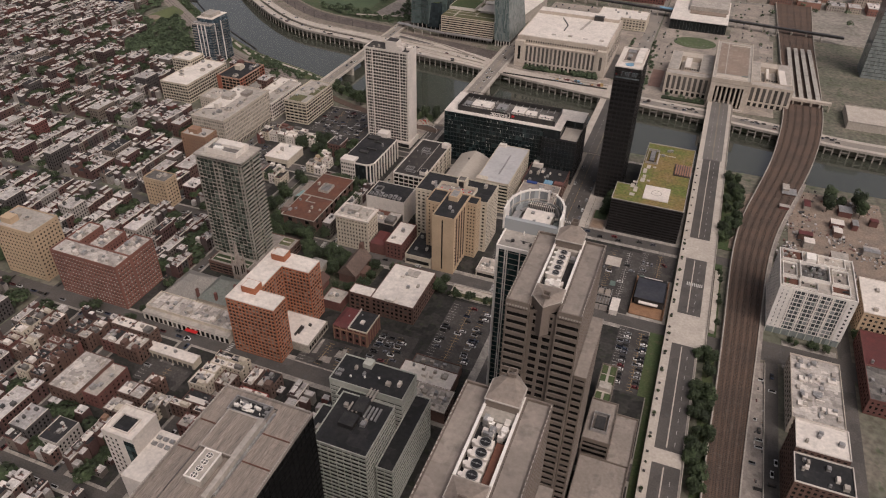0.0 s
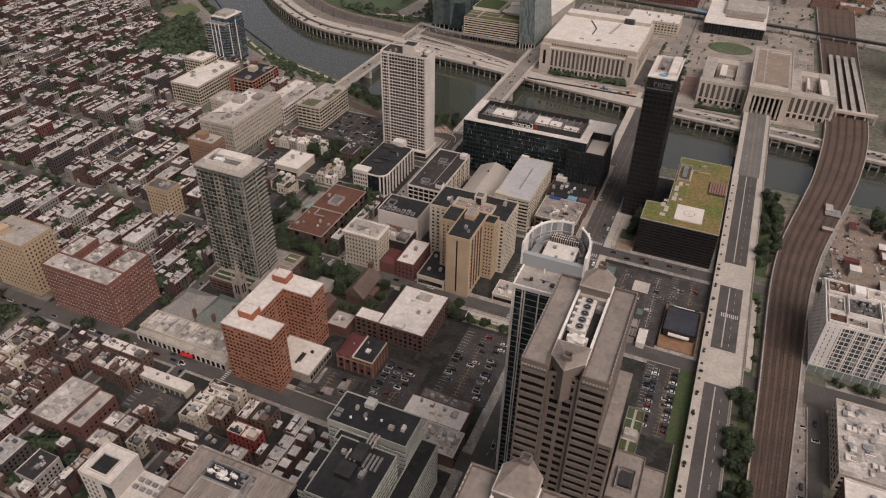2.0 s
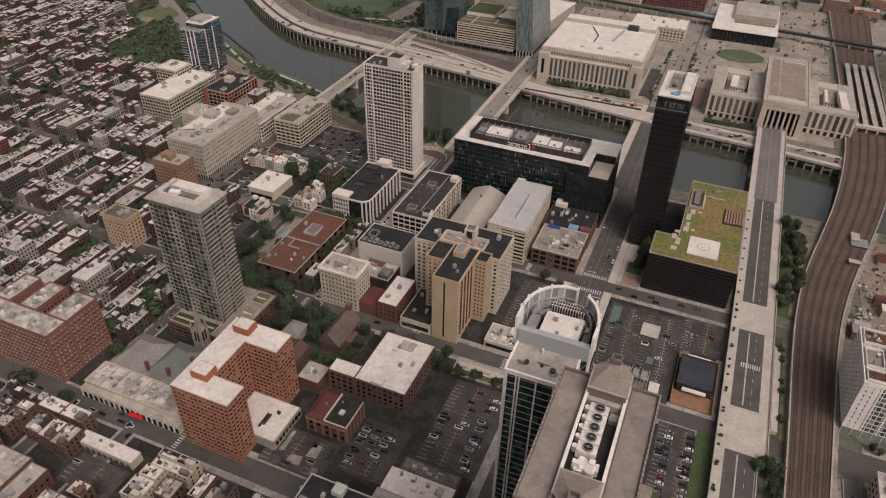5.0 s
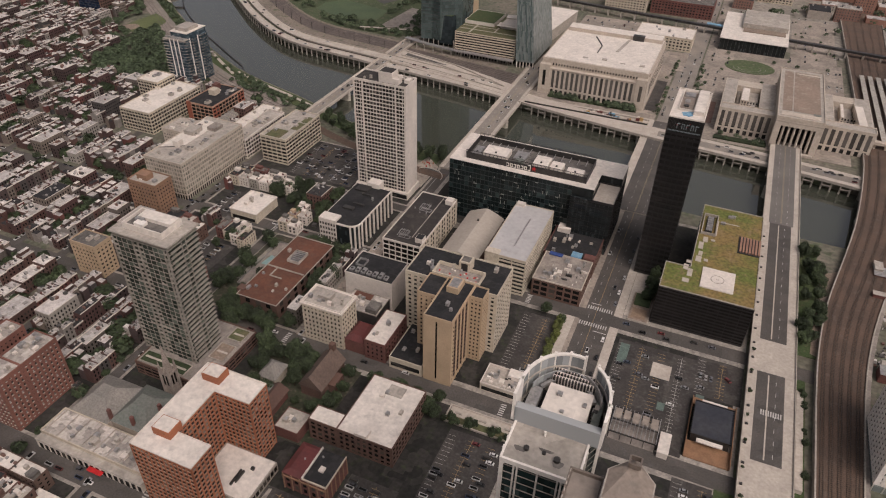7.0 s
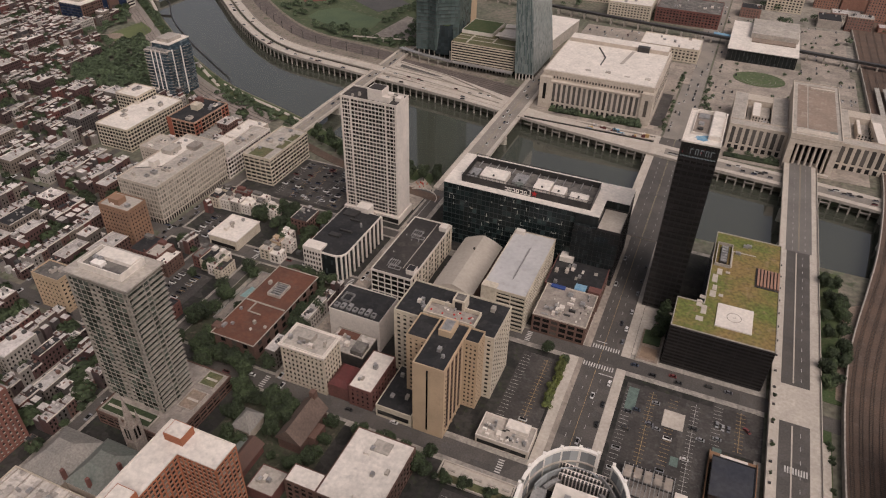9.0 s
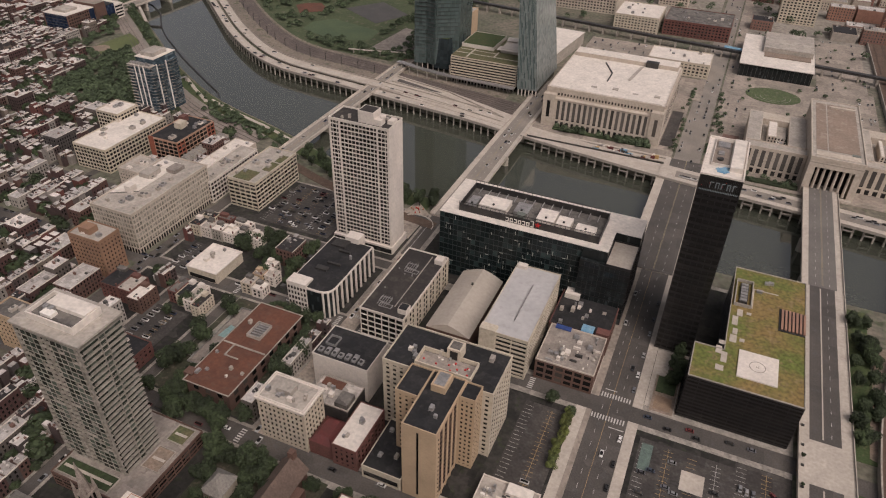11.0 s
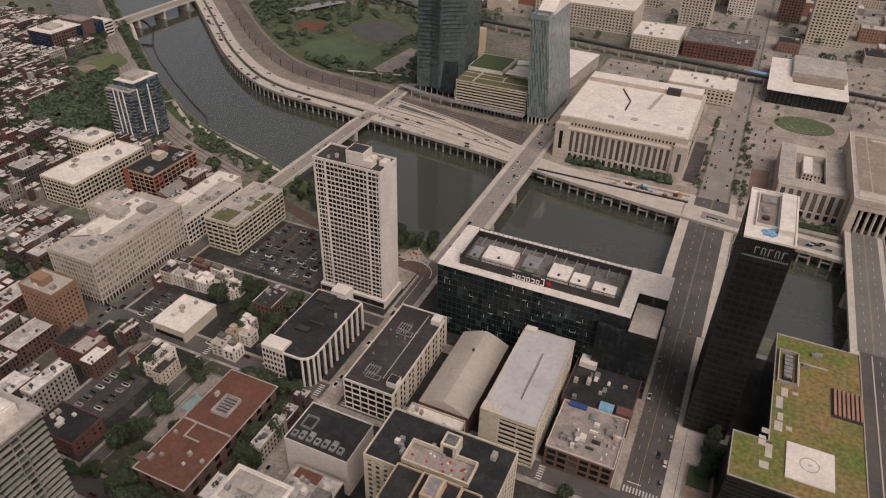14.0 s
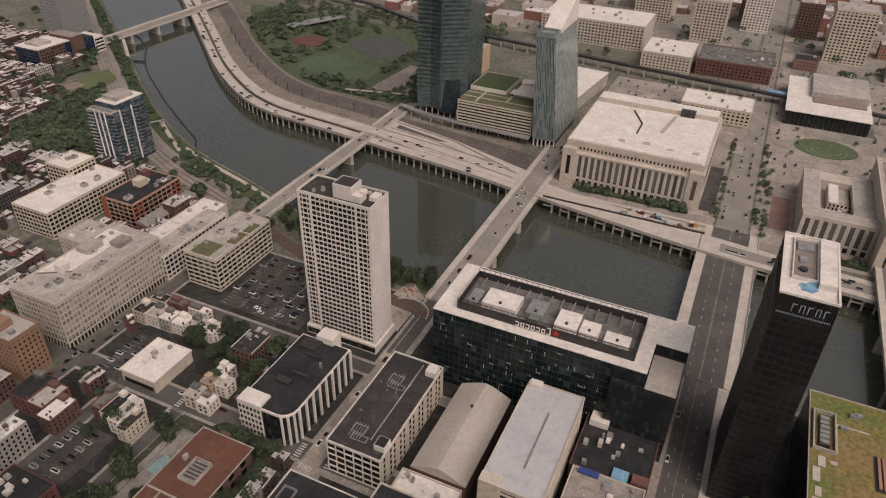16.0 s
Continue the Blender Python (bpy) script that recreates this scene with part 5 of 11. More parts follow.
    for x0_, x1_, y0_, y1_ in ((-186, -177, -123, -114), (-186, -177, -140, -128), (-220, -190, -157.5, -150)):
        part("planting_bed", Geo().box(x0_, x1_, y0_, y1_, 9.0, 9.5), MATS["shaded_moss"] if y0_ > -125 else soil if y0_ > -145 else leaf, p)
        part("bed_path", Geo().box(x0_ + 1, x1_ - 1, (y0_ + y1_) / 2 - 0.7, (y0_ + y1_) / 2 + 0.7, 9.5, 9.56), pale_pave, p)
        part("bed_wall", Geo().ring(x0_ - 0.5, x1_ + 0.5, y0_ - 0.5, y1_ + 0.5, 9.0, 9.9, 0.35), concrete, p)


def corner_hotel():
    x0, x1, y0, y1, h = -151, -124.5, -96, -79, 29
    b = bldg("apartment_house", x0, x1, y0, y1, "old cream brick apartment house with a heavy cornice", "apartment house")
    facade(b, x0, x1, y0, y1, 0.2, h - 1.5, cream, pane_dark, bay=2.6, floor=3.4, pier=1.4, span=1.7, deep=0.2)
    part("cornice", Geo().ring(x0 - 0.9, x1 + 0.9, y0 - 0.9, y1 + 0.9, h - 1.5, h - 0.2, 2.0), white_conc, b)
    roof(b, x0, x1, y0, y1, h - 0.4, pale_roof, white_conc, 0.9, 0.5, units=9, seed=41)
    part("stair_head", Geo().box(x0 + 8, x0 + 16, y0 + 6, y0 + 12, h, h + 3), pale_roof, b)
    n = bldg("town_house", -124, -111, -96, -66, "brick town house with a dark red metal roof", "town house")
    part("wall", Geo().box(-124, -111.4, -95, -78, 0, 9), red_brick, n)
    g = Geo().prism([(-124, -95), (-111.4, -95), (-111.4, -78), (-124, -78)], 9, 12, [(-121, -92), (-114.4, -92), (-114.4, -81), (-121, -81)])
    part("roof", g, red_roof, n)
    d = bldg("back_building", -136, -112, -78, -60, "dark grey flat-roofed rear building with plant", "building")
    part("wall", Geo().box(-136, -112, -77.5, -60, 0, 16), dark_metal, d)
    roof(d, -136, -112, -77.5, -60, 16, patchy_roof, concrete, 0.8, 0.4, units=8, seed=42)
    part("roof_terrace", Geo().box(-134, -122, -66, -60.8, 16.1, 16.5), rust_roof, d)
    part("upper_room", Geo().box(-120, -113, -76.5, -68, 16, 19), grey_roof, d)
    t = bldg("town_house", -110.5, -97, -96, -67, "red brick town house with a long white roof", "town house")
    facade(t, -110.5, -97, -96, -67, 0.2, 14, red_brick, pane_dark, bay=3.2, floor=3.5, pier=1.8, span=1.7)
    roof(t, -110.5, -97, -96, -67, 14, white_roof, red_brick, 0.5, 0.4, units=4, seed=43)
    lo = bldg("annex", -94, -74, -97, -66, "low white annex with a dark flat roof", "annex")
    part("wall", Geo().box(-94, -73.5, -97, -66, 0, 8), cream, lo)
    roof(lo, -94, -73.5, -97, -66, 8, dark_roof, cream, 0.6, 0.4, units=3, seed=44)
    part("window_strip", Geo().box(-93, -75, -97.1, -96.9, 2, 5), glass_grey, lo)


def white_wall_block():
    x0, x1, y0, y1, h = -146, -113, -55, -31, 23
    b = bldg("warehouse", x0, x1, y0, y1, "blank white painted building with a black roof", "building")
    part("wall", Geo().box(x0 + 0.2, x1 - 0.2, y0 + 0.2, y1 - 0.2, 0, h), white_conc, b)
    roof(b, x0, x1, y0, y1, h, dark_roof, white_conc, 0.7, 0.4, units=0)
    for k in range(7):
        u = part("plant_unit", Geo().box(x0 + 2 + k * 4, x0 + 4.6 + k * 4, y0 + 2.5, y0 + 6 + (k % 3), h, h + 1.3), grey_metal, b)
        part("fan", Geo().cyl(x0 + 3.3 + k * 4, y0 + 4.2, h + 1.3, h + 1.5, 0.9, 10), dark_metal, u)
    part("plant_frame", Geo().ring(x0 + 3, x0 + 9, y0 + 9, y0 + 16, h, h + 1.6, 0.3), grey_metal, b)


def tan_tower():
    b = bldg("apartment_tower", -100, -42, -97, -35, "tan brick apartment tower in stepped wings with dark roofs", "apartment tower")
    h1, h2 = 47.5, 43.5
    facade(b, -72.5, -56, -97, -62, 0.2, h1, beige, pane_dark, bay=5.2, floor=3.0, pier=3.6, span=1.6, deep=0.18, faces="NSW", blank="N", limit=30)
    for k in range(4):
        part("window_strip", Geo().box(-56.0, -55.84, -93 + k * 5.2, -90.6 + k * 5.2, 4, h1 - 1.5), rust_brick, b)
        part("pilaster", Geo().box(-56.0, -55.6, -90.5 + k * 5.2, -89.5 + k * 5.2, 0, h1), beige, b)
        strip = Geo()
        for i in range(14):
            strip.box(-55.9, -55.78, -92.8 + k * 5.2, -90.8 + k * 5.2, 4.4 + i * 3.0, 6.2 + i * 3.0)
        tagged(part("windows", strip, pane_dark, b), kind="stuff")
    small = Geo().box(-0.06, 0.05, -0.35, 0.35, 0, 0.9).mesh("window", pane_dark)
    for i in range(14):
        part("window", small, pane_dark, b, at=(-55.86, -94.5, 3.5 + i * 3.0))
    part("blank_wall", Geo().box(-72.6, -55.9, -97.1, -96.5, 0, h1), beige, b)
    part("window_slot", Geo().box(-65.3, -64.3, -97.16, -97.0, 3, h1 - 2), pane_dark, b)
    roof(b, -72.5, -56, -97, -62, h1, dark_roof, beige, 1.0, 0.5, units=2, seed=51)
    part("stair_head", Geo().box(-69, -62, -74, -64, h1, h1 + 4), beige, b)
    part("stair_well", Geo().box(-68, -63, -73, -65, h1 + 4, h1 + 4.2), grey_metal, b)
    facade(b, -55.9, -48, -72, -62, 0.2, h1 - 0.6, beige, pane_dark, bay=2.4, floor=3.0, pier=1.2, span=1.6, deep=0.18, limit=24)
    roof(b, -55.9, -48, -72, -62, h1 - 0.6, dark_roof, beige, 1.0, 0.4)
    facade(b, -84, -72.6, -80, -62, 0.2, h1 - 0.5, beige, pane_dark, bay=3.6, floor=3.0, pier=2.0, span=1.6, deep=0.18, limit=24)
    roof(b, -84, -72.6, -80, -62, h1 - 0.5, dark_roof, beige, 1.0, 0.4)
    facade(b, -100, -43, -61.9, -34, 0.2, h2, cream, pane_dark, bay=3.6, floor=3.0, pier=1.9, span=1.6, deep=0.18, limit=36)
    roof(b, -100, -43, -61.9, -34, h2, dark_roof, cream, 1.0, 0.5, units=8, seed=52)
    part("light_well", Geo().box(-84, -56, -58, -48, h2 + 0.1, h2 + 0.3), tan_gravel, b)
    part("lift_door", Geo().box(-70.5, -66.5, -48.1, -47.9, h2, h2 + 5.5), black_metal, b)
    rw = random.Random(5)
    for k in range(16):
        x, y = rw.uniform(-83, -58), rw.uniform(-57, -50)
        part("terrace_seat", Geo().box(x, x + 0.9, y, y + 0.7, h2 + 0.3, h2 + 0.9), rw.choice([red_light, bright_white, white_conc]), b)
    part("well_wall", Geo().ring(-84.5, -55.5, -58.5, -47, h2, h2 + 2.6, 0.6), cream, b)
    part("lift_tower", Geo().box(-72, -65, -48, -41, h2, h2 + 6.5), cream, b)
    part("lift_roof", Geo().box(-71, -66, -47, -42, h2 + 6.5, h2 + 6.7), grey_roof, b)


def brick_low():
    b = bldg("commercial_building", -39, -6, -1, 69, "low brown brick commercial building with cluttered pale roofs", "commercial building")
    facade(b, -39, -6.5, 0, 32, 0.2, 13.5, rust_brick, glass_grey, bay=5, floor=4.4, pier=1.2, span=1.3, deep=0.28)
    roof(b, -39, -6.5, 0, 32, 13.5, tan_gravel, limestone, 0.9, 0.5, units=16, seed=61)
    rr = random.Random(62)
    for k in range(18):
        x, y = rr.uniform(-37, -10), rr.uniform(2, 28)
        part("roof_box", Geo().box(x, x + rr.choice([0.5, 0.8, 4]), y, y + rr.choice([0.5, 0.9, 1.4]), 13.6, 13.6 + rr.uniform(0.4, 1.6)), rr.choice([bright_white, grey_metal, white_roof, dark_metal]), b)
    facade(b, -41, -6, 33, 69, 0.2, 12.5, rust_brick, glass_grey, bay=5, floor=4.1, pier=1.2, span=1.3, deep=0.28, panes=False)
    roof(b, -41, -6, 33, 69, 12.5, dark_roof, red_brick, 0.9, 0.5, units=10, seed=62)
    part("white_box", Geo().box(-39, -30, 60, 67, 12.5, 16), white_conc, b)
    part("blue_sheet", Geo().box(-22, -15, 32, 38, 14.2, 15.0), blue_tarp, b, "blue tarpaulin over roof plant")
    part("blue_sheet", Geo().box(-36, -27, 29, 32, 14.0, 14.9), mat("dark_blue_sheet", (0.03, 0.06, 0.2), None, 0.3, 0.7), b, "dark blue sheeting")
    part("brick_wall", Geo().box(-13.5, -6.2, 33, 38, 12.5, 15.5), red_brick, b)


def orange_block():
    b = bldg("apartment_block", -157, -123, -222, -169, "orange brick apartment block in a U shape", "apartment block")
    h = 43
    kw = dict(bay=2.45, floor=2.85, pier=0.8, span=1.2, deep=0.22)
    kw["pane"] = glass("blind_pane", (0.02, 0.018, 0.016), (0.25, 0.21, 0.17), share=0.4)
    kw["sill"] = mat("tan_sill", (0.33, 0.205, 0.145), (0.28, 0.175, 0.125), 0.2, 0.85, 2.0, 0.2)
    facade(b, -157, -123.5, -222, -208.5, 0.2, h, orange_brick, pane_dark, limit=36, **kw)
    facade(b, -157, -142, -208.4, -182.6, 0.2, h, orange_brick, pane_dark, limit=27, faces="NS", **kw)
    facade(b, -157, -122.5, -182.5, -168.5, 0.2, h, orange_brick, pane_dark, limit=36, **kw)
    part("roof", Geo().prism([(-156.6, -221.6), (-123.9, -221.6), (-123.9, -208.9), (-142.4, -208.9), (-142.4, -182.1), (-122.9, -182.1), (-122.9, -168.9), (-156.6, -168.9)], h - 0.2, h + 0.2), white_roof, b)
    part("parapet", Geo().box(-157, -123.5, -222, -221.6, h, h + 0.7).box(-123.9, -123.5, -221.6, -208.5, h, h + 0.7).box(-142, -123.9, -208.9, -208.5, h, h + 0.7).box(-142.4, -142, -208.5, -182.5, h, h + 0.7).box(-142, -122.5, -182.5, -182.1, h, h + 0.7).box(-122.9, -122.5, -182.1, -168.5, h, h + 0.7).box(-157, -122.9, -168.9, -168.5, h, h + 0.7).box(-157, -156.6, -221.6, -168.9, h, h + 0.7), white_conc, b)
    for x, y in ((-151, -213.5), (-152, -178.5)):
        pe = part("penthouse", Geo().box(x, x + 9.5, y, y + 8, h, h + 4.6), orange_brick, b)
        part("penthouse_roof", Geo().box(x + 0.4, x + 9.1, y + 0.4, y + 7.6, h + 4.6, h + 4.8), white_roof, pe)
    part("podium", Geo().box(-141.8, -112, -208.2, -183, 0, 6.5), concrete, b)
    part("podium_roof", Geo().box(-141, -112.6, -207.6, -183.6, 6.5, 6.8), white_roof, b)
    for x, y, w, d in ((-125, -203, 0.8, 9), (-123.4, -201, 0.6, 7), (-121, -192, 1.6, 1.6)):
        part("podium_plant", Geo().box(x, x + w, y, y + d, 6.8, 8.2), dark_metal, b)
    for k in range(8):
        part("podium_opening", Geo().box(-111.95, -111.85, -207 + k * 3, -204.8 + k * 3, 2, 5), pane_dark, b)


def red_hotel():
    b = bldg("apartment_block", -302, -247, -217, -180, "large red brick apartment block with light courts", "apartment block")
    h = 35
    hotel_brick = mat("salmon_brick", (0.205, 0.09, 0.066), (0.165, 0.074, 0.056), 0.08, 0.88, 2.5, 0.2, stain=(0.15, 0.075, 0.06), amount=0.4)
    kw = dict(bay=2.6, floor=3.1, pier=1.55, span=1.75, deep=0.15, pane=glass("hotel_pane", (0.03, 0.027, 0.025), (0.3, 0.27, 0.24), share=0.5), sill=limestone)
    facade(b, -302, -247, -217, -203, 0.2, h, hotel_brick, pane_dark, limit=36, **kw)
    facade(b, -262, -247, -202.9, -181, 0.2, h, hotel_brick, pane_dark, limit=30, faces="NSW", **kw)
    facade(b, -283, -270, -202.9, -181, 0.2, h, hotel_brick, pane_dark, panes=False, faces="NSW", **kw)
    facade(b, -302, -290, -202.9, -181, 0.2, h, hotel_brick, pane_dark, panes=False, faces="NSW", **kw)
    for x0, x1, y0, y1, s in ((-302, -247, -217, -203, 71), (-262, -247, -202.9, -181, 72), (-283, -270, -202.9, -181, 73), (-302, -290, -202.9, -181, 74)):
        roof(b, x0, x1, y0, y1, h, patchy_roof, hotel_brick, 1.0, 0.4, units=11, seed=s)


def l_block():
    b = bldg("parking_deck", -108, -61, -159, -118, "dark brick L-shaped building with a bright white roof", "building")
    h = 14.5
    facade(b, -92, -61, -159, -118, 0.2, h, rust_brick, glass_grey, bay=3.4, floor=3.6, pier=1.4, span=1.4)
    facade(b, -108.5, -92.1, -159, -149, 0.2, h, rust_brick, glass_grey, bay=3.4, floor=3.6, pier=1.4, span=1.4, faces="ES")
    roof(b, -92, -61, -159, -118, h, white_roof, rust_brick, 0.5, 0.4, units=4, seed=81)
    roof(b, -108.5, -92, -158.9, -149, h, white_roof, rust_brick, 0.5, 0.4)
    part("skylight", Geo().box(-80, -71, -128, -121, h, h + 0.7), pale_roof, b)
    part("stair_head", Geo().box(-82, -75, -159, -154, h, h + 2.4), white_roof, b)


def brick_hall():
    b = bldg("brick_hall", -104, -80, -190, -170, "old red brick hall with red and black roofs and white copings", "hall")
    part("wall", Geo().box(-104, -80, -189.5, -170.5, 0, 12), red_brick, b)
    part("red_roof", Geo().prism([(-104.2, -189.7), (-93.2, -189.7), (-93.2, -170.3), (-104.2, -170.3)], 12, 13.6, [(-101, -187), (-93.2, -187), (-93.2, -173), (-101, -173)]), red_roof, b)
    part("black_roof", Geo().box(-92.6, -80.3, -189.2, -170.8, 12, 12.5), dark_roof, b)
    part("coping", Geo().box(-93.1, -92.6, -189.7, -170.3, 12, 13.8), white_conc, b)
    part("coping", Geo().box(-92.6, -79.8, -189.8, -189.2, 12, 12.9).box(-80.3, -79.8, -189.2, -170.3, 12, 12.9), cream, b)
    part("cornice", Geo().box(-104.2, -79.8, -190, -189.5, 9.4, 10.2), brown_brick, b)
    for k in range(6):
        part("pilaster", Geo().box(-104 + k * 4.68, -103.4 + k * 4.68, -189.9, -189.5, 0, 12), brown_brick, b)
        part("side_pilaster", Geo().box(-80, -79.7, -189 + k * 3.6, -188.4 + k * 3.6, 0, 12), brown_brick, b)
    part("skylight", Geo().box(-88, -85.4, -183, -180, 12.5, 13.6), white_conc, b)
    part("vent", Geo().cyl(-90, -175, 12.5, 13.4, 0.5, 10).cyl(-97, -180, 13.4, 14.3, 0.5, 10), grey_metal, b)
    wm = Geo().box(-0.9, 0.9, -0.06, 0.02, 0, 2.6).mesh("window", pane_dark)
    for k in range(5):
        for i in range(2):
            part("window", wm, pane_dark, b, at=(-101.3 + k * 4.68, -189.5, 2.0 + i * 4.4))
    lot = thing("lot_repair", -100, -202, 0.26, "pale patched concrete and tar repairs on a parking lot", "paving", kind="structure")
    for x, y, w, d, m in ((-104, -212, 8, 6, tan_gravel), (-96, -205, 6, 9, pave), (-111, -207, 3, 14, pave), (-90, -214, 5, 5, grey_roof), (-86, -203, 3, 8, dark_roof), (-100, -199, 7, 3, dark_roof)):
        part("repair_patch", Geo().prism([(x, y), (x + w, y + 0.6), (x + w - 0.8, y + d), (x + 0.5, y + d - 0.7)], 0.26, 0.283), m, lot)


def strip_shops():
    b = bldg("shop_row", -50, -15, -212, -190, "low row of shops with white cluttered roofs", "shops", "shops beside the avenue")
    part("wall", Geo().box(-50, -15, -211.5, -197, 0, 8), rust_brick, b)
    roof(b, -50, -15, -211.5, -197, 8, white_roof, rust_brick, 0.6, 0.4, units=9, seed=91)
    part("rear_wall", Geo().box(-46, -16, -196.9, -188.5, 0, 6.4), rust_brick, b)
    roof(b, -46, -16, -196.9, -188.5, 6.4, grey_roof, rust_brick, 0.8, 0.4, units=6, seed=95)
    c = bldg("shop_row", -50, -12, -231, -213, "low grey roofed shops behind the office", "shops")
    part("wall", Geo().box(-34, -12, -229.5, -212.5, 0, 9), rust_brick, c)
    roof(c, -34, -12, -229.5, -212.5, 9, patchy_roof, white_conc, 0.8, 0.4, units=14, seed=92)
    part("wall", Geo().box(-50, -34.1, -229.5, -212.5, 0, 10), concrete, c)
    roof(c, -50, -34.1, -229.5, -212.5, 10, pale_roof, concrete, 0.6, 0.4, units=6, seed=96)
    win = Geo().box(-0.02, 0.06, -0.8, 0.8, 0, 1.9).mesh("window", pane_dark)
    for k in range(5):
        for z in (1.2, 5.2):
            part("window", win, pane_dark, c, at=(-12, -228 + k * 3.4, z))
    d = bldg("restaurant", -40, -12, -92, -76, "low building with white roof plant on the corner", "restaurant")
    part("wall", Geo().box(-40, -12, -92, -76, 0, 5.5), limestone, d)
    roof(d, -40, -12, -92, -76, 5.5, pale_roof, white_conc, 0.8, 0.4, units=6, seed=93)
    part("white_box", Geo().box(-27, -15, -83, -77, 5.5, 8.2), white_roof, d)
    rr = random.Random(94)
    for k in range(24):
        x, y = rr.uniform(-38, -14), rr.uniform(-91, -83)
        part("roof_box", Geo().box(x, x + rr.uniform(0.5, 2.2), y, y + rr.uniform(0.5, 1.6), 5.6, 5.6 + rr.uniform(0.4, 1.8)), rr.choice([bright_white, grey_metal, dark_metal, white_roof]), d)
    part("window_strip", Geo().box(-39, -13, -92.1, -91.9, 1, 3.6), glass_grey, d)
    e2 = bldg("garden_wall", -58, -12, -121, -108, "planted garden terrace with pale low walls", "garden")
    part("low_wall", Geo().ring(-50, -12, -121, -109, 0.1, 1.4, 0.6), pale_pave, e2)
    part("planting", Geo().box(-49, -13, -120, -116, 0.1, 1.0), MATS["shaded_moss"], e2)
    part("paving", Geo().box(-49, -13, -115.9, -109.6, 0.1, 0.6), pale_pave, e2)
    for k in range(5):
        part("bench_wall", Geo().box(-46 + k * 7, -42 + k * 7, -114, -113, 0.6, 1.2), concrete, e2)


def dark_office():
    b = bldg("office_building", -67, -25, -297, -237, "grey office with white horizontal bands and black roofs", "office building")
    kw = dict(bay=4, floor=3.0, pier=0.25, span=1.1, deep=0.4, panes=False, proud="band", join=True)
    for x0, x1, y0, y1, h, s in ((-67, -25, -257.5, -238, 43.5, 1), (-55, -26, -297, -264, 45, 2), (-60, -40, -263.9, -257.6, 40, 3), (-24.9, -16, -290, -240, 30, 4), (-64, -55.1, -294, -270, 38, 5)):
        facade(b, x0, x1, y0, y1, 0.2, h, pale_green, glass_grey, **(dict(kw, span=2.0) if s == 1 else kw))
        roof(b, x0, x1, y0, y1, h, dark_roof, pale_green, 0.8, 0.4, units=4 if s < 3 else 1, seed=100 + s)
    part("penthouse", Geo().box(-47, -39, -285, -277, 45, 48), dark_metal, b)
    part("penthouse", Geo().box(-44, -38, -276, -266, 45, 49), dark_metal, b)
    for k in range(3):
        part("pipe", Geo().box(-46 + k * 2.2, -45.2 + k * 2.2, -276.5, -271, 48, 48.7).box(-42 + k * 1.8, -41.2 + k * 1.8, -266, -258, 46.4, 47.1), concrete, b)
        part("roof_fan", Geo().cyl(-57 + k * 7.3, -252 + k * 2.1, 43.6, 44.5, 0.6, 10), bright_white, b)
    for k in range(4):
        part("duct", Geo().box(-38 + k * 2, -37 + k * 2, -276, -268, 45, 46), grey_metal, b)
    part("stair_head", Geo().box(-54, -49, -243.6, -238.6, 43.6, 46.4), pale_green, b)
    for k in range(6):
        part("roof_unit", Geo().box(-65.5 + (k % 3) * 1.2, -64.7 + (k % 3) * 1.2, -254 + (k // 3) * 3, -252 + (k // 3) * 3, 43.6, 44.5), grey_metal, b)


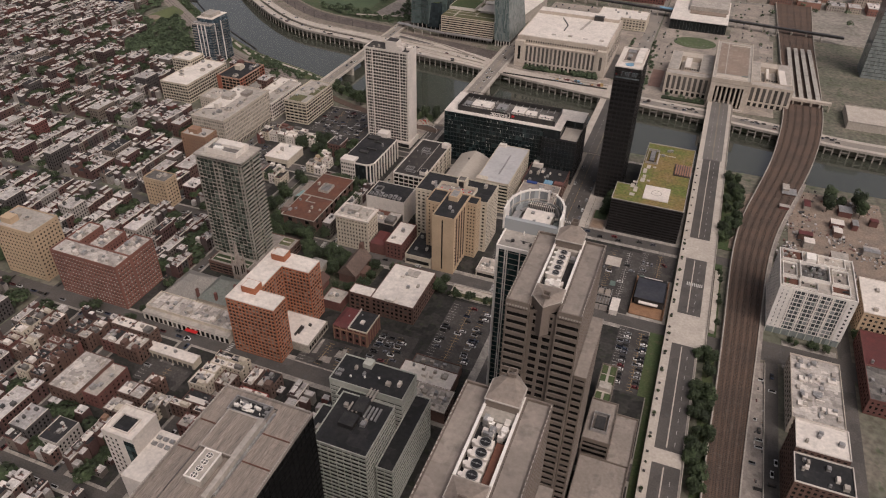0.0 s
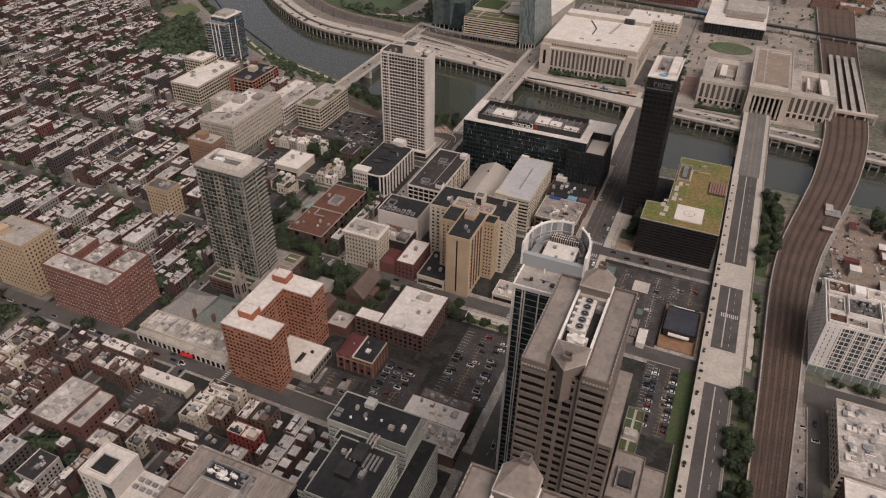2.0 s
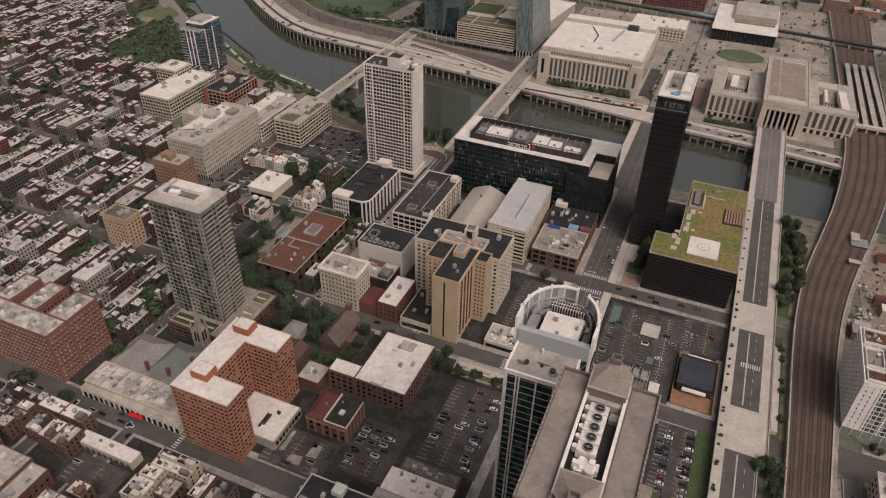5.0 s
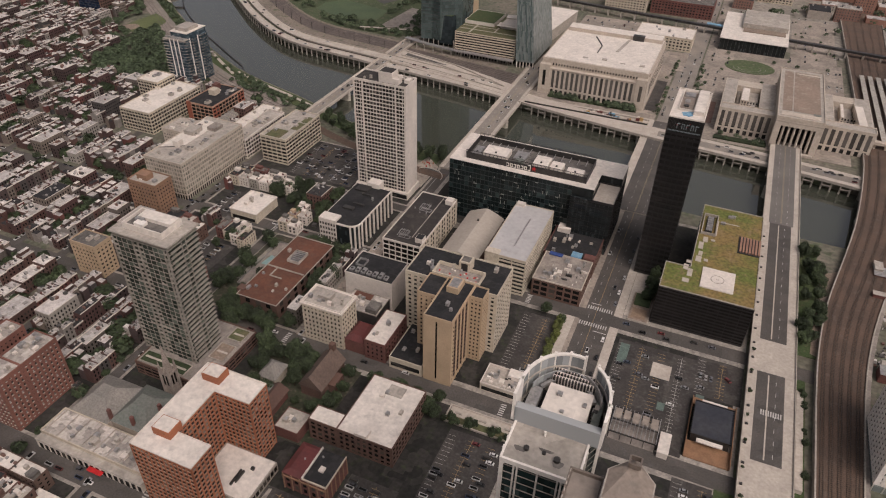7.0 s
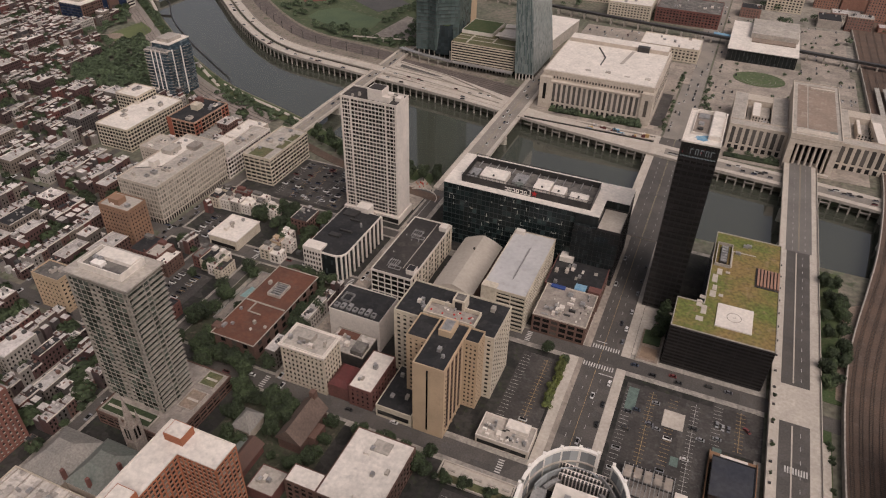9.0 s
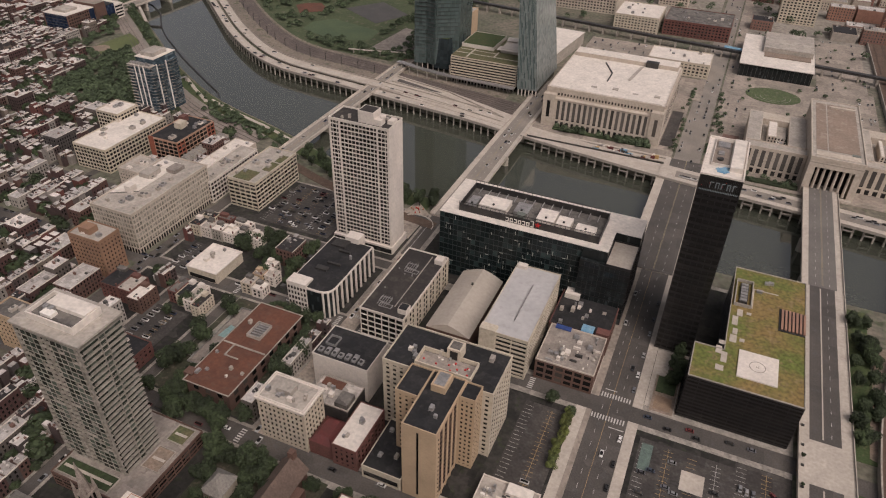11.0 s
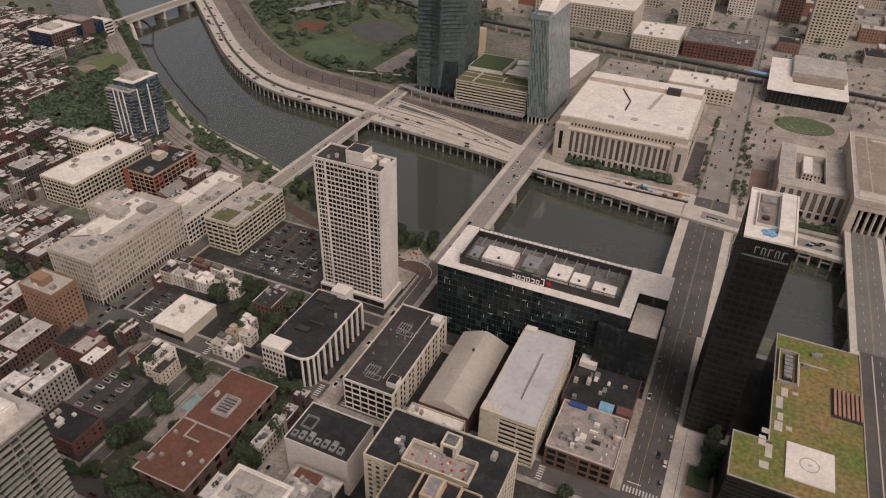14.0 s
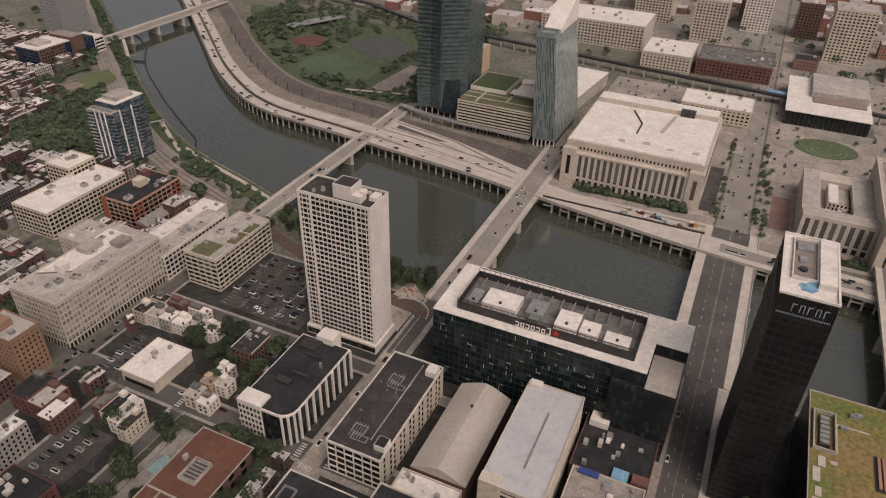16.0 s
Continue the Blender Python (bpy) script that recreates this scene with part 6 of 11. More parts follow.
def foreground_tower():
    x0, x1, y0, y1, h = -60, -23.5, -402, -336.8, 120
    b = bldg("office_tower", x0, x1, y0, y1, "black glass tower with a weathered brown gravel roof", "office tower")
    facade(b, x0, x1, y0, y1, 0.2, h - 0.6, mat("matt_black_cladding", (0.008, 0.008, 0.008), (0.006, 0.006, 0.006), 0.1, 0.6, 1.0, 0.1, spec=0.15), glass("matt_black_glass", (0.005, 0.005, 0.005), (0.01, 0.01, 0.01), (3, 3, 3.9), 0.2, 0.4), bay=3, floor=3.9, pier=0.3, span=0.8, deep=0.25, panes=False, join=True)
    part("roof", Geo().box(x0 + 0.4, x1 - 0.4, y0 + 0.4, y1 - 0.4, h - 0.6, h), streaked_roof, b)
    part("parapet", Geo().ring(x0 - 0.1, x1 + 0.1, y0 - 0.1, y1 + 0.1, h - 0.6, h + 0.9, 0.6), tan_gravel, b)
    part("inner_curb", Geo().ring(x0 + 7.6, x1 - 12.6, y0 + 6, y1 - 3, h, h + 0.4, 0.3), grey_roof, b)
    for y in (-353.6, -366):
        part("roof_joint", Geo().box(x0 + 0.6, x0 + 7.6, y, y + 0.5, h, h + 0.2).box(x1 - 14, x1 - 0.6, y + 2.4, y + 2.9, h, h + 0.2), rust_roof, b)
    for k in range(27):
        y = y0 + 3 + k * 2.3
        part("roof_seam", Geo().box(x0 + 0.7, x0 + 5.9, y, y + 0.12, h, h + 0.1).box(x1 - 5.9, x1 - 0.7, y, y + 0.12, h, h + 0.1), brown_roof, b)
    part("plant_house", Geo().box(-51, -38.7, -364.2, -347.6, h, h + 2.2), streaked_roof, b)
    part("house_rim", Geo().ring(-51.3, -38.4, -364.5, -347.3, h + 2.0, h + 2.5, 0.4), pale_roof, b)
    part("screen_wall", Geo().box(-38.2, -36.4, -381, -347, h, h + 3.0), pale_roof, b)
    well = part("plant_well", Geo().ring(-53, -37.5, -346.6, -340, h, h + 1.4, 0.4), grey_metal, b)
    part("well_floor", Geo().box(-52.6, -37.9, -346.2, -340.4, h, h + 0.1), dark_roof, well)
    rr = random.Random(5)
    for k in range(34):
        x, y = rr.uniform(-52.4, -39), rr.uniform(-346, -341.4)
        part("pipe", Geo().box(x, x + rr.choice([0.25, 1.6, 2.4]), y, y + rr.choice([0.25, 1.0, 0.3]), h + 0.3, h + rr.uniform(0.6, 1.6)), rr.choice([bright_white, grey_metal, bright_white]), well)
    ct = part("cooling_tower", Geo().box(-47.4, -41.4, -377, -365.5, h, h + 3.6), pale_roof, b)
    part("tower_rim", Geo().ring(-47.6, -41.2, -377.2, -365.3, h + 3.4, h + 4.0, 0.35), bright_white, ct)
    for k in range(4):
        y = -367.6 - k * 2.7
        part("fan_ring", Geo().cyl(-44.4, y, h + 3.6, h + 3.9, 1.25, 16), bright_white, ct)
        part("fan", Geo().cyl(-44.4, y, h + 3.9, h + 3.95, 1.05, 16), dark_metal, ct)
        part("fan_blade", Geo().box(-45.4, -43.4, y - 0.12, y + 0.12, h + 3.95, h + 4.0).box(-44.52, -44.28, y - 1.0, y + 1.0, h + 3.95, h + 4.01), bright_white, ct)
    part("walkway", Geo().box(-36.2, -35.4, -378, -342, h, h + 0.9), grey_metal, b)
    rail = Geo()
    for k in range(60):
        y = y0 + 2 + k * (y1 - y0 - 4) / 59
        rail.box(x0 - 0.1, x0 + 0.25, y - 0.3, y + 0.3, h + 0.9, h + 1.15).box(x1 - 0.25, x1 + 0.1, y - 0.3, y + 0.3, h + 0.9, h + 1.15)
    for k in range(34):
        x = x0 + 1 + k * (x1 - x0 - 2) / 33
        rail.box(x - 0.3, x + 0.3, y1 - 0.25, y1 + 0.1, h + 0.9, h + 1.15)
    tagged(part("parapet_blocks", rail, pale_roof, b), kind="stuff")


def curved_tower():
    b = bldg("condominium_tower", 10, 36, -230, -194, "glass condominium tower with a curved white crown", "apartment tower")
    h, hc = 133, 144
    n = 18
    ye = -229
    cx, cy, rx, ry = 22.8, -209, 12.6, 16.0
    arc = [(cx + rx * math.cos(math.pi * k / n), cy + ry * math.sin(math.pi * k / n)) for k in range(n + 1)]
    body = [(11.4, ye), (32.6, ye), (32.6, -215)] + arc + [(11.0, -215)]
    part("core", Geo().prism(body, 0, h - 1), glass("crown_tower_glass", (0.012, 0.022, 0.022), (0.07, 0.11, 0.105), (2.2, 2.2, 3.1), 0.25, 0.06), b)
    for k in range(41):
        part("floor_edge", Geo().prism([((x - cx) * 1.012 + cx, (y - cy) * 1.012 + cy) for x, y in body], 6 + k * 3.1, 6.16 + k * 3.1), concrete, b)
    for k, x in enumerate((11.6, 15.2, 16.2, 22.0, 27.8, 28.8, 32.4)):
        w = 0.55 if k in (0, 6) else 0.22
        part("mullion", Geo().box(x - w, x + w, ye - 0.75, ye + 0.3, 0, h), bright_white, b)
    for k in range(5):
        y = ye + 3.2 + k * 3.6
        part("side_fin", Geo().box(10.5, 11.2, y, y + 0.9, 0, h), bright_white, b)
        part("side_fin", Geo().box(32.9 if y < -215 else 35.2, 33.5 if y < -215 else 35.9, y, y + 0.9, 0, h), bright_white, b)
    part("roof", Geo().prism([((x - cx) * 1.03 + cx, (y - cy) * 1.02 + cy) for x, y in body], h - 1, h), pale_roof, b)
    for x, y, w, d in ((15.5, -224.5, 2.4, 1.6), (22.4, -222.4, 2.6, 0.9), (26.5, -225.6, 1.9, 2.2)):
        part("tar_stain", Geo().prism([(x + w * math.cos(a) * (0.8 + 0.2 * math.sin(3 * a)), y + d * math.sin(a) * (0.75 + 0.25 * math.cos(2 * a))) for a in [k * math.pi / 8 for k in range(16)]], h, h + 0.03), grey_roof, b)
    part("roof_edge", Geo().box(11.0, 33.1, ye - 0.9, ye - 0.2, h - 1.3, h + 0.5).box(10.9, 11.5, ye - 0.2, -215, h - 1.3, h + 0.5).box(32.6, 33.2, ye - 0.2, -215, h - 1.3, h + 0.5), bright_white, b)
    part("roof_vent", Geo().cyl(17, -224, h, h + 1.0, 0.8, 10).cyl(26, -224.5, h, h + 1.0, 1.0, 10).cyl(22, -223.5, h, h + 0.7, 0.6, 10), dark_metal, b)
    part("roof_vent", Geo().cyl(20.5, -217.5, h, h + 2.0, 0.35, 8), bright_white, b)
    part("cross_wall", Geo().box(10.4, 35.4, -215.6, -213.2, h, h + 6.0), crown_pane, b)
    part("plant_house", Geo().box(17.0, 30.4, -213.1, -200.4, h, h + 4.2), white_roof, b)
    part("roof_hatch", Geo().box(20, 21.6, -205, -203.4, h + 4.2, h + 5).box(22.5, 23.6, -211, -210, h + 4.2, h + 4.8).box(28.2, 29.2, -206.5, -205, h + 4.2, h + 4.9), grey_metal, b)
    shell_pts = [((x - cx) * 1.06 + cx, (y - cy) * 1.04 + cy) for x, y in arc]
    for i in range(n):
        if i in (6, 7):
            continue
        part("crown_panel", Geo().shell([shell_pts[i], shell_pts[i + 1]], hc - 0.7, hc, 0.9), bright_white, b)
        part("crown_glass", Geo().shell([shell_pts[i], shell_pts[i + 1]], h - 1, hc - 0.7, 0.3), crown_pane, b)
        part("crown_rail", Geo().shell([shell_pts[i], shell_pts[i + 1]], h + 5.4, h + 5.8, 0.7), pale_roof, b)
    inner = [((x - cx) * 0.9 + cx, (y - cy) * 0.9 + cy) for x, y in arc]
    for k in range(2, 16):
        part("inner_screen", Geo().shell(inner[k:k + 2], h, h + (6.5 if k < 7 else 5.5), 0.4), grey_metal if k < 7 else crown_pane, b)
    duct = [((x - cx) * 0.8 + cx, (y - cy) * 0.82 + cy) for x, y in arc[3:16]]
    for a, c in zip(duct, duct[1:]):
        part("duct_section", Geo().shell([a, c], h + 2.6, h + 3.8, 1.1), grey_metal, b)
    for i in range(0, n + 1, 2):
        x, y = shell_pts[i]
        part("crown_post", Geo().box(x - 0.4, x + 0.4, y - 0.4, y + 0.4, h, hc + 0.25), bright_white, b)
    part("crown_wing", Geo().box(9.4, 10.3, -215.4, -208, h, hc), bright_white, b)
    part("crown_wing", Geo().box(35.4, 36.3, -215.4, -208, h, hc), bright_white, b)
    for r in range(3):
        row = part("cooling_row", Geo().box(17, 30.5, -198.8 + r * 1.7, -197.9 + r * 1.7, h, h + 5.4), white_roof, b)
        for k in range(14):
            part("louvre", Geo().box(17.2 + k * 0.95, 17.8 + k * 0.95, -198.95 + r * 1.7, -198.2 + r * 1.7, h + 0.6, h + 5.45), dark_metal, row)
    part("plant_floor", Geo().prism([((x - cx) * 0.97 + cx, (y - cy) * 0.97 + cy) for x, y in arc], h, h + 0.2), dark_roof, b)
    rr = random.Random(19)
    for k in range(34):
        a = rr.uniform(0.15, 3.0)
        q = rr.uniform(0.72, 0.9)
        x, y = cx + rx * q * math.cos(a), cy + ry * q * math.sin(a)
        if 16.4 < x < 31.4 and y < -194:
            continue
        part("roof_unit", Geo().box(x - rr.uniform(0.4, 0.9), x + rr.uniform(0.4, 0.9), y - 1.0, y + rr.uniform(0.5, 1.2), h + 0.2, h + rr.uniform(1.2, 3.6)), rr.choice([grey_metal, dark_metal, dark_metal, pale_roof]), b)
    part("roof_tank", Geo().box(31.6, 33.8, -211, -201, h, h + 3), copper_green, b)
    part("roof_tank", Geo().box(12, 15.4, -211, -203, h, h + 3.4), grey_metal, b)


def square_tower(y0, y1, label, near_fans=False):
    x0, x1, h = 31.5, 59.5, 152
    b = bldg("office_tower", x0, x1, y0, y1, label, "office tower", "twin granite towers")
    mx = (x0 + x1) / 2
    kw = dict(floor=3.75, pier=0.4, span=1.75, deep=0.6, panes=False, proud="band")
    gl = glass_dark
    facade(b, x0, mx - 5, y0, y1, 0.2, h, granite, gl, bay=99, **kw)
    facade(b, mx + 5, x1, y0, y1, 0.2, h, granite, gl, bay=99, **kw)
    facade(b, mx - 4.95, mx + 4.95, y0 + 0.9, y1 - 0.9, 0.2, h - 2, granite, gl, bay=3.7, floor=3.75, pier=1.35, span=1.5, deep=0.4, panes=False, join=True)
    for xa, xb in ((x0, mx - 5.6), (mx + 5.6, x1)):
        part("roof", Geo().box(xa + 0.6, xb - 0.6, y0 + 0.6, y1 - 0.6, h - 0.3, h + 0.1), brown_roof, b)
        part("parapet", Geo().ring(xa - 0.1, xb + 0.1, y0 - 0.1, y1 + 0.1, h - 2.2, h + 1.0, 0.6), granite, b)
        for k in range(8):
            part("cornice_block", Geo().box(xa + 0.3 + k * (xb - xa) / 8, xa + 1.0 + k * (xb - xa) / 8, y0 - 0.25, y0 - 0.08, h - 1.6, h - 0.9), pale_roof, b)
    part("plant_floor", Geo().box(mx - 5.4, mx + 5.4, y0 + 4, y1 - 4, h - 2, h - 1.4), dark_roof, b)
    part("plant_platform", Geo().box(mx + 2.2, mx + 4.8, *((y0 + 11.2, y0 + 27.5) if near_fans else (y1 - 14, y1 - 11.4)), h - 1.4, h + 0.2), rust_roof if near_fans else grey_metal, b)
    for x in (mx - 5.6, mx + 5.0):
        part("plant_wall", Geo().box(x, x + 0.6, y0 + 4, y1 - 1, h - 2, h + 1.6), concrete, b)
        part("wall_cap", Geo().box(x - 0.15, x + 0.75, y0 + 4, y1 - 1, h + 1.6, h + 1.85), bright_white, b)
    part("plant_deck", Geo().box(mx - 4.9, mx + 4.9, y0 + 11, y0 + (11.2 if near_fans else 12.5), h - 1.4, h + 0.6), pale_roof, b)
    part("plant_deck", Geo().box(mx - 4.9, mx + 4.9, y1 - (12.5 if near_fans else 9.6), y1 - 8, h - 1.4, h + 0.9), concrete, b)
    for back, side, tip, top in ((y0 + 11, y0 + 4, y0 - 1.5, h + 2.0), (y1 - 8, y1 + 0.4, y1 + 6, h + 4.0)):
        plan = [(mx - 5.3, side), (mx, tip), (mx + 5.3, side), (mx + 5.3, back), (mx - 5.3, back)]
        plan = plan if tip < side else plan[::-1]
        yc = (side * 2 + tip) / 3
        pier = part("pavilion", Geo().prism(plan, h - 12, top), granite, b)
        part("eave", Geo().prism([((x - mx) * 1.06 + mx, (y - yc) * 1.04 + yc) for x, y in plan], top, top + 0.4), pale_roof, pier)
        part("hipped_roof", Geo().prism(plan, top + 0.4, top + 2.2, [((x - mx) * 0.24 + mx, (y - yc) * 0.2 + yc) for x, y in plan]), worn_copper, pier)
        for s in (-1, 1):
            part("lantern_wall", Geo().box(mx + s * 1.3 - 0.2, mx + s * 1.3 + 0.2, yc - 1.3, yc + 1.3, top + 2.6, top + 4.0).box(mx - 1.1, mx + 1.1, yc + s * 1.3 - 0.2, yc + s * 1.3 + 0.2, top + 2.6, top + 4.0), granite, pier)
    for k in range(4 if near_fans else 5):
        y = y0 + 13.2 + k * 4.0 if near_fans else y1 - 12.5 - k * 3.5
        u = part("cooling_tower", Geo().box(mx - 3.4, mx + 1.8, y - 1.6, y + 1.6, h - 1.4, h + 1.6), white_roof, b)
        part("intake", Geo().cyl(mx - 3.9, y, h - 0.9, h + 1.1, 0.8, 10), bright_white, u)
        part("fan_ring", Geo().cyl(mx - 0.6, y, h + 1.6, h + 2.1, 1.75 if near_fans else 1.45, 18), grey_metal, u)
        part("fan", Geo().cyl(mx - 0.6, y, h + 2.1, h + 2.16, 1.55 if near_fans else 1.2, 18), black_metal, u)
        part("fan_hub", Geo().cyl(mx - 0.6, y, h + 2.16, h + 2.3, 0.3, 8).box(mx - 1.9, mx + 0.7, y - 0.07, y + 0.07, h + 2.16, h + 2.22), grey_metal, u)
    rr = random.Random(int(-y0))
    for k in range(22):
        x, y = mx + rr.uniform(-4.2, 2.6), rr.uniform(y1 - 19, y1 - 13) if near_fans else rr.uniform(y0 + 13, y0 + 17.5)
        part("roof_unit", Geo().box(x, x + rr.uniform(0.8, 2), y, y + rr.uniform(0.8, 2.6), h - 1.4, h + rr.uniform(0, 1.8)), rr.choice([grey_metal, white_roof, bright_white]), b)
    for xa, xb in ((x0, mx - 5.6), (mx + 5.6, x1)):
        rail = Geo()
        for k in range(24):
            y = y0 + 1 + k * (y1 - y0 - 2) / 23
            xe = xa + 0.1 if xa == x0 else xb - 0.35
            rail.box(xe, xe + 0.25, y - 0.7, y + 0.2, h + 1.0, h + 1.35)
        part("parapet_rail", rail, pale_roof, b)
    facade(b, x1 + 0.1, x1 + 5, y0 + 6, y1 - 4, 0.2, 118, granite, gl, bay=99, join=True, **kw)
    part("terrace", Geo().box(x1 + 0.1, x1 + 5, y0 + 6, y1 - 4, 118, 118.3), brown_roof, b)
    return b


def plaza_low():
    b = bldg("plaza_building", 58, 92, -330, -166, "low granite plaza wings with roof terraces", "building")
    for x0, x1, y0, y1, h, m in ((65, 79, -240, -212, 36, brown_roof), (79, 91, -240, -200, 16, brown_roof), (64.8, 74, -208, -170, 22, pale_pave), (66, 90, -330, -245, 30, brown_roof)):
        facade(b, x0, x1, y0, y1, 0.2, h, granite, glass_dark, bay=99, floor=3.6, pier=0.9, span=1.5, panes=False, join=True)
        part("roof", Geo().box(x0 + 0.4, x1 - 0.4, y0 + 0.4, y1 - 0.4, h, h + 0.2), m, b)
        part("parapet", Geo().ring(x0 - 0.03, x1 + 0.03, y0 - 0.03, y1 + 0.03, h, h + 1.2, 0.4), granite, b)
    for ya, yb in ((-207, -193), (-185, -171)):
        for xa, xb in ((65.4, 68.6), (70, 73.4)):
            part("planting_bed", Geo().box(xa, xb, ya, (ya + yb) / 2 - 0.6, 22.2, 22.7).box(xa, xb, (ya + yb) / 2 + 0.6, yb, 22.2, 22.7), grass, b)
    part("garden_hut", Geo().box(66, 72.5, -191.5, -186.5, 22.2, 25), pale_roof, b)
    part("plant_screen", Geo().ring(68, 76, -234, -222, 36.2, 38.4, 0.3), grey_metal, b)
    part("plant_box", Geo().box(69.5, 74.5, -232, -224, 36.2, 37.8), dark_metal, b)


def right_white():
    x0, x1, y0, y1, h = 158.5, 204, -75, -30, 38
    b = bldg("apartment_block", x0, x1, y0, y1, "white panelled apartment block with roof terraces", "apartment block")
    flat = glass("flat_pane", (0.05, 0.055, 0.055), (0.26, 0.265, 0.25), share=0.35)
    facade(b, x0 + 8, x1 - 5, y0, y1, 5.2, h, bright_white, glass_sky, bay=2.5, floor=3.25, pier=0.3, span=0.55, deep=0.3, faces="EWN", pane=flat, limit=40)
    facade(b, x0, x0 + 7.98, y0 - 0.2, y1, 5.2, h, bright_white, glass_sky, bay=3.6, floor=3.25, pier=2.3, span=1.7, deep=0.2, faces="ESW", pane=pane_dark, limit=24)
    facade(b, x1 - 4.98, x1, y0 - 0.2, y1, 5.2, h, bright_white, glass_sky, bay=3.6, floor=3.25, pier=1.8, span=1.7, deep=0.2, faces="EN", pane=pane_dark, limit=12)
    for k in range(5):
        x = x0 + 9 + k * (x1 - x0 - 15) / 4
        part("pilaster", Geo().box(x - 0.5, x + 0.5, y0 - 0.3, y0 + 0.05, 5.2, h), bright_white, b)
    part("shop_floor", Geo().box(x0 + 0.3, x1 - 0.3, y0 + 0.3, y1 - 0.3, 0, 5.2), glass_sky, b)
    for k in range(10):
        x = x0 + 0.3 + k * (x1 - x0 - 1.2) / 9
        part("shop_pier", Geo().box(x, x + 0.6, y0, y0 + 0.4, 0, 5.2), pale_green, b)
    roof(b, x0, x1, y0, y1, h, pale_roof, bright_white, 1.3, 0.5, units=10, seed=121)
    part("plant_pit", Geo().box(x0 + 13, x0 + 29, y0 + 14, y0 + 30, h, h + 0.4), grey_roof, b)
    part("pit_wall", Geo().ring(x0 + 12, x0 + 30, y0 + 13, y0 + 31, h, h + 2.6, 0.5), bright_white, b)
    rr = random.Random(66)
    for k in range(22):
        x, y = x0 + rr.uniform(14, 27), y0 + rr.uniform(15, 28)
        part("plant_unit", Geo().box(x, x + rr.uniform(1, 2.6), y, y + rr.uniform(1, 2.2), h + 0.4, h + rr.uniform(1.2, 2.8)), rr.choice([grey_metal, dark_metal, slate, copper_green]), b)
    for xa, xb, ya, yb, m in ((2, 11, 3, 11, rust_roof), (12, 22, 3, 10, tan_gravel), (31, 41, 4, 12, rust_roof), (32, 41, 15, 30, tan_gravel), (2, 10, 14, 28, tan_gravel), (2, 14, 33, 44, rust_roof), (24, 40, 34, 44, pale_pave)):
        part("terrace", Geo().box(x0 + xa, x0 + xb, y0 + ya, y0 + yb, h, h + 0.35), m, b)
        part("terrace_wall", Geo().ring(x0 + xa - 0.3, x0 + xb + 0.3, y0 + ya - 0.3, y0 + yb + 0.3, h, h + 1.7, 0.3), bright_white, b)
        for k in range(3):
            x, y = x0 + rr.uniform(xa + 0.5, xb - 2), y0 + rr.uniform(ya + 0.5, yb - 2)
            part("planter_box", Geo().box(x, x + rr.uniform(0.6, 1.6), y, y + rr.uniform(0.6, 1.6), h + 0.35, h + 1.1), rr.choice([rust_brick, bright_white, grass, dark_metal]), b)
    part("stair_head", Geo().box(x0 + 16, x0 + 22, y0 + 33, y0 + 41, h, h + 4), bright_white, b)
    c = bldg("loft_building", 171, 199, -162, -108, "low building with a cluttered pale roof", "building")
    facade(c, 171, 199, -162, -108, 0.2, 13, limestone, pane_dark, bay=4, floor=4, pier=1.6, span=1.6, faces="ES")
    roof(c, 171, 199, -162, -108, 13, patchy_roof, limestone, 0.9, 0.4, units=22, seed=122)
    for k in range(14):
        x, y = rr.uniform(173, 193), rr.uniform(-158, -114)
        part("duct", Geo().box(x, x + rr.choice([0.7, 5]), y, y + rr.choice([4, 0.7]), 13.4, 14.2), rr.choice([grey_metal, white_roof]), c)
    d = bldg("loft_building", 168, 196, -217, -178, "old brick loft building with white and black roofs", "building")
    facade(d, 168, 196, -217, -198, 0.2, 24, rust_brick, pane_dark, bay=3, floor=3.6, pier=1.4, span=1.5, faces="ES", limit=36)
    roof(d, 168, 196, -217, -198, 24, dark_roof, white_conc, 0.8, 0.5, units=9, seed=123)
    facade(d, 168, 194, -197.9, -178, 0.2, 28, rust_brick, pane_dark, bay=3, floor=3.6, pier=1.4, span=1.5, faces="ES", limit=24)
    roof(d, 168, 194, -197.9, -178, 28, white_roof, white_conc, 0.8, 0.5, units=4, seed=124)
    e3 = bldg("brick_building", 214, 245, -60, -20, "tan brick low building with a white roof", "building")
    facade(e3, 214, 245, -60, -20, 0.2, 22, beige, pane_dark, bay=3.2, floor=3.5, pier=1.6, span=1.7, faces="ES", limit=24)
    roof(e3, 214, 245, -60, -20, 22, white_roof, white_conc, 0.7, 0.4, units=5, seed=125)
    f = bldg("brick_building", 214, 240, -130, -66, "red brick low building with a dark red roof", "building")
    facade(f, 214, 240, -130, -66, 0.2, 12, red_brick, pane_dark, bay=3.2, floor=3.6, pier=1.7, span=1.7, faces="ES", limit=24)
    roof(f, 214, 240, -130, -100, 12, grey_roof, red_brick, 0.7, 0.4, units=6, seed=126)
    roof(f, 214, 240, -99.9, -66, 12, red_roof, red_brick, 0.7, 0.4, units=3, seed=127)


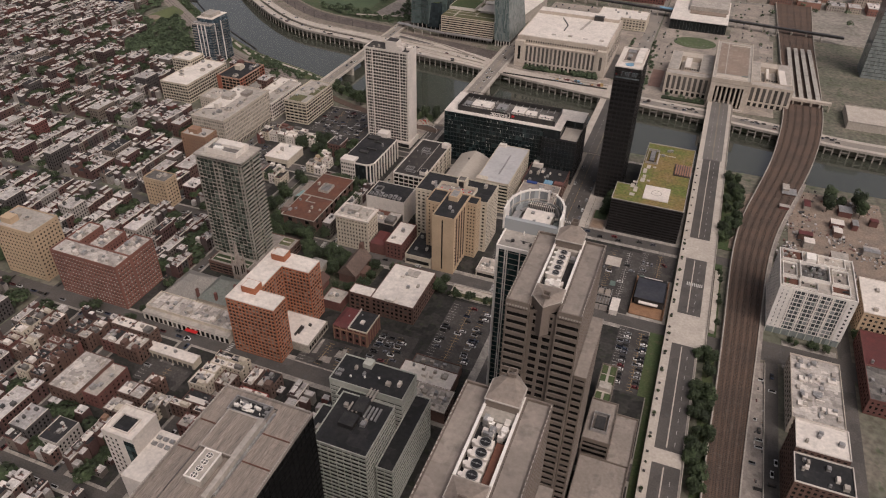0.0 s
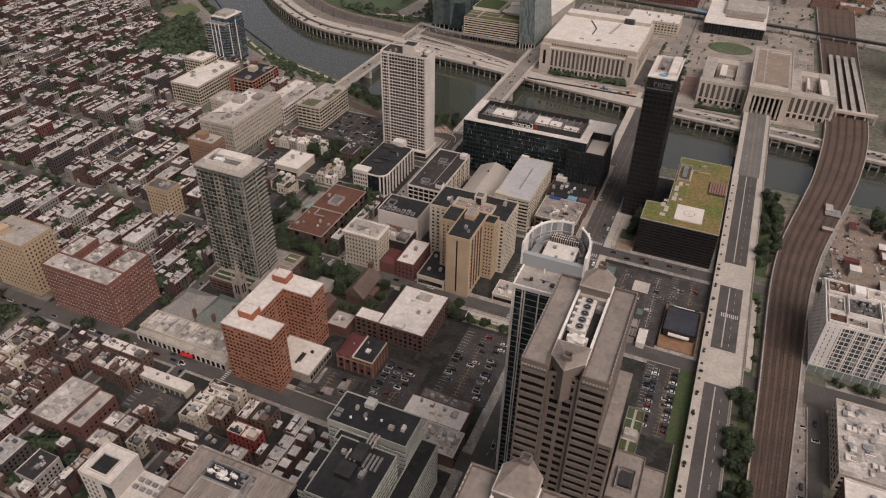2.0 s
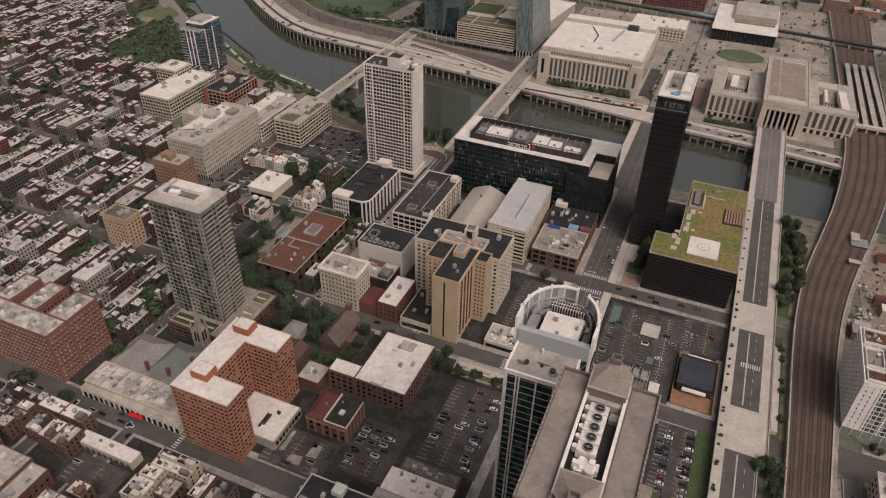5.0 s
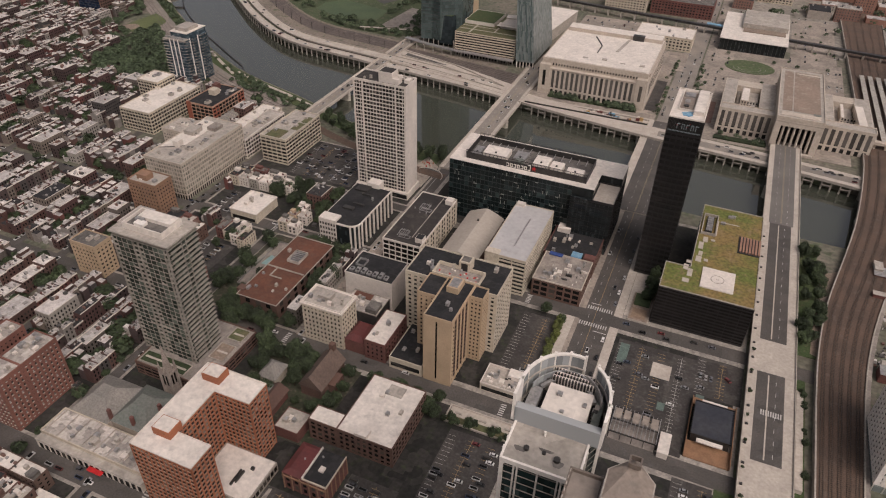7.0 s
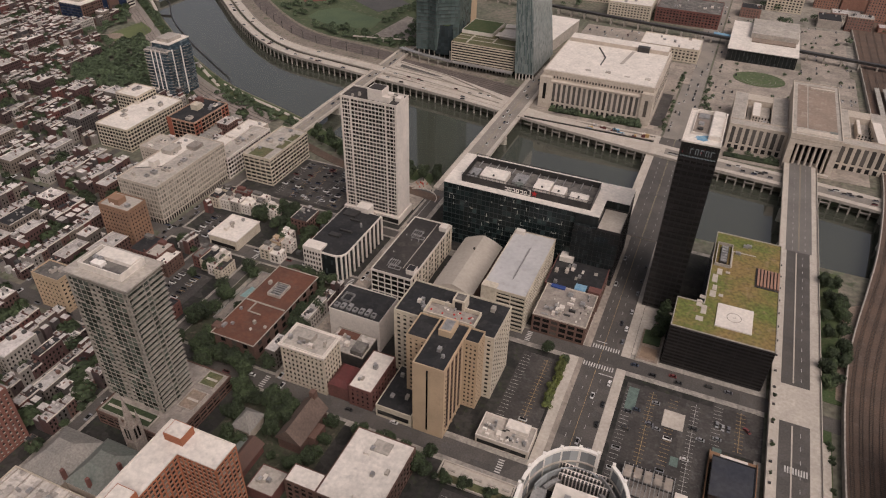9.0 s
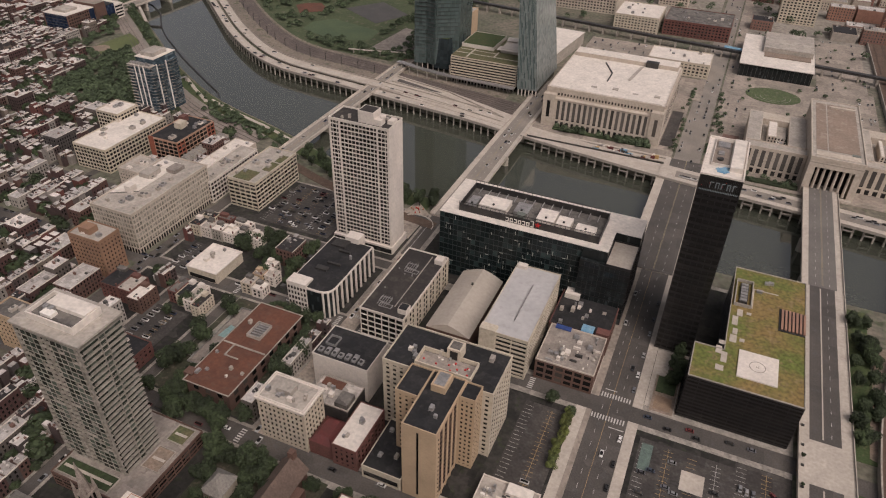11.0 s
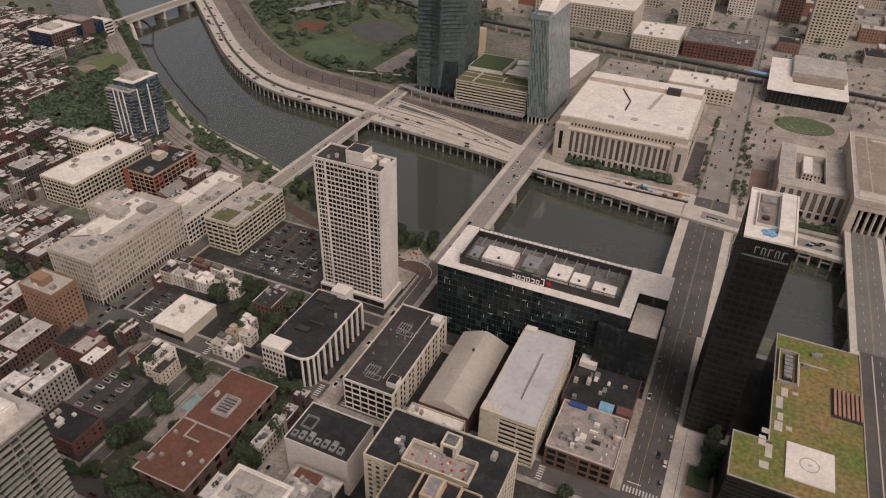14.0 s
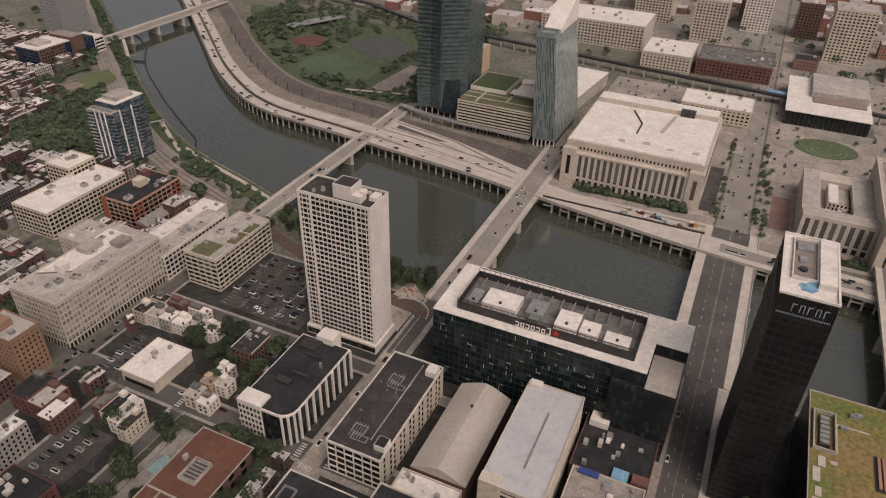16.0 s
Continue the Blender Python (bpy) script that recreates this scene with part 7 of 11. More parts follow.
def lot_building():
    b = bldg("lot_pavilion", 71, 94, -92, -50, "low building with a black roof and brown timber terraces", "building")
    part("wall", Geo().box(73, 92, -80, -56, 0, 5.5), dark_metal, b)
    part("roof", Geo().box(72.6, 92.4, -80, -56, 5.5, 5.8), mat("blue_black_roof", (0.028, 0.03, 0.038), (0.04, 0.04, 0.045), 0.1, 0.8, 0.6, 0.2), b)
    part("parapet", Geo().ring(72.2, 92.8, -80.4, -55.6, 5.4, 6.4, 0.4), black_metal, b)
    part("deck", Geo().box(71, 94, -92, -80.5, 0, 0.8), mat("timber_deck", (0.24, 0.13, 0.07), (0.2, 0.11, 0.06), 0.3, 0.85, 2.0, 0.2), b)
    part("deck", Geo().box(71, 94, -55.4, -50, 0, 2.2), MATS["timber_deck"], b)
    part("canopy", Geo().box(76, 89, -83, -80.6, 3.6, 4.4), white_roof, b)
    part("canopy", Geo().box(76, 89, -55.2, -52.6, 4.0, 4.8), white_roof, b)
    part("screen_wall", Geo().box(71, 71.4, -92, -50, 0, 3.2).box(93.6, 94, -92, -50, 0, 3.2), MATS["timber_deck"], b)
    part("lot_patch", Geo().box(46, 57, -42, -30, 0.2, 0.42), pale_pave, b, "pale concrete patch")
    s = bldg("steel_frame", 33, 58, -96, -77, "open dark steel roof frame with pale slats beside a parking lot", "steel frame")
    part("floor", Geo().box(33, 57, -96, -77.5, 0.2, 0.45), tan_gravel, s)
    for y in (-95.6, -86.8, -78):
        part("beam", Geo().box(32.6, 57.6, y, y + 0.5, 5.2, 5.9), dark_metal, s)
    for k in range(13):
        x = 33 + k * 2
        part("rafter", Geo().box(x, x + 0.35, -95.4, -77.6, 5.9, 6.25), grey_metal, s)
        if k % 3 == 0:
            for y in (-95.4, -86.6, -77.8):
                part("post", Geo().box(x, x + 0.35, y, y + 0.35, 0.2, 5.2), dark_metal, s)
    for k in range(5):
        part("slat_panel", Geo().box(33.6 + k * 4.8, 37.2 + k * 4.8, -86 + (k % 2) * 0.8, -79, 6.26, 6.34), forecourt, s)
    e = bldg("stair_house", 58.5, 64, -98, -84, "small white concrete stair house", "stair house")
    part("wall", Geo().box(58.6, 63.9, -97.9, -84.1, 0.1, 4), white_conc, e)
    part("roof", Geo().box(58.4, 64.1, -98.1, -83.9, 4, 4.3), white_roof, e)


for build in (white_tower, glass_office, black_tower, green_roof_block, planted_court, garage, barrel_hall, grid_office, column_office, brown_library, store, big_office, condo_tower, corner_hotel, white_wall_block, tan_tower, brick_low, orange_block, red_hotel, l_block, brick_hall, strip_shops, dark_office, foreground_tower, curved_tower, plaza_low, right_white, lot_building):
    build()
square_tower(-287, -240, "brown granite office tower with pyramid pavilions on its roof")
square_tower(-377, -330, "brown granite office tower with fans on its roof", near_fans=True)
def bridge_plaza():
    plaza = Geo().prism([(-183, 110), (-161, 92), (-160.6, 128), (-176, 142)], 0.0, 0.26)
    solid("pavement", plaza, street_concrete, "tan gravel and concrete works area beside the bridge", "pavement", kind="structure")
    ro = thing("curved_road", -158, 100, 0.0, "dark asphalt street with white lines curving beside the tower", "road", kind="structure")
    for name, r0, r1, z, m in (("lane", 6.0, 14.0, 0.30, asphalt), ("lane_line", 9.8, 10.2, 0.34, white_paint), ("edge_line", 13.4, 13.7, 0.34, white_paint), ("kerb", 14.0, 14.6, 0.5, pale_pave)):
        g = Geo()
        for k in range(12):
            a, c = k * math.pi / 16, (k + 1) * math.pi / 16
            g.prism([(-165 + r0 * math.cos(a), 110 + r0 * math.sin(a)), (-165 + r1 * math.cos(a), 110 + r1 * math.sin(a)), (-165 + r1 * math.cos(c), 110 + r1 * math.sin(c)), (-165 + r0 * math.cos(c), 110 + r0 * math.sin(c))], 0.0, z)
        part(name, g, m, ro)
    part("lane_line", Geo().box(-155.3, -155.0, 62, 110, 0.05, 0.08), white_paint, ro)
    rr = random.Random(6)
    for k in range(9):
        x, y = -176 + rr.uniform(0, 11), 122 + rr.uniform(0, 12)
        bar = bldg("traffic_barrel", x, x + 1, y, y + 1, "orange traffic barrel at the roadworks", "traffic barrel", "traffic barrels", z=0.26)
        part("barrel", Geo().cyl(x, y, 0.26, 1.5, 0.5, 10, 0.4), red_light if k % 2 else MATS["orange_brick"], bar)


def store_row():
    """Pale row houses and shops round the low store."""
    rr = random.Random(77)
    for x0, x1, y0, y1, h, m, rf in ((-303, -294, 32, 43, 9, cream, dark_roof), (-293.8, -285, 33, 44, 8.5, white_conc, pale_roof), (-284.8, -276, 33, 43, 9, concrete, white_roof), (-275.8, -267, 34, 44, 8, white_conc, white_roof), (-266.8, -257, 34, 45, 8.5, limestone, pale_roof), (-256.8, -248, 36, 46, 8, white_conc, white_roof), (-303, -292, 46, 53, 8, cream, dark_roof), (-290, -278, 47, 53, 9, red_brick, grey_roof), (-276, -262, 48, 53, 8.5, white_conc, white_roof), (-230, -222, -7, 2, 8.5, cream, pale_roof), (-221.8, -214, -7.5, 1, 7, white_conc, white_roof), (-229, -222, 4, 11, 8, beige, brown_roof), (-221.5, -214, 6, 14, 7.5, white_conc, pale_roof), (-228, -220, 14, 22, 8, concrete, white_roof), (-265, -258.5, -33, -19, 9, red_brick, grey_roof), (-258.2, -251, -34, -18, 8.5, cream, dark_roof), (-250.8, -244, -36, -19, 9, white_conc, pale_roof), (-243.8, -237.5, -38, -24, 8, cream, mottled_roof), (-306, -293, -46, -28, 11, red_brick, dark_roof), (-292.6, -282, -46, -30, 11, red_brick, pale_roof), (-281.6, -272, -50, -34, 10.5, rust_brick, white_roof)):
        t = bldg("row_house", x0, x1, y0, y1, "pale painted row house with a flat roof" if m in (cream, white_conc, concrete, limestone) else "brick row house with a flat worn roof", "row house", "houses round the store")
        facade(t, x0, x1, y0, y1, 0.2, h, m, pane_dark, bay=2.6, floor=2.9, pier=1.5, span=1.5, deep=0.12, faces="EN", limit=4, join=True)
        roof(t, x0, x1, y0, y1, h, rf, m, 0.5, 0.3)
        part("rear_room", Geo().box(x0 + 0.6, x0 + (x1 - x0) * 0.55, y1 - 4, y1 - 0.6, h, h + 2.2), rr.choice([m, white_roof, grey_roof]), t)
        part("chimney", Geo().box(x1 - 1.6, x1 - 0.8, y0 + 1.4, y0 + 2.2, h, h + 1.7), red_brick, t)
        for _ in range(3):
            cx, cy = rr.uniform(x0 + 0.8, x1 - 2), rr.uniform(y0 + 0.8, y1 - 2)
            CLUTTER_NEAR.box(cx, cx + rr.uniform(0.5, 1.4), cy, cy + rr.uniform(0.5, 1.4), h + 0.1, h + rr.uniform(0.4, 1.1))


bridge_plaza()
# ---- beyond the river ----
def post_office():
    x0, x1, y0, y1, h = -131, -22.5, 318, 430, 35
    b = bldg("post_office", x0, x1, y0, y1, "monumental limestone hall with tall window bays and white roof", "public building")
    facade(b, x0 + 11, x1 - 11, y0, y1, 0.2, 27.5, limestone, glass_grey, pane=stone_pane, bay=5.1, floor=19, pier=2.3, span=1.6, deep=0.22, base=7.5, faces="EW", limit=40)
    for xa in (x0, x1 - 11):
        part("corner_pylon", Geo().box(xa, xa + 11, y0 - 0.8, y0 + 12, 0, 31), limestone, b)
        part("pylon_window", Geo().box(xa + 4, xa + 7, y0 - 0.95, y0 - 0.75, 9, 25), pane_dark, b)
    part("base_wall", Geo().box(x0 + 11, x1 - 11, y0 + 0.5, y0 + 2, 0, 7.5), limestone, b)
    for k in range(22):
        part("base_window", Geo().box(x0 + 13 + k * 3.9, x0 + 14.6 + k * 3.9, y0 + 0.35, y0 + 0.5, 2.2, 4.8), pane_dark, b)
    part("side_wall", Geo().box(x1 - 1.2, x1, y0 + 12, y1, 0, h - 1), limestone, b)
    part("side_wall", Geo().box(x0, x0 + 1.2, y0 + 12, y1, 0, h - 1), limestone, b)
    for k in range(14):
        part("side_window", Geo().box(x1 - 0.05, x1 + 0.06, y0 + 18 + k * 7, y0 + 20.4 + k * 7, 8, 25), pane_dark, b)
    part("attic", Geo().box(x0 + 1.25, x1 - 1.25, y0 + 5, y1, 27.5, h), limestone, b)
    for k in range(30):
        part("attic_window", Geo().box(x0 + 12 + k * 2.9, x0 + 13.3 + k * 2.9, y0 + 4.86, y0 + 5.02, 29.2, 31.4), pane_dark, b)
    part("cornice", Geo().box(x0 + 10, x1 - 10, y0 - 0.6, y0 + 5, 27.0, 27.6), limestone, b)
    part("roof", Geo().box(x0 + 1.6, x1 - 1.6, y0 + 5.6, y1 - 0.6, h, h + 0.2), white_roof, b)
    part("roof_rim", Geo().box(x0 + 4, x1 - 4, y0 + 7, y0 + 19, h + 0.2, h + 1.4), white_roof, b)
    part("parapet", Geo().ring(x0 + 1.1, x1 - 1.1, y0 + 4.9, y1 + 0.1, h - 0.2, h + 1.0, 0.6), limestone, b)
    part("rear_range", Geo().box(x0 + 3, x1 - 3, y1 - 14, y1 + 3, 0, h + 4), limestone, b)
    part("rear_roof", Geo().box(x0 + 3.6, x1 - 3.6, y1 - 13.4, y1 + 2.4, h + 4, h + 4.2), white_roof, b)
    part("roof_louvre", Geo().box(x1 - 34, x1 - 22, y1 - 16, y1 - 10, h, h + 5.4), dark_metal, b)
    part("roof_trench", Geo().prism([(-66, 372), (-63, 372), (-58, 412), (-61, 412)], h + 0.2, h + 0.7), pale_roof, b)
    part("roof_curb", Geo().prism([(-83, 360), (-82, 360), (-82, 382), (-83, 382)], h + 0.2, h + 1.2), dark_metal, b)
    part("roof_curb", Geo().prism([(-83, 382), (-82, 382), (-94, 408), (-95, 408)], h + 0.2, h + 1.2), dark_metal, b)
    for k in range(5):
        part("roof_hatch", Geo().box(-112 + k * 19, -107 + k * 19, 334 + (k * 13) % 9, 338 + (k * 13) % 9, h, h + 1.2), pale_roof, b)


def station():
    b = bldg("railway_station", 47, 179, 287, 412, "grand limestone railway station with a columned portico", "railway station")
    h = 32
    part("hall", Geo().box(95.5, 134.5, 296.5, 411, 0, h), limestone, b)
    tan = mat("tan_roof", (0.255, 0.19, 0.145), (0.215, 0.162, 0.125), 0.04, 0.9, 0.5, 0.15, stain=(0.33, 0.275, 0.22), amount=0.5)
    for xa, xb in ((99, 107.2), (108.2, 131)):
        part("roof_field", Geo().box(xa, xb, 304, 404, h, h + 0.25), tan, b)
    part("hall_roof", Geo().box(96, 134, 289, 410.5, h - 0.2, h + 0.06), pale_roof, b)
    part("roof_step", Geo().box(99, 131, 292, 300, h, h + 0.5).box(110, 131, 395, 398, h + 0.3, h + 1.6), limestone, b)
    part("copper_patch", Geo().box(125, 131, 300.5, 304.5, h + 0.2, h + 0.6), copper_green, b)
    part("hall_parapet", Geo().ring(95.1, 134.9, 287.2, 411.4, h - 1.2, h + 0.9, 0.9), limestone, b)
    part("entablature", Geo().box(95.5, 134.5, 287.6, 296.4, h - 8, h - 1.2), limestone, b)
    part("entablature_band", Geo().box(95.2, 134.8, 287.3, 287.6, h - 4.4, h - 3.8), concrete, b)
    for x in (95.5, 129.3):
        part("portico_wall", Geo().box(x, x + 5.2, 287.8, 296.4, 0, h - 8), limestone, b)
    for k in range(6):
        c = 103.4 + k * 4.64
        col = part("column", Geo().cyl(c, 289.6, 1.5, h - 8.6, 1.15, 12, 1.0), limestone, b)
        part("capital", Geo().box(c - 1.4, c + 1.4, 288.3, 291.0, h - 8.8, h - 8), limestone, col)
    part("portico_back", Geo().box(100.8, 129.2, 296.2, 296.48, 0.5, h - 8), glass_dark, b)
    part("steps", Geo().box(97, 133, 283.5, 287.2, 0, 1.5), pale_pave, b)
    for xa, xb, s in ((47, 95.2, 1), (134.8, 179, 2)):
        facade(b, xa, xb, 305, 318, 0.2, 23, limestone, glass_grey, pane=stone_pane, bay=5.6, floor=13, pier=2.6, span=1.6, deep=0.22, base=6, faces="ESN" if s == 1 else "EN", limit=20)
        part("wing_roof", Geo().box(xa + 0.5, xb - 0.5, 305.5, 317.5, 23, 23.3), pale_roof, b)
        part("wing_parapet", Geo().ring(xa - 0.05, xb + 0.05, 304.9, 318.05, 22.3, 24.2, 0.6), limestone, b)
        part("court_wing", Geo().box(xa, xa + 12, 318.1, 395, 0, 19), limestone, b)
        part("court_wing", Geo().box(xb - 14, xb, 318.1, 395, 0, 19), limestone, b)
        part("court_wing", Geo().box(xa + 12, xb - 14, 380, 395, 0, 18.6), limestone, b)
        part("court_roof", Geo().box(xa + 0.6, xa + 11.4, 318.6, 394, 19, 19.2).box(xb - 13.4, xb - 0.6, 318.6, 394, 19, 19.2), pale_roof, b)
        part("court_block", Geo().box(xa + 13.5, xb - 15, 319, 379, 0, 13.5), concrete, b)
        part("court_block", Geo().box(xa + 17, xb - 24, 340, 372, 13.5, 20), limestone, b)
        part("court_cover", Geo().box(xa + 17.5, xb - 24.5, 340.5, 371.5, 20, 20.3), white_roof, b)
        rc = random.Random(s)
        for k in range(20):
            x, y = rc.uniform(xa + 14, xb - 20), rc.uniform(320, 338)
            part("court_plant", Geo().box(x, x + rc.uniform(1, 4), y, y + rc.uniform(1, 4), 13.4, 13.4 + rc.uniform(0.8, 3)), rc.choice([grey_metal, white_roof, pale_roof]), b)
        for k in range(6):
            for z in (14.4, 17.2):
                part("court_window", Geo().box(xa + 18.2 + k * 2.6, xa + 19.4 + k * 2.6, 339.88, 340.02, z, z + 1.8), pane_dark, b)
        for k in range(7):
            part("court_window", Geo().box(xb - 14.1, xb - 14.0, 324 + k * 7.4, 327 + k * 7.4, 5, 15), pane_dark, b)
    part("white_shed", Geo().prism([(166, 322), (173, 322), (171, 366), (164, 366)], 19, 22.4), white_conc, b)


def west_towers():
    b = bldg("glass_tower", -182, -152, 372, 445, "tall pale glass tower with a sloping crown", "tower")
    h = 101
    low = [(-173, 372), (-153, 374), (-152, 445), (-172, 443)]
    top = [(-178.5, 373), (-163, 375), (-163, 440), (-178.5, 440)]
    at = lambda c, z, out=0.0: tuple(low[c][i] + (top[c][i] - low[c][i]) * (z - 7) / (h - 7) + out * (-1 if (i == 0 and c in (0, 3)) or (i == 1 and c in (0, 1)) else 1) for i in (0, 1)) + (z,)
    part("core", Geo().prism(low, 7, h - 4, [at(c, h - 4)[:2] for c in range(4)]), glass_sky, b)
    rf = random.Random(12)
    fin_paint = mat("pale_teal_fin", (0.20, 0.235, 0.22), (0.16, 0.19, 0.18), 0.2, 0.4, 1.0, 0.1)
    dark_strip = glass("dark_teal_strip", (0.05, 0.07, 0.068), (0.09, 0.115, 0.11), share=0.4, rough=0.08)
    strips = Geo()
    for k in range(13):
        fx = lambda z, d: tuple(at(0, z)[i] + (at(1, z)[i] - at(0, z)[i]) * (k + d) / 13 for i in (0, 1))
        za, zb = 7.5, h - 4
        (ax, ay), (cx, cy), (ex_, ey), (gx, gy) = fx(za, 0), fx(za, 0.3), fx(zb, 0), fx(zb, 0.3)
        part("fin", Geo().prism([(ax, ay - 0.5), (cx, cy - 0.5), (cx, cy + 0.1), (ax, ay + 0.1)], za, zb, [(ex_, ey - 0.5), (gx, gy - 0.5), (gx, gy + 0.1), (ex_, ey + 0.1)]), fin_paint, b)
        z = 9.0
        while z < h - 8:
            tall = rf.uniform(4, 11)
            (ax, ay), (cx, cy) = fx(z, 0.35), fx(z, 0.95)
            (ex_, ey), (gx, gy) = fx(z + tall, 0.35), fx(z + tall, 0.95)
            if rf.random() < 0.55:
                strips.prism([(ax, ay - 0.12), (cx, cy - 0.12), (cx, cy + 0.1), (ax, ay + 0.1)], z, min(z + tall, h - 5), [(ex_, ey - 0.12), (gx, gy - 0.12), (gx, gy + 0.1), (ex_, ey + 0.1)])
            z += tall
    tagged(part("dark_strips", strips, dark_strip, b), kind="stuff")
    crown = Geo()
    crown.v += [at(0, h - 4), at(1, h - 4), at(2, h - 4), at(3, h - 4), (-178.3, 388, h - 4), (-163, 388, h - 4), (-163, 440, h + 22), (-178.3, 440, h + 22)]
    crown.f += [(4, 5, 6, 7), (5, 2, 6), (4, 7, 3), (2, 3, 7, 6)]
    part("crown", crown, white_conc, b, "pale sloping crown screen")
    part("crown_wall", Geo().ring(-178.6, -162.6, 373, 388, h - 4, h, 0.5), fin_paint, b)
    part("roof_unit", Geo().box(-176, -166, 377, 385, h - 4, h - 1.5), grey_metal, b)
    for k in range(6):
        part("leg", Geo().box(-172.5 + k * 3.7, -171.5 + k * 3.7, 372.6, 373.8, 0, 7), white_conc, b)
    part("base_wall", Geo().box(-171, -154, 378, 442, 0, 7), glass_black, b)
    p = bldg("office_building", -248, -176, 374, 452, "stepped office block with bands of windows and green roof", "office building")
    facade(p, -248, -176, 375, 446, 6, 29, cream, glass_grey, bay=999, floor=3.0, pier=0.6, span=1.25, deep=0.5, panes=False, proud="band")
    part("green_roof", Geo().box(-247.4, -176.6, 375.6, 445.4, 29, 29.5), MATS["shaded_moss"], p)
    part("upper_lawn", Geo().box(-247, -212, 404, 445, 29.5, 33), MATS["grass"], p)
    part("lawn_wall", Geo().ring(-247.3, -211.7, 403.7, 445.3, 29.4, 33.3, 0.35), white_conc, p)
    for k in range(20):
        part("leg", Geo().box(-247 + k * 3.6, -246.2 + k * 3.6, 375.6, 376.4, 0, 6), concrete, p)
    part("ground_floor", Geo().box(-246, -178, 379, 445, 0, 6), glass_black, p)
    for xa, xb, ya, yb in ((-247, -178, 386, 387.4), (-247, -206, 397, 398.2), (-232, -230, 376, 404), (-206, -204.4, 386, 404)):
        part("roof_path", Geo().box(xa, xb, ya, yb, 29.5, 29.62), pale_pave, p)
    pav = part("pavilion", Geo().box(-204, -182, 404, 436, 29.4, 34), white_conc, p, "white roof pavilion")
    part("canopy", Geo().prism([(-207, 400), (-184, 400), (-184, 412), (-207, 412)], 33, 33.6), white_roof, pav)
    part("canopy", Geo().prism([(-204, 424), (-188, 428), (-190, 440), (-206, 436)], 35, 35.5), white_roof, pav)
    g = bldg("glass_tower", -298, -250, 388, 446, "tall dark teal glass tower with folded faces on columns", "tower")
    teal = glass("dark_teal_glass", (0.05, 0.066, 0.062), (0.082, 0.1, 0.094), (3.2, 3.2, 3.8), 0.22, 0.03)
    part("front_fold", Geo().prism([(-296, 388), (-283, 390.5), (-280, 440), (-294, 444)], 9, 150, [(-295, 389), (-284, 393), (-281, 440), (-293, 443)]), teal, g)
    part("middle_fold", Geo().prism([(-282.9, 392), (-273, 389), (-270, 444), (-279.9, 440)], 9, 150, [(-283.9, 393.6), (-272, 391.5), (-269, 442), (-280.9, 440)]), teal, g)
    part("side_fold", Geo().prism([(-272.8, 392), (-252, 405), (-254, 446), (-269.9, 444)], 9, 150, [(-271.8, 394), (-250, 407), (-251, 444), (-268.9, 442)]), teal, g)
    lines = Geo()
    for k in range(34):
        z = 13 + k * 4.0
        lines.prism([(-296.05, 387.9), (-282.9, 390.4), (-282.8, 391.9), (-273, 388.9), (-272.6, 391.8), (-251.8, 405), (-254, 446), (-294, 444)], z, z + 0.16, None)
    tagged(part("floor_lines", lines, dark_metal, g), kind="stuff")
    part("low_wing", Geo().prism([(-275, 392), (-259, 393.5), (-251, 420), (-262, 424)], 5, 37, [(-274, 394), (-260, 394.5), (-252, 420), (-262, 424)]), glass("black_teal_glass", (0.018, 0.024, 0.026), (0.035, 0.045, 0.046), (4, 4, 3.6), 0.2, 0.04), g)
    part("wing_roof", Geo().prism([(-273, 395), (-261, 395.5), (-253, 419), (-262, 423)], 37, 37.4), grass, g, "planted roof terrace")
    for k in range(7):
        part("column", Geo().cyl(-294 + k * 6, 391 + k * 0.9, 0, 9, 0.6, 8), white_conc, g)
    part("lobby", Geo().prism([(-292, 396), (-258, 404), (-257, 440), (-290, 440)], 0, 9), glass_black, g)
    far_block("office_building", -308, -283, 496, 546, 27, beige, pale_roof, "tan brick slab with rows of windows behind glass towers", seed=241, units=5)
    w = bldg("warehouse", -190, -148, 468, 566, "big white wedge roofed hall", "hall")
    part("wall", Geo().prism([(-188, 474), (-160, 468), (-150, 556), (-186, 558)], 0, 14), concrete, w)
    part("roof", Geo().prism([(-188.4, 473.6), (-159.6, 467.6), (-149.6, 556.4), (-186.4, 558.4)], 14, 14.4), white_roof, w)
    slope = Geo().shell([(-316, 385), (-282, 376), (-250, 371), (-176, 368)], 6.2, 7.4, 5.5)
    walkway = thing("raised_walkway", -240, 371, 0, "dark raised walkway on posts along the yard", "walkway")
    part("deck", slope, grey_metal, walkway)
    for k in range(12):
        x = -308 + k * 11.4
        part("post", Geo().box(x - 0.4, x + 0.4, 372.2 + max(0, (-282 - x) * 0.3), 373 + max(0, (-282 - x) * 0.3), 0, 6.2), concrete, walkway)
    fb = thing("footbridge", -350, 413, 0, "slim pale footbridge beside the park", "footbridge")
    part("deck", Geo().shell([(-386, 402), (-350, 411), (-316, 421)], 4.2, 4.9, 2.4), pale_pave, fb)
    for x, y in ((-380, 403.6), (-350, 411), (-322, 419.3)):
        part("post", Geo().box(x - 0.3, x + 0.3, y - 0.3, y + 0.3, 0, 4.2), concrete, fb)
    solid("pavement", Geo().prism([(-372, 424), (-324, 436), (-322, 500), (-366, 512)], 0, 0.3), tan_gravel, "worn gravel lot between the park and glass towers", "pavement", kind="structure")


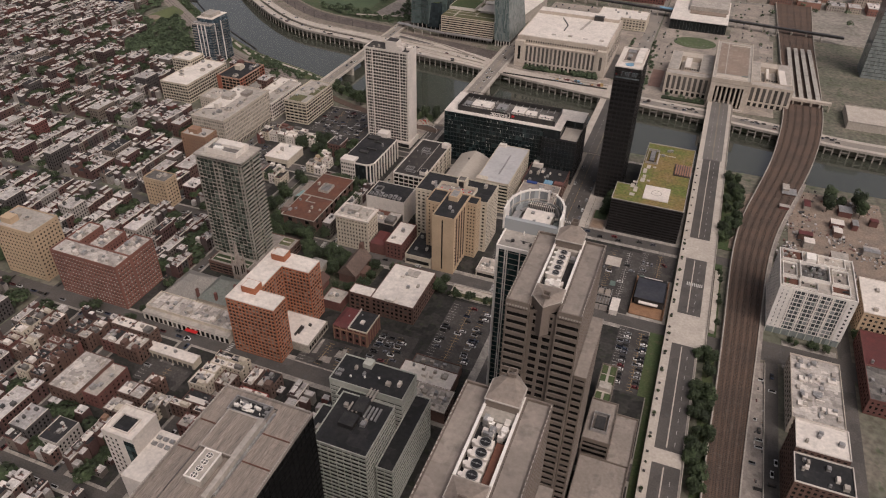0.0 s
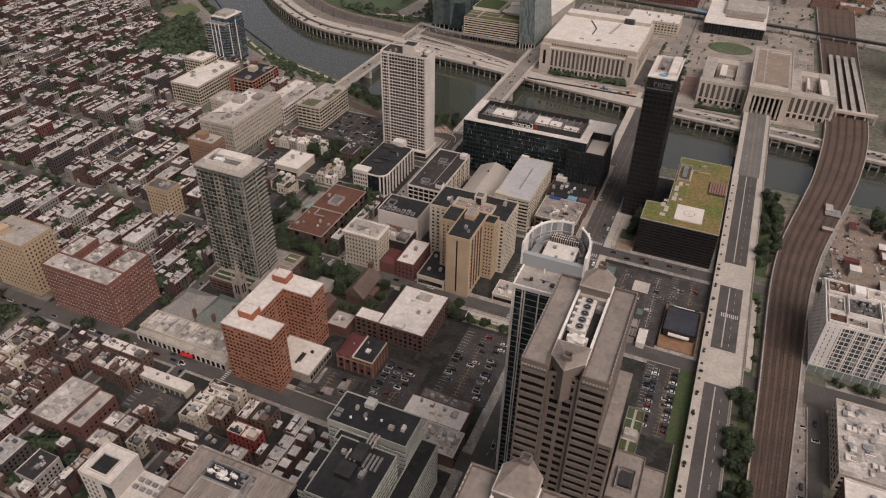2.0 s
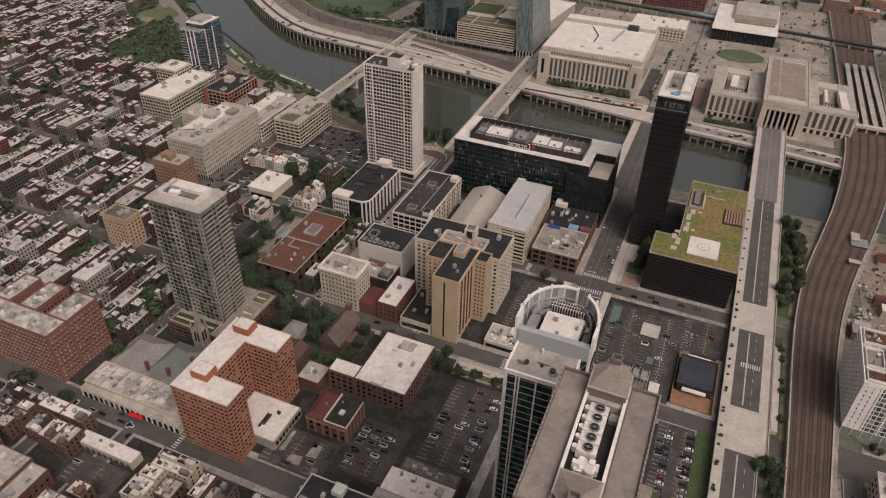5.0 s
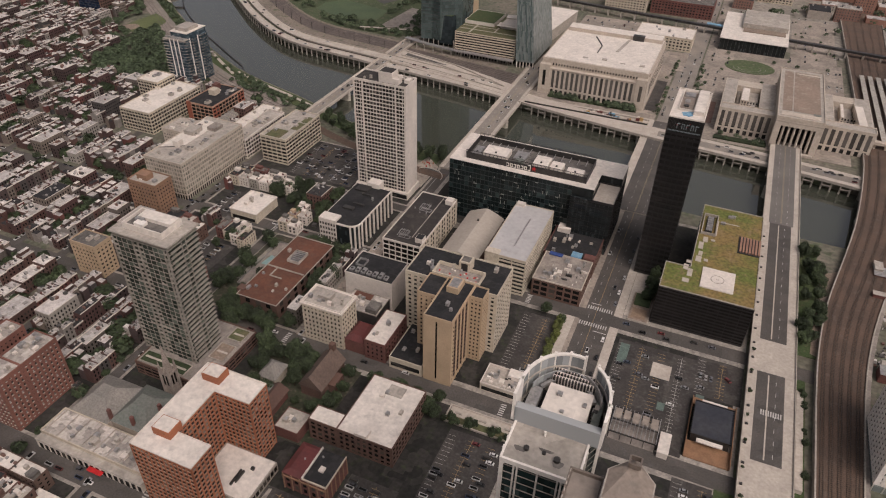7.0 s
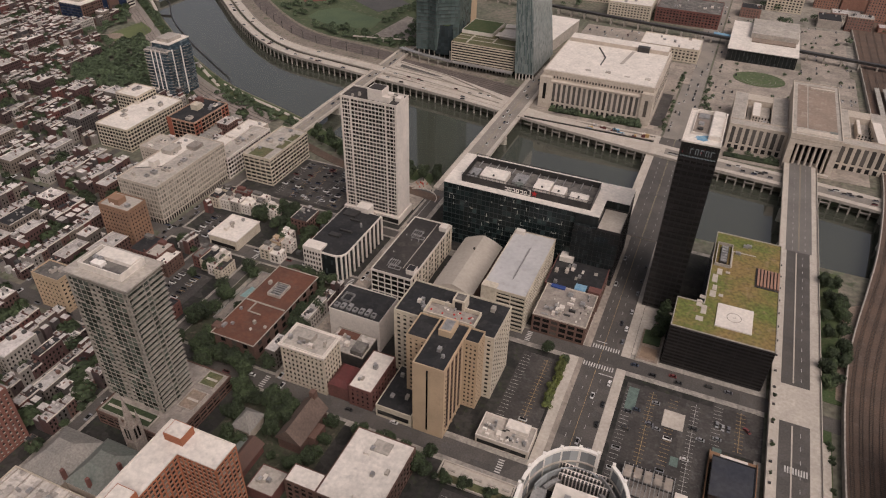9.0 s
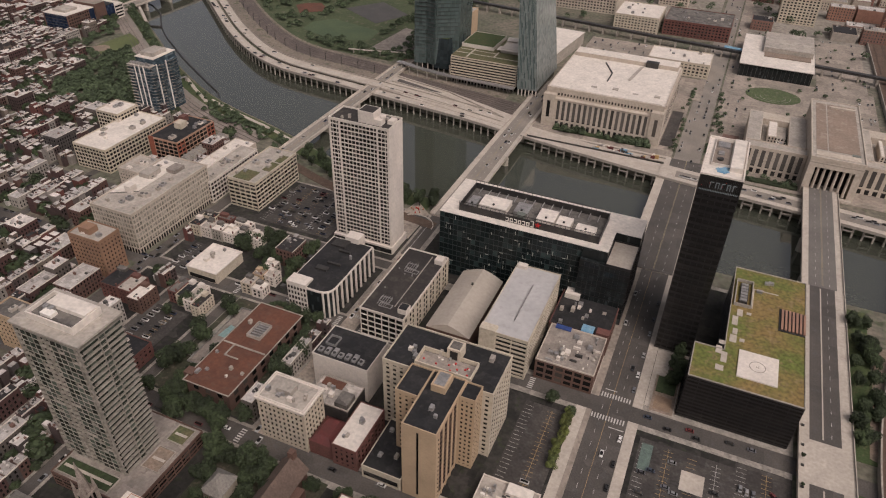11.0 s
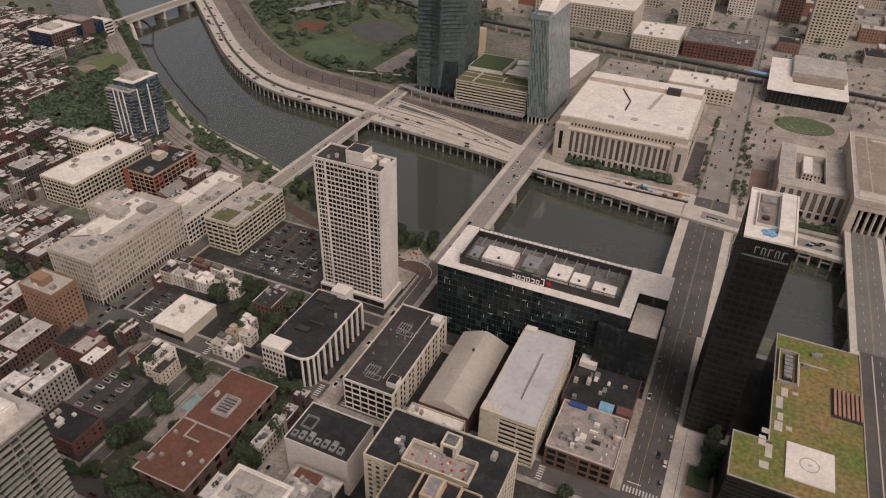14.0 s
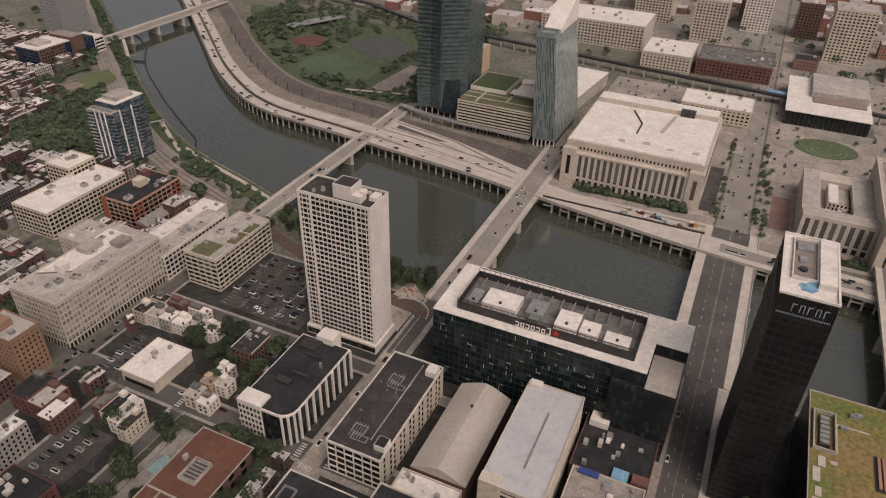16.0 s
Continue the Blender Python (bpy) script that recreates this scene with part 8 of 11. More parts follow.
def far_block(name, x0, x1, y0, y1, h, wall, top, label, glazing=None, floor=3.6, units=4, seed=1):
    b = bldg(name, x0, x1, y0, y1, label, "building", "buildings beyond the river")
    facade(b, x0, x1, y0, y1, 0.1, h, wall, glazing or glass_grey, bay=4.2, floor=floor, pier=1.9, span=1.7, deep=0.22, panes=False, faces="E" if x0 > -500 else "EN", join=True)
    part("flank_wall", Geo().box(x1 - 0.5, x1 - 0.02, y0 + 0.5, y1 - 0.5, 0, h - 0.1), wall, b)
    part("flank_wall", Geo().box(x0 + 0.02, x0 + 0.5, y0 + 0.5, y1 - 0.5, 0, h - 0.1), wall, b)
    roof(b, x0, x1, y0, y1, h, top, wall, 0.9, 0.5, units=units, seed=seed, big=True)
    return b


def west_blocks():
    far_block("parking_garage", -66, 0, 505, 545, 15, cream, white_roof, "cream parking garage with square openings", seed=201, units=6)
    far_block("brick_building", -70, 10, 640, 700, 18, red_brick, grey_roof, "red brick university building", seed=202, units=9)
    far_block("office_building", -130, -75, 630, 690, 20, cream, white_roof, "cream stone office building with white plant house", seed=203, units=6)
    far_block("office_building", -270, -140, 690, 760, 30, limestone, white_roof, "long limestone building with many windows", seed=204, units=10)
    far_block("tower_block", 62, 108, 760, 800, 62, cream, pale_roof, "cream tower block with a regular window grid", seed=205)
    far_block("tower_block", -95, -55, 770, 805, 52, limestone, pale_roof, "pale tower block with brick flanks", seed=206)
    far_block("tower_block", -40, -5, 850, 890, 60, white_conc, pale_roof, "white patterned tower block", seed=207)
    far_block("tower_block", 25, 55, 850, 880, 45, rust_brick, pale_roof, "brown brick tower block", seed=208)
    far_block("tower_block", -180, -130, 830, 880, 55, limestone, pale_roof, "pale office slab beyond the tracks", seed=209)
    b = bldg("office_building", 28, 104, 528, 660, "low dark glass building with a pale flat roof", "office building")
    part("wall", Geo().box(29, 103, 535, 640, 0, 14), glass_black, b)
    part("roof", Geo().box(28, 104, 533, 642, 14, 14.8), white_roof, b)
    part("penthouse", Geo().box(50, 102, 580, 640, 14.8, 21), pale_roof, b)
    part("terrace", Geo().box(52, 100, 566, 580, 14.8, 16), soil, b)
    for k in range(18):
        part("mullion", Geo().box(30 + k * 4.2, 30.4 + k * 4.2, 534.8, 535, 0.3, 13.8), dark_metal, b)
    v = thing("rail_viaduct", -40, 600, 0, "long dark steel railway viaduct on piers", "viaduct", kind="structure")
    part("girder", Geo().prism([(-640, 716), (-525, 690), (-420, 640), (-72, 594), (250, 556), (250, 562), (-72, 600), (-420, 646), (-525, 697), (-640, 723)], 8, 10.5), dark_metal, v)
    for k in range(30):
        x = -300 + k * 18
        y = 594 + (x + 72) * (-38 / 322 if x > -72 else -46 / 348)
        part("pier", Geo().box(x, x + 2, y, y + 5, 0, 8), concrete, v)
    part("blue_span", Geo().prism([(8, 590), (36, 586), (36, 593), (8, 597)], 7, 11), blue_tarp, v, "faded blue girder over the avenue")
    lots = Geo().box(-145, -70, 470, 590, 0, 0.3).box(-66, 0, 440, 500, 0, 0.35).box(110, 160, 420, 700, 0, 0.3)
    solid("pavement", lots, forecourt, "worn tan open yards beyond the river", "pavement", kind="structure")
    solid("pavement", Geo().box(-140, -8, 302, 470, 0, 0.25).box(18, 165, 282, 535, 0, 0.25).box(18, 30, 535, 900, 0, 0.25), forecourt, "worn tan concrete forecourts", "pavement", kind="structure")
    # Beige streets and lots, with paleness added for the distance haze.
    solid("pavement", Geo().box(-330, -10, 700, 1400, -0.2, 0.12).box(20, 500, 560, 1400, -0.2, 0.12), mat("worn_city_ground", (0.25, 0.22, 0.185), (0.19, 0.17, 0.14), 0.02, 0.9, 0.2, 0.3, stain=(0.13, 0.125, 0.095), amount=0.7), "worn pale city ground of streets and lots in the distance", "pavement", kind="structure")
    solid("lawn", Geo().prism([(68 + 27 * math.cos(a * math.pi / 12), 488 + 21 * math.sin(a * math.pi / 12)) for a in range(24)], 0.25, 0.6), mat("dry_lawn", (0.075, 0.098, 0.042), (0.062, 0.082, 0.036), 0.06, 0.95, 0.6, 0.25, stain=(0.16, 0.14, 0.1), amount=0.5), "oval lawn in a pale forecourt", "grass", kind="structure")
    solid("pavement", Geo().box(-21.5, -10.6, 322, 404, 0.2, 0.32), asphalt_lot, "dark sunken service yard beside the stone hall", "pavement", kind="structure")
    solid("pavement", Geo().box(29, 43, 318, 372, 0.2, 0.34), mat("brick_paving", (0.2, 0.12, 0.095), (0.16, 0.1, 0.08), 0.08, 0.9, 0.6, 0.2), "brown red brick paved forecourt beside the station", "pavement", kind="structure")
    for k in range(2):
        ring = Geo()
        for a in range(-8, 9):
            p, q = a * math.pi / 16, (a + 1) * math.pi / 16
            r = 12 + 5 * k
            ring.prism([(68 + r * math.sin(p), 484 - r * 0.8 * math.cos(p)), (68 + (r + 0.5) * math.sin(p), 484 - (r + 0.5) * 0.8 * math.cos(p)), (68 + (r + 0.5) * math.sin(q), 484 - (r + 0.5) * 0.8 * math.cos(q)), (68 + r * math.sin(q), 484 - r * 0.8 * math.cos(q))], 0.55, 0.66)
        solid("garden_path", ring, tan_gravel, "curved pale path across the oval lawn", "path", kind="structure")
    solid("hedge", Geo().box(-118, -28, 310.5, 316, 0.2, 1.4), leaf, "dark clipped hedge before a stone hall", "hedge", kind="structure")
    solid("hedge", Geo().box(48, 94, 287, 294, 0.2, 1.6), leaf, "dark clipped hedge before the station wing", "hedge", kind="structure")
    o = bldg("office_building", -742, -705, 304, 345, "broad office with navy glass and red brown panels", "office building")
    part("glass_wall", Geo().box(-742, -705.4, 304, 345, 0, 22.6), blue_glass, o)
    part("panel_wall", Geo().box(-705.4, -704.8, 304, 337, 0, 23), rust_brick, o)
    part("panel_wall", Geo().box(-742.2, -740.5, 303.7, 304, 0, 23), rust_brick, o)
    for k in range(6):
        part("floor_line", Geo().box(-740.5, -705.4, 303.8, 304, 3.5 + k * 3.5, 3.9 + k * 3.5), dark_metal, o)
        for c in range(9):
            part("window", Geo().box(-704.85, -704.74, 306 + c * 3.5, 307.8 + c * 3.5, 2 + k * 3.5, 3.8 + k * 3.5), pane_dark, o)
    part("roof", Geo().box(-742, -705, 304, 345, 22.6, 23.4), white_roof, o)
    part("penthouse", Geo().box(-735, -715, 312, 330, 23.4, 26), pale_roof, o)
    q = bldg("office_building", -738, -704, 346, 388, "stepped brick office with dark glass and a white end", "office building")
    part("wall", Geo().box(-738, -704, 346, 362, 0, 26), rust_brick, q)
    part("glass_wall", Geo().box(-736, -705, 362.1, 376, 0, 20), blue_glass, q)
    part("white_end", Geo().box(-734, -705, 376.1, 390, 0, 17), white_conc, q)
    for k in range(4):
        part("window_strip", Geo().box(-705.1, -704.9, 377, 389, 2.4 + k * 3.8, 4.2 + k * 3.8), pane_dark, q)
    part("roof", Geo().box(-738.2, -703.8, 345.8, 362, 26, 26.5), brown_roof, q)
    part("roof", Geo().box(-736.2, -704.8, 362.1, 376, 20, 20.4), dark_roof, q)
    part("roof", Geo().box(-734.2, -704.8, 376.1, 390.2, 17, 17.4), white_roof, q)
    far_block("glass_building", -800, -770, 390, 430, 55, grey_metal, pale_roof, "banded blue grey office tower", glazing=glass_sky, seed=233)


def distant_city():
    """Blocks of low and tall buildings filling the city beyond the viaduct."""
    rr = random.Random(91)
    walls, tops, panes, caps = Geo(), Geo(), Geo(), Geo()
    y = 712
    while y < 1500:
        x = -560
        while x < 560:
            w, d = rr.uniform(14, 40), rr.uniform(16, 34)
            busy = -16 < x + w and x < 26 or (60 < x + w and x < 112 and y < 806) or (-275 < x + w and x < -50 and y < 895) or (-45 < x + w and x < 60 and 845 < y + d and y < 895) or y < bank_w(x) + 110
            if rr.random() < 0.16:
                x += w
                continue
            h = rr.choice([8, 9, 10, 12, 14, 18]) if rr.random() < 0.93 else rr.uniform(30, 55)
            if not busy:
                walls.box(x, x + w, y, y + d, 0, h)
                tops.box(x + 0.5, x + w - 0.5, y + 0.5, y + d - 0.5, h, h + 0.3)
                walls.ring(x, x + w, y, y + d, h, h + 0.8, 0.5)
                for _ in range(rr.randrange(2, 6)):
                    ux, uy, s = rr.uniform(x + 1, x + w - 4), rr.uniform(y + 1, y + d - 4), rr.uniform(1.5, 4)
                    caps.box(ux, ux + s, uy, uy + s, h + 0.2, h + rr.uniform(1.2, 3))
                z = 1.5 if rr.random() < 0.6 else 900
                while z < h - 2:
                    px = x + 1.5
                    while px < x + w - 1.5:
                        panes.box(px - 0.7, px + 0.7, y - 0.06, y + 0.05, z, z + 1.9)
                        px += 3.4
                    z += 3.5
            x += w + rr.uniform(1, 9)
        y += 46
    # Wall tones paler than the nearer houses: distance haze put into colour.
    tones = [(0.42, 0.36, 0.29), (0.22, 0.10, 0.075), (0.36, 0.3, 0.24), (0.27, 0.14, 0.1), (0.48, 0.42, 0.35), (0.3, 0.26, 0.22), (0.2, 0.11, 0.085)]
    for name, g, m, label in (("distant_building_walls", walls, palette("distant_wall", tones, by="island"), "brick and stone city buildings in the far distance"), ("distant_building_roofs", tops, far_roof, "flat roofs of far city buildings"), ("distant_building_windows", panes, stone_pane, "dark windows of far city buildings"), ("distant_roof_boxes", caps, clutter_paint, "plant boxes on far city roofs")):
        solid(name, g, m, label, "buildings", kind="stuff")


def right_bank():
    b = bldg("garage", 235, 300, 275, 330, "low pale parking structure beyond the tracks", "garage")
    part("deck", Geo().box(235, 330, 285, 330, 0, 8), pale_pave, b)
    part("wall", Geo().ring(234.8, 330.2, 284.8, 330.2, 7.5, 9, 0.4), concrete, b)
    t = bldg("glass_tower", 255, 300, 440, 480, "dark grey glass tower block beyond the tracks", "tower")
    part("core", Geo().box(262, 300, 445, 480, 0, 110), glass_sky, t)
    for k in range(24):
        part("floor_line", Geo().ring(261.8, 300.2, 444.8, 480.2, 3 + k * 4.4, 3.5 + k * 4.4, 0.5), dark_metal, t)
    solid("pavement", Geo().box(149, 159.4, -330, -108, 0, 0.25), tan_gravel, "worn gravel parking strip beside the viaduct", "pavement", kind="structure")
    solid("low_wall", Geo().box(159.4, 159.9, -330, -108, 0, 1.2), concrete, "low concrete wall along a parking strip", "wall", kind="structure")
    road("road", 160, 167.6, -330, -105, 0.08, "narrow grey street beside loft buildings")
    solid("pavement", Geo().box(154.5, 158.3, -85.9, 12, 0, 0.2), tan_gravel, "narrow worn strip beside the viaduct", "pavement", kind="structure")
    road("road", 204, 212, -330, 60, 0.06, "narrow asphalt street", asphalt)
    road("road", 150, 262, -105, -86, 0.07, "asphalt cross street between low blocks")
    solid("pavement", Geo().box(170, 203, -86, -81, 0, 0.22).box(170, 203, -108, -105, 0, 0.22).box(199.5, 203.8, -230, -110, 0, 0.21), pave, "concrete pavement beside low blocks", "pavement", kind="structure")
    site = Geo().box(176, 250, 10, 130, 0, 0.3)
    solid("ground_patch", site, soil, "bare building site with rubble", "ground", kind="structure")
    rr = random.Random(55)
    for k in range(26):
        x, y = rr.uniform(164, 245), rr.uniform(-28, 125)
        sh = bldg("site_shed", x, x + 6, y, y + 8, "small shed or container on the building site", "shed", "site sheds")
        w, d, h = rr.uniform(4, 12), rr.uniform(4, 12), rr.uniform(2.5, 7)
        part("wall", Geo().box(x, x + w, y, y + d, 0, h), rr.choice([red_brick, pale_roof, concrete, rust_brick]), sh)
        part("roof", Geo().box(x - 0.2, x + w + 0.2, y - 0.2, y + d + 0.2, h, h + 0.3), rr.choice([white_roof, red_roof, pale_roof, grey_metal]), sh)


def quay_works():
    """Barriers, huts and machines of the roadworks along the far bank."""
    b = thing("traffic_barrier", -220, 320, 2.6, "pale concrete barriers along the ramp between the bridges", "barrier", "roadworks")
    for pts in ([(-300, 326), (-240, 316), (-165, 300)], [(-300, 342), (-250, 334), (-165, 309)], [(-300, 356), (-236, 342), (-172, 313)]):
        part("barrier_line", Geo().shell(pts, 2.6, 3.7, 0.5), concrete, b)
    # Flat dark strip put in for the shaded gap between the ramps.
    part("lane_slot", Geo().prism([(-296, 345), (-250, 337), (-240, 338), (-296, 352)], 2.6, 2.66), asphalt, b, "dark strip standing for the shaded gap between ramps")
    q = thing("traffic_barrier", -70, 293, 0.5, "pale barriers and fences along the embankment roadworks", "barrier", "roadworks")
    part("barrier_line", Geo().box(-134, -12, 288.6, 289.1, 0.5, 1.6), concrete, q)
    part("barrier_line", Geo().box(-134, -12, 296.4, 296.9, 0.5, 1.6), concrete, q)
    part("fence", Geo().box(-134, -12, 283.9, 284.1, 1.6, 3.2), dark_metal, q)
    rr = random.Random(31)
    for k in range(16):
        x, y = rr.uniform(-75, -22), rr.uniform(285, 295)
        w, d, h = rr.uniform(1.8, 2.6), rr.uniform(2.0, 7.0), rr.uniform(1.2, 3.2)
        c = bldg("site_machine", x, x + d, y, y + w, "construction vehicle or container at the roadworks", "site machine", "roadworks", z=0.5)
        part("body", Geo().box(x, x + d, y, y + w, 0.5, 0.5 + h), rr.choice([blue_tarp, red_roof, yellow_paint, white_roof, dark_metal, grey_metal]), c)
        part("cab", Geo().box(x + d * 0.1, x + d * 0.4, y + 0.2, y + w - 0.2, 0.5 + h, 1.2 + h), rr.choice([white_roof, dark_metal, grey_metal]), c)


def rubble():
    rr = random.Random(404)
    g = Geo()
    heaps = [(rr.uniform(168, 244), rr.uniform(-26, 124), rr.uniform(3, 9)) for _ in range(24)]
    for _ in range(620):
        hx, hy, hr = rr.choice(heaps)
        x, y, s = rr.gauss(hx, hr), rr.gauss(hy, hr), rr.uniform(0.3, 2.0)
        if 176 < x < 250 or y > 20:
            g.box(x, x + s, y, y + s * rr.uniform(0.3, 1.8), 0.1, rr.uniform(0.4, 1.6))
    for _ in range(70):
        x, y, s = rr.choice([150.5, 155, 158]) + rr.uniform(-0.8, 0.8), rr.uniform(-330, -115), rr.uniform(0.3, 1.0)
        g.box(x, x + s, y, y + s * rr.uniform(0.6, 3), 0.2, rr.uniform(0.4, 0.9))
    solid("rubble", g, clutter_paint, "heaps of rubble and boxes on bare ground", "rubble", kind="stuff")


def riverside():
    yard = thing("rail_yard", -500, 420, 0, "brown railway yard beside the expressway", "rail yard", kind="structure")
    dirt = mat("yard_dirt", (0.20, 0.165, 0.13), (0.15, 0.125, 0.10), 0.03, 0.95, 0.4, 0.3, stain=(0.08, 0.085, 0.045), amount=0.8)
    stones = mat("yard_ballast", (0.12, 0.095, 0.08), (0.09, 0.074, 0.064), 0.03, 0.95, 0.5, 0.25, stain=(0.16, 0.13, 0.11), amount=0.6)
    ribbon("verge", WEST, 19.4, 52, -0.2, 0.2, dirt, yard, -180, -980)
    ribbon("ballast", WEST, 26, 32, -0.2, 0.25, stones, yard, -150, -325)
    ribbon("ballast", WEST, 42, 25, -0.2, 0.27, stones, yard, -305, -980)
    for k in range(7):
        ribbon("track", WEST, 28 + k * 4.3, 0.3, 0.25, 0.4, rail_steel, yard, -150, -325)
    for k in range(5):
        ribbon("track", WEST, 44.5 + k * 4.6 + (k * 7 % 3) * 0.6, 0.3, 0.25, 0.4, rail_steel, yard, -305, -980)
    for k in range(14):
        x = -330 - k * 22
        mast = thing("line_mast", x, along(WEST, x) + 41, 0.1, "thin dark steel mast beside the yard tracks", "mast", "yard masts")
        part("pole", Geo().box(x - 0.2, x + 0.2, along(WEST, x) + 40.8, along(WEST, x) + 41.2, 0.1, 9.5), dark_metal, mast)
        part("arm", Geo().box(x - 0.15, x + 0.15, along(WEST, x) + 41.2, along(WEST, x) + 46, 8.6, 8.9), dark_metal, mast)
    eb = thing("bank_railway", -500, 250, 0, "railway line and service road along the near river bank", "railway", kind="structure")
    ribbon("corridor", EAST, -48, 24, -0.2, 0.3, mat("corridor_ground", (0.24, 0.20, 0.17), (0.19, 0.16, 0.135), 0.03, 0.95, 0.4, 0.25, stain=(0.13, 0.11, 0.09), amount=0.6), eb, -345, -980)
    for k in range(3):
        ribbon("track", EAST, -44 + k * 5.0, 0.5, 0.28, 0.5, rail_steel, eb, -345, -980)
    ribbon("road", EAST, -29, 5, 0.1, 0.36, worn, eb, -345, -980)
    ribbon("ballast", EAST, -44, 9, -0.2, 0.35, ballast, eb, -150, -345)
    ribbon("path", EAST, -14, 3.5, 0.0, 0.25, pale_pave, eb, -320, -440)
    lawns = thing("park", -420, 215, 0, "green riverside park with a footpath", "park", kind="structure")
    ribbon("grass", EAST, -24, 16, -0.1, 0.12, grass, lawns, -165, -980)
    boom = thing("floating_walkway", -640, 390, -8.5, "dark curved floating walkway in the river", "walkway")
    bend = ([(-437, 236), (-458, 259), (-486, 276), (-556, 321), (-586, 343), (-617, 365), (-640, 384), (-661, 404), (-680, 425), (-693, 439), (-724, 460), (-754, 473)])
    for a, c in zip(bend, bend[1:]):
        part("deck_section", Geo().shell([a, c], -8.2, -6.9, 1.5), dark_metal, boom)
    part("branch_deck", Geo().shell([(-653, 396), (-669, 391.5)], -8.2, -6.4, 2.4), dark_metal, boom)
    ramp = thing("footpath_ramp", -700, 410, 0, "pale narrow footpath ramp by the bridge", "path")
    part("deck", Geo().shell([(-741, 444), (-700, 411), (-660, 377)], -1, 1.4, 3.5), pale_pave, ramp)
    pier = thing("footpath_pier", -480, 250, -8.5, "pale boardwalk along the water", "boardwalk")
    part("deck", Geo().shell([(-440, 222), (-474, 245), (-505, 267)], -8.2, 0.3, 3.4), pale_pave, pier)
    fb = thing("footbridge", -499, 243, 0, "slim steel footbridge over the bank railway", "footbridge")
    part("deck", Geo().prism([(-506, 232), (-504, 231), (-492, 254), (-494, 255)], 4.4, 5.2), grey_metal, fb)
    part("support", Geo().box(-506, -504, 231, 233, 0, 4.4), concrete, fb)
    part("support", Geo().box(-494, -492, 253, 255, -2, 4.4), concrete, fb)
    canopy = thing("platform_canopy", -550, 600, 0, "long grey blue platform roof beside the park", "canopy")
    part("roof", Geo().prism([(-575, 563), (-558, 557), (-525, 630), (-543, 637)], 4.6, 5.2), grey_metal, canopy)
    for k in range(8):
        part("post", Geo().cyl(-566 + k * 4.2, 562 + k * 9.4, 0, 4.6, 0.4, 6), concrete, canopy)
    solid("lawn", Geo().prism([(-690, 640), (-560, 470), (-470, 405), (-330, 400), (-320, 640)], -0.1, 0.15), mat("park_ground", (0.065, 0.08, 0.038), (0.05, 0.066, 0.03), 0.04, 0.95, 0.5, 0.25, stain=(0.16, 0.13, 0.1), amount=0.5), "park lawns and paths beyond the rail yard", "grass", kind="structure")
    solid("road", Geo().prism([(-306, 322), (-160, 292), (-158, 318), (-235, 345), (-306, 362)], 0.2, 2.6), pale_pave, "broad pale ramp joining the two bridges", "road", kind="structure")
    f = Geo().prism([(-425, 432), (-385, 450), (-389, 485), (-464, 503), (-482, 480), (-480, 451)], 0, 0.3)
    solid("lawn", f, mat("sports_turf", (0.075, 0.10, 0.05), (0.06, 0.085, 0.045), 0.03, 0.95, 0.6, 0.15), "green sports field ringed by trees", "sports field", kind="structure")
    solid("sports_court", Geo().prism([(-408, 510), (-386, 561), (-442, 598), (-474, 549)], 0, 0.35), mat("court_grey", (0.075, 0.07, 0.065), (0.06, 0.058, 0.055), 0.05, 0.9), "dark grey sports court", "sports field", kind="structure")
    solid("running_track", Geo().prism([(-517, 503), (-495, 523), (-500, 540), (-516, 555), (-533, 546), (-541, 531)], 0, 0.32), rust_roof, "red oval running track", "sports field", kind="structure")
    solid("lawn", Geo().prism([(-656, 274), (-610, 274), (-616, 318), (-622, 326), (-652, 342)], 0, 0.37), mat("ball_field_turf", (0.10, 0.115, 0.045), (0.08, 0.095, 0.038), 0.04, 0.95, 0.6, 0.2), "green ball field", "sports field", kind="structure")
    solid("ground_patch", Geo().cyl(-644, 287, 0.1, 0.41, 11, 14), soil, "bare tan infield", "ground", kind="structure")


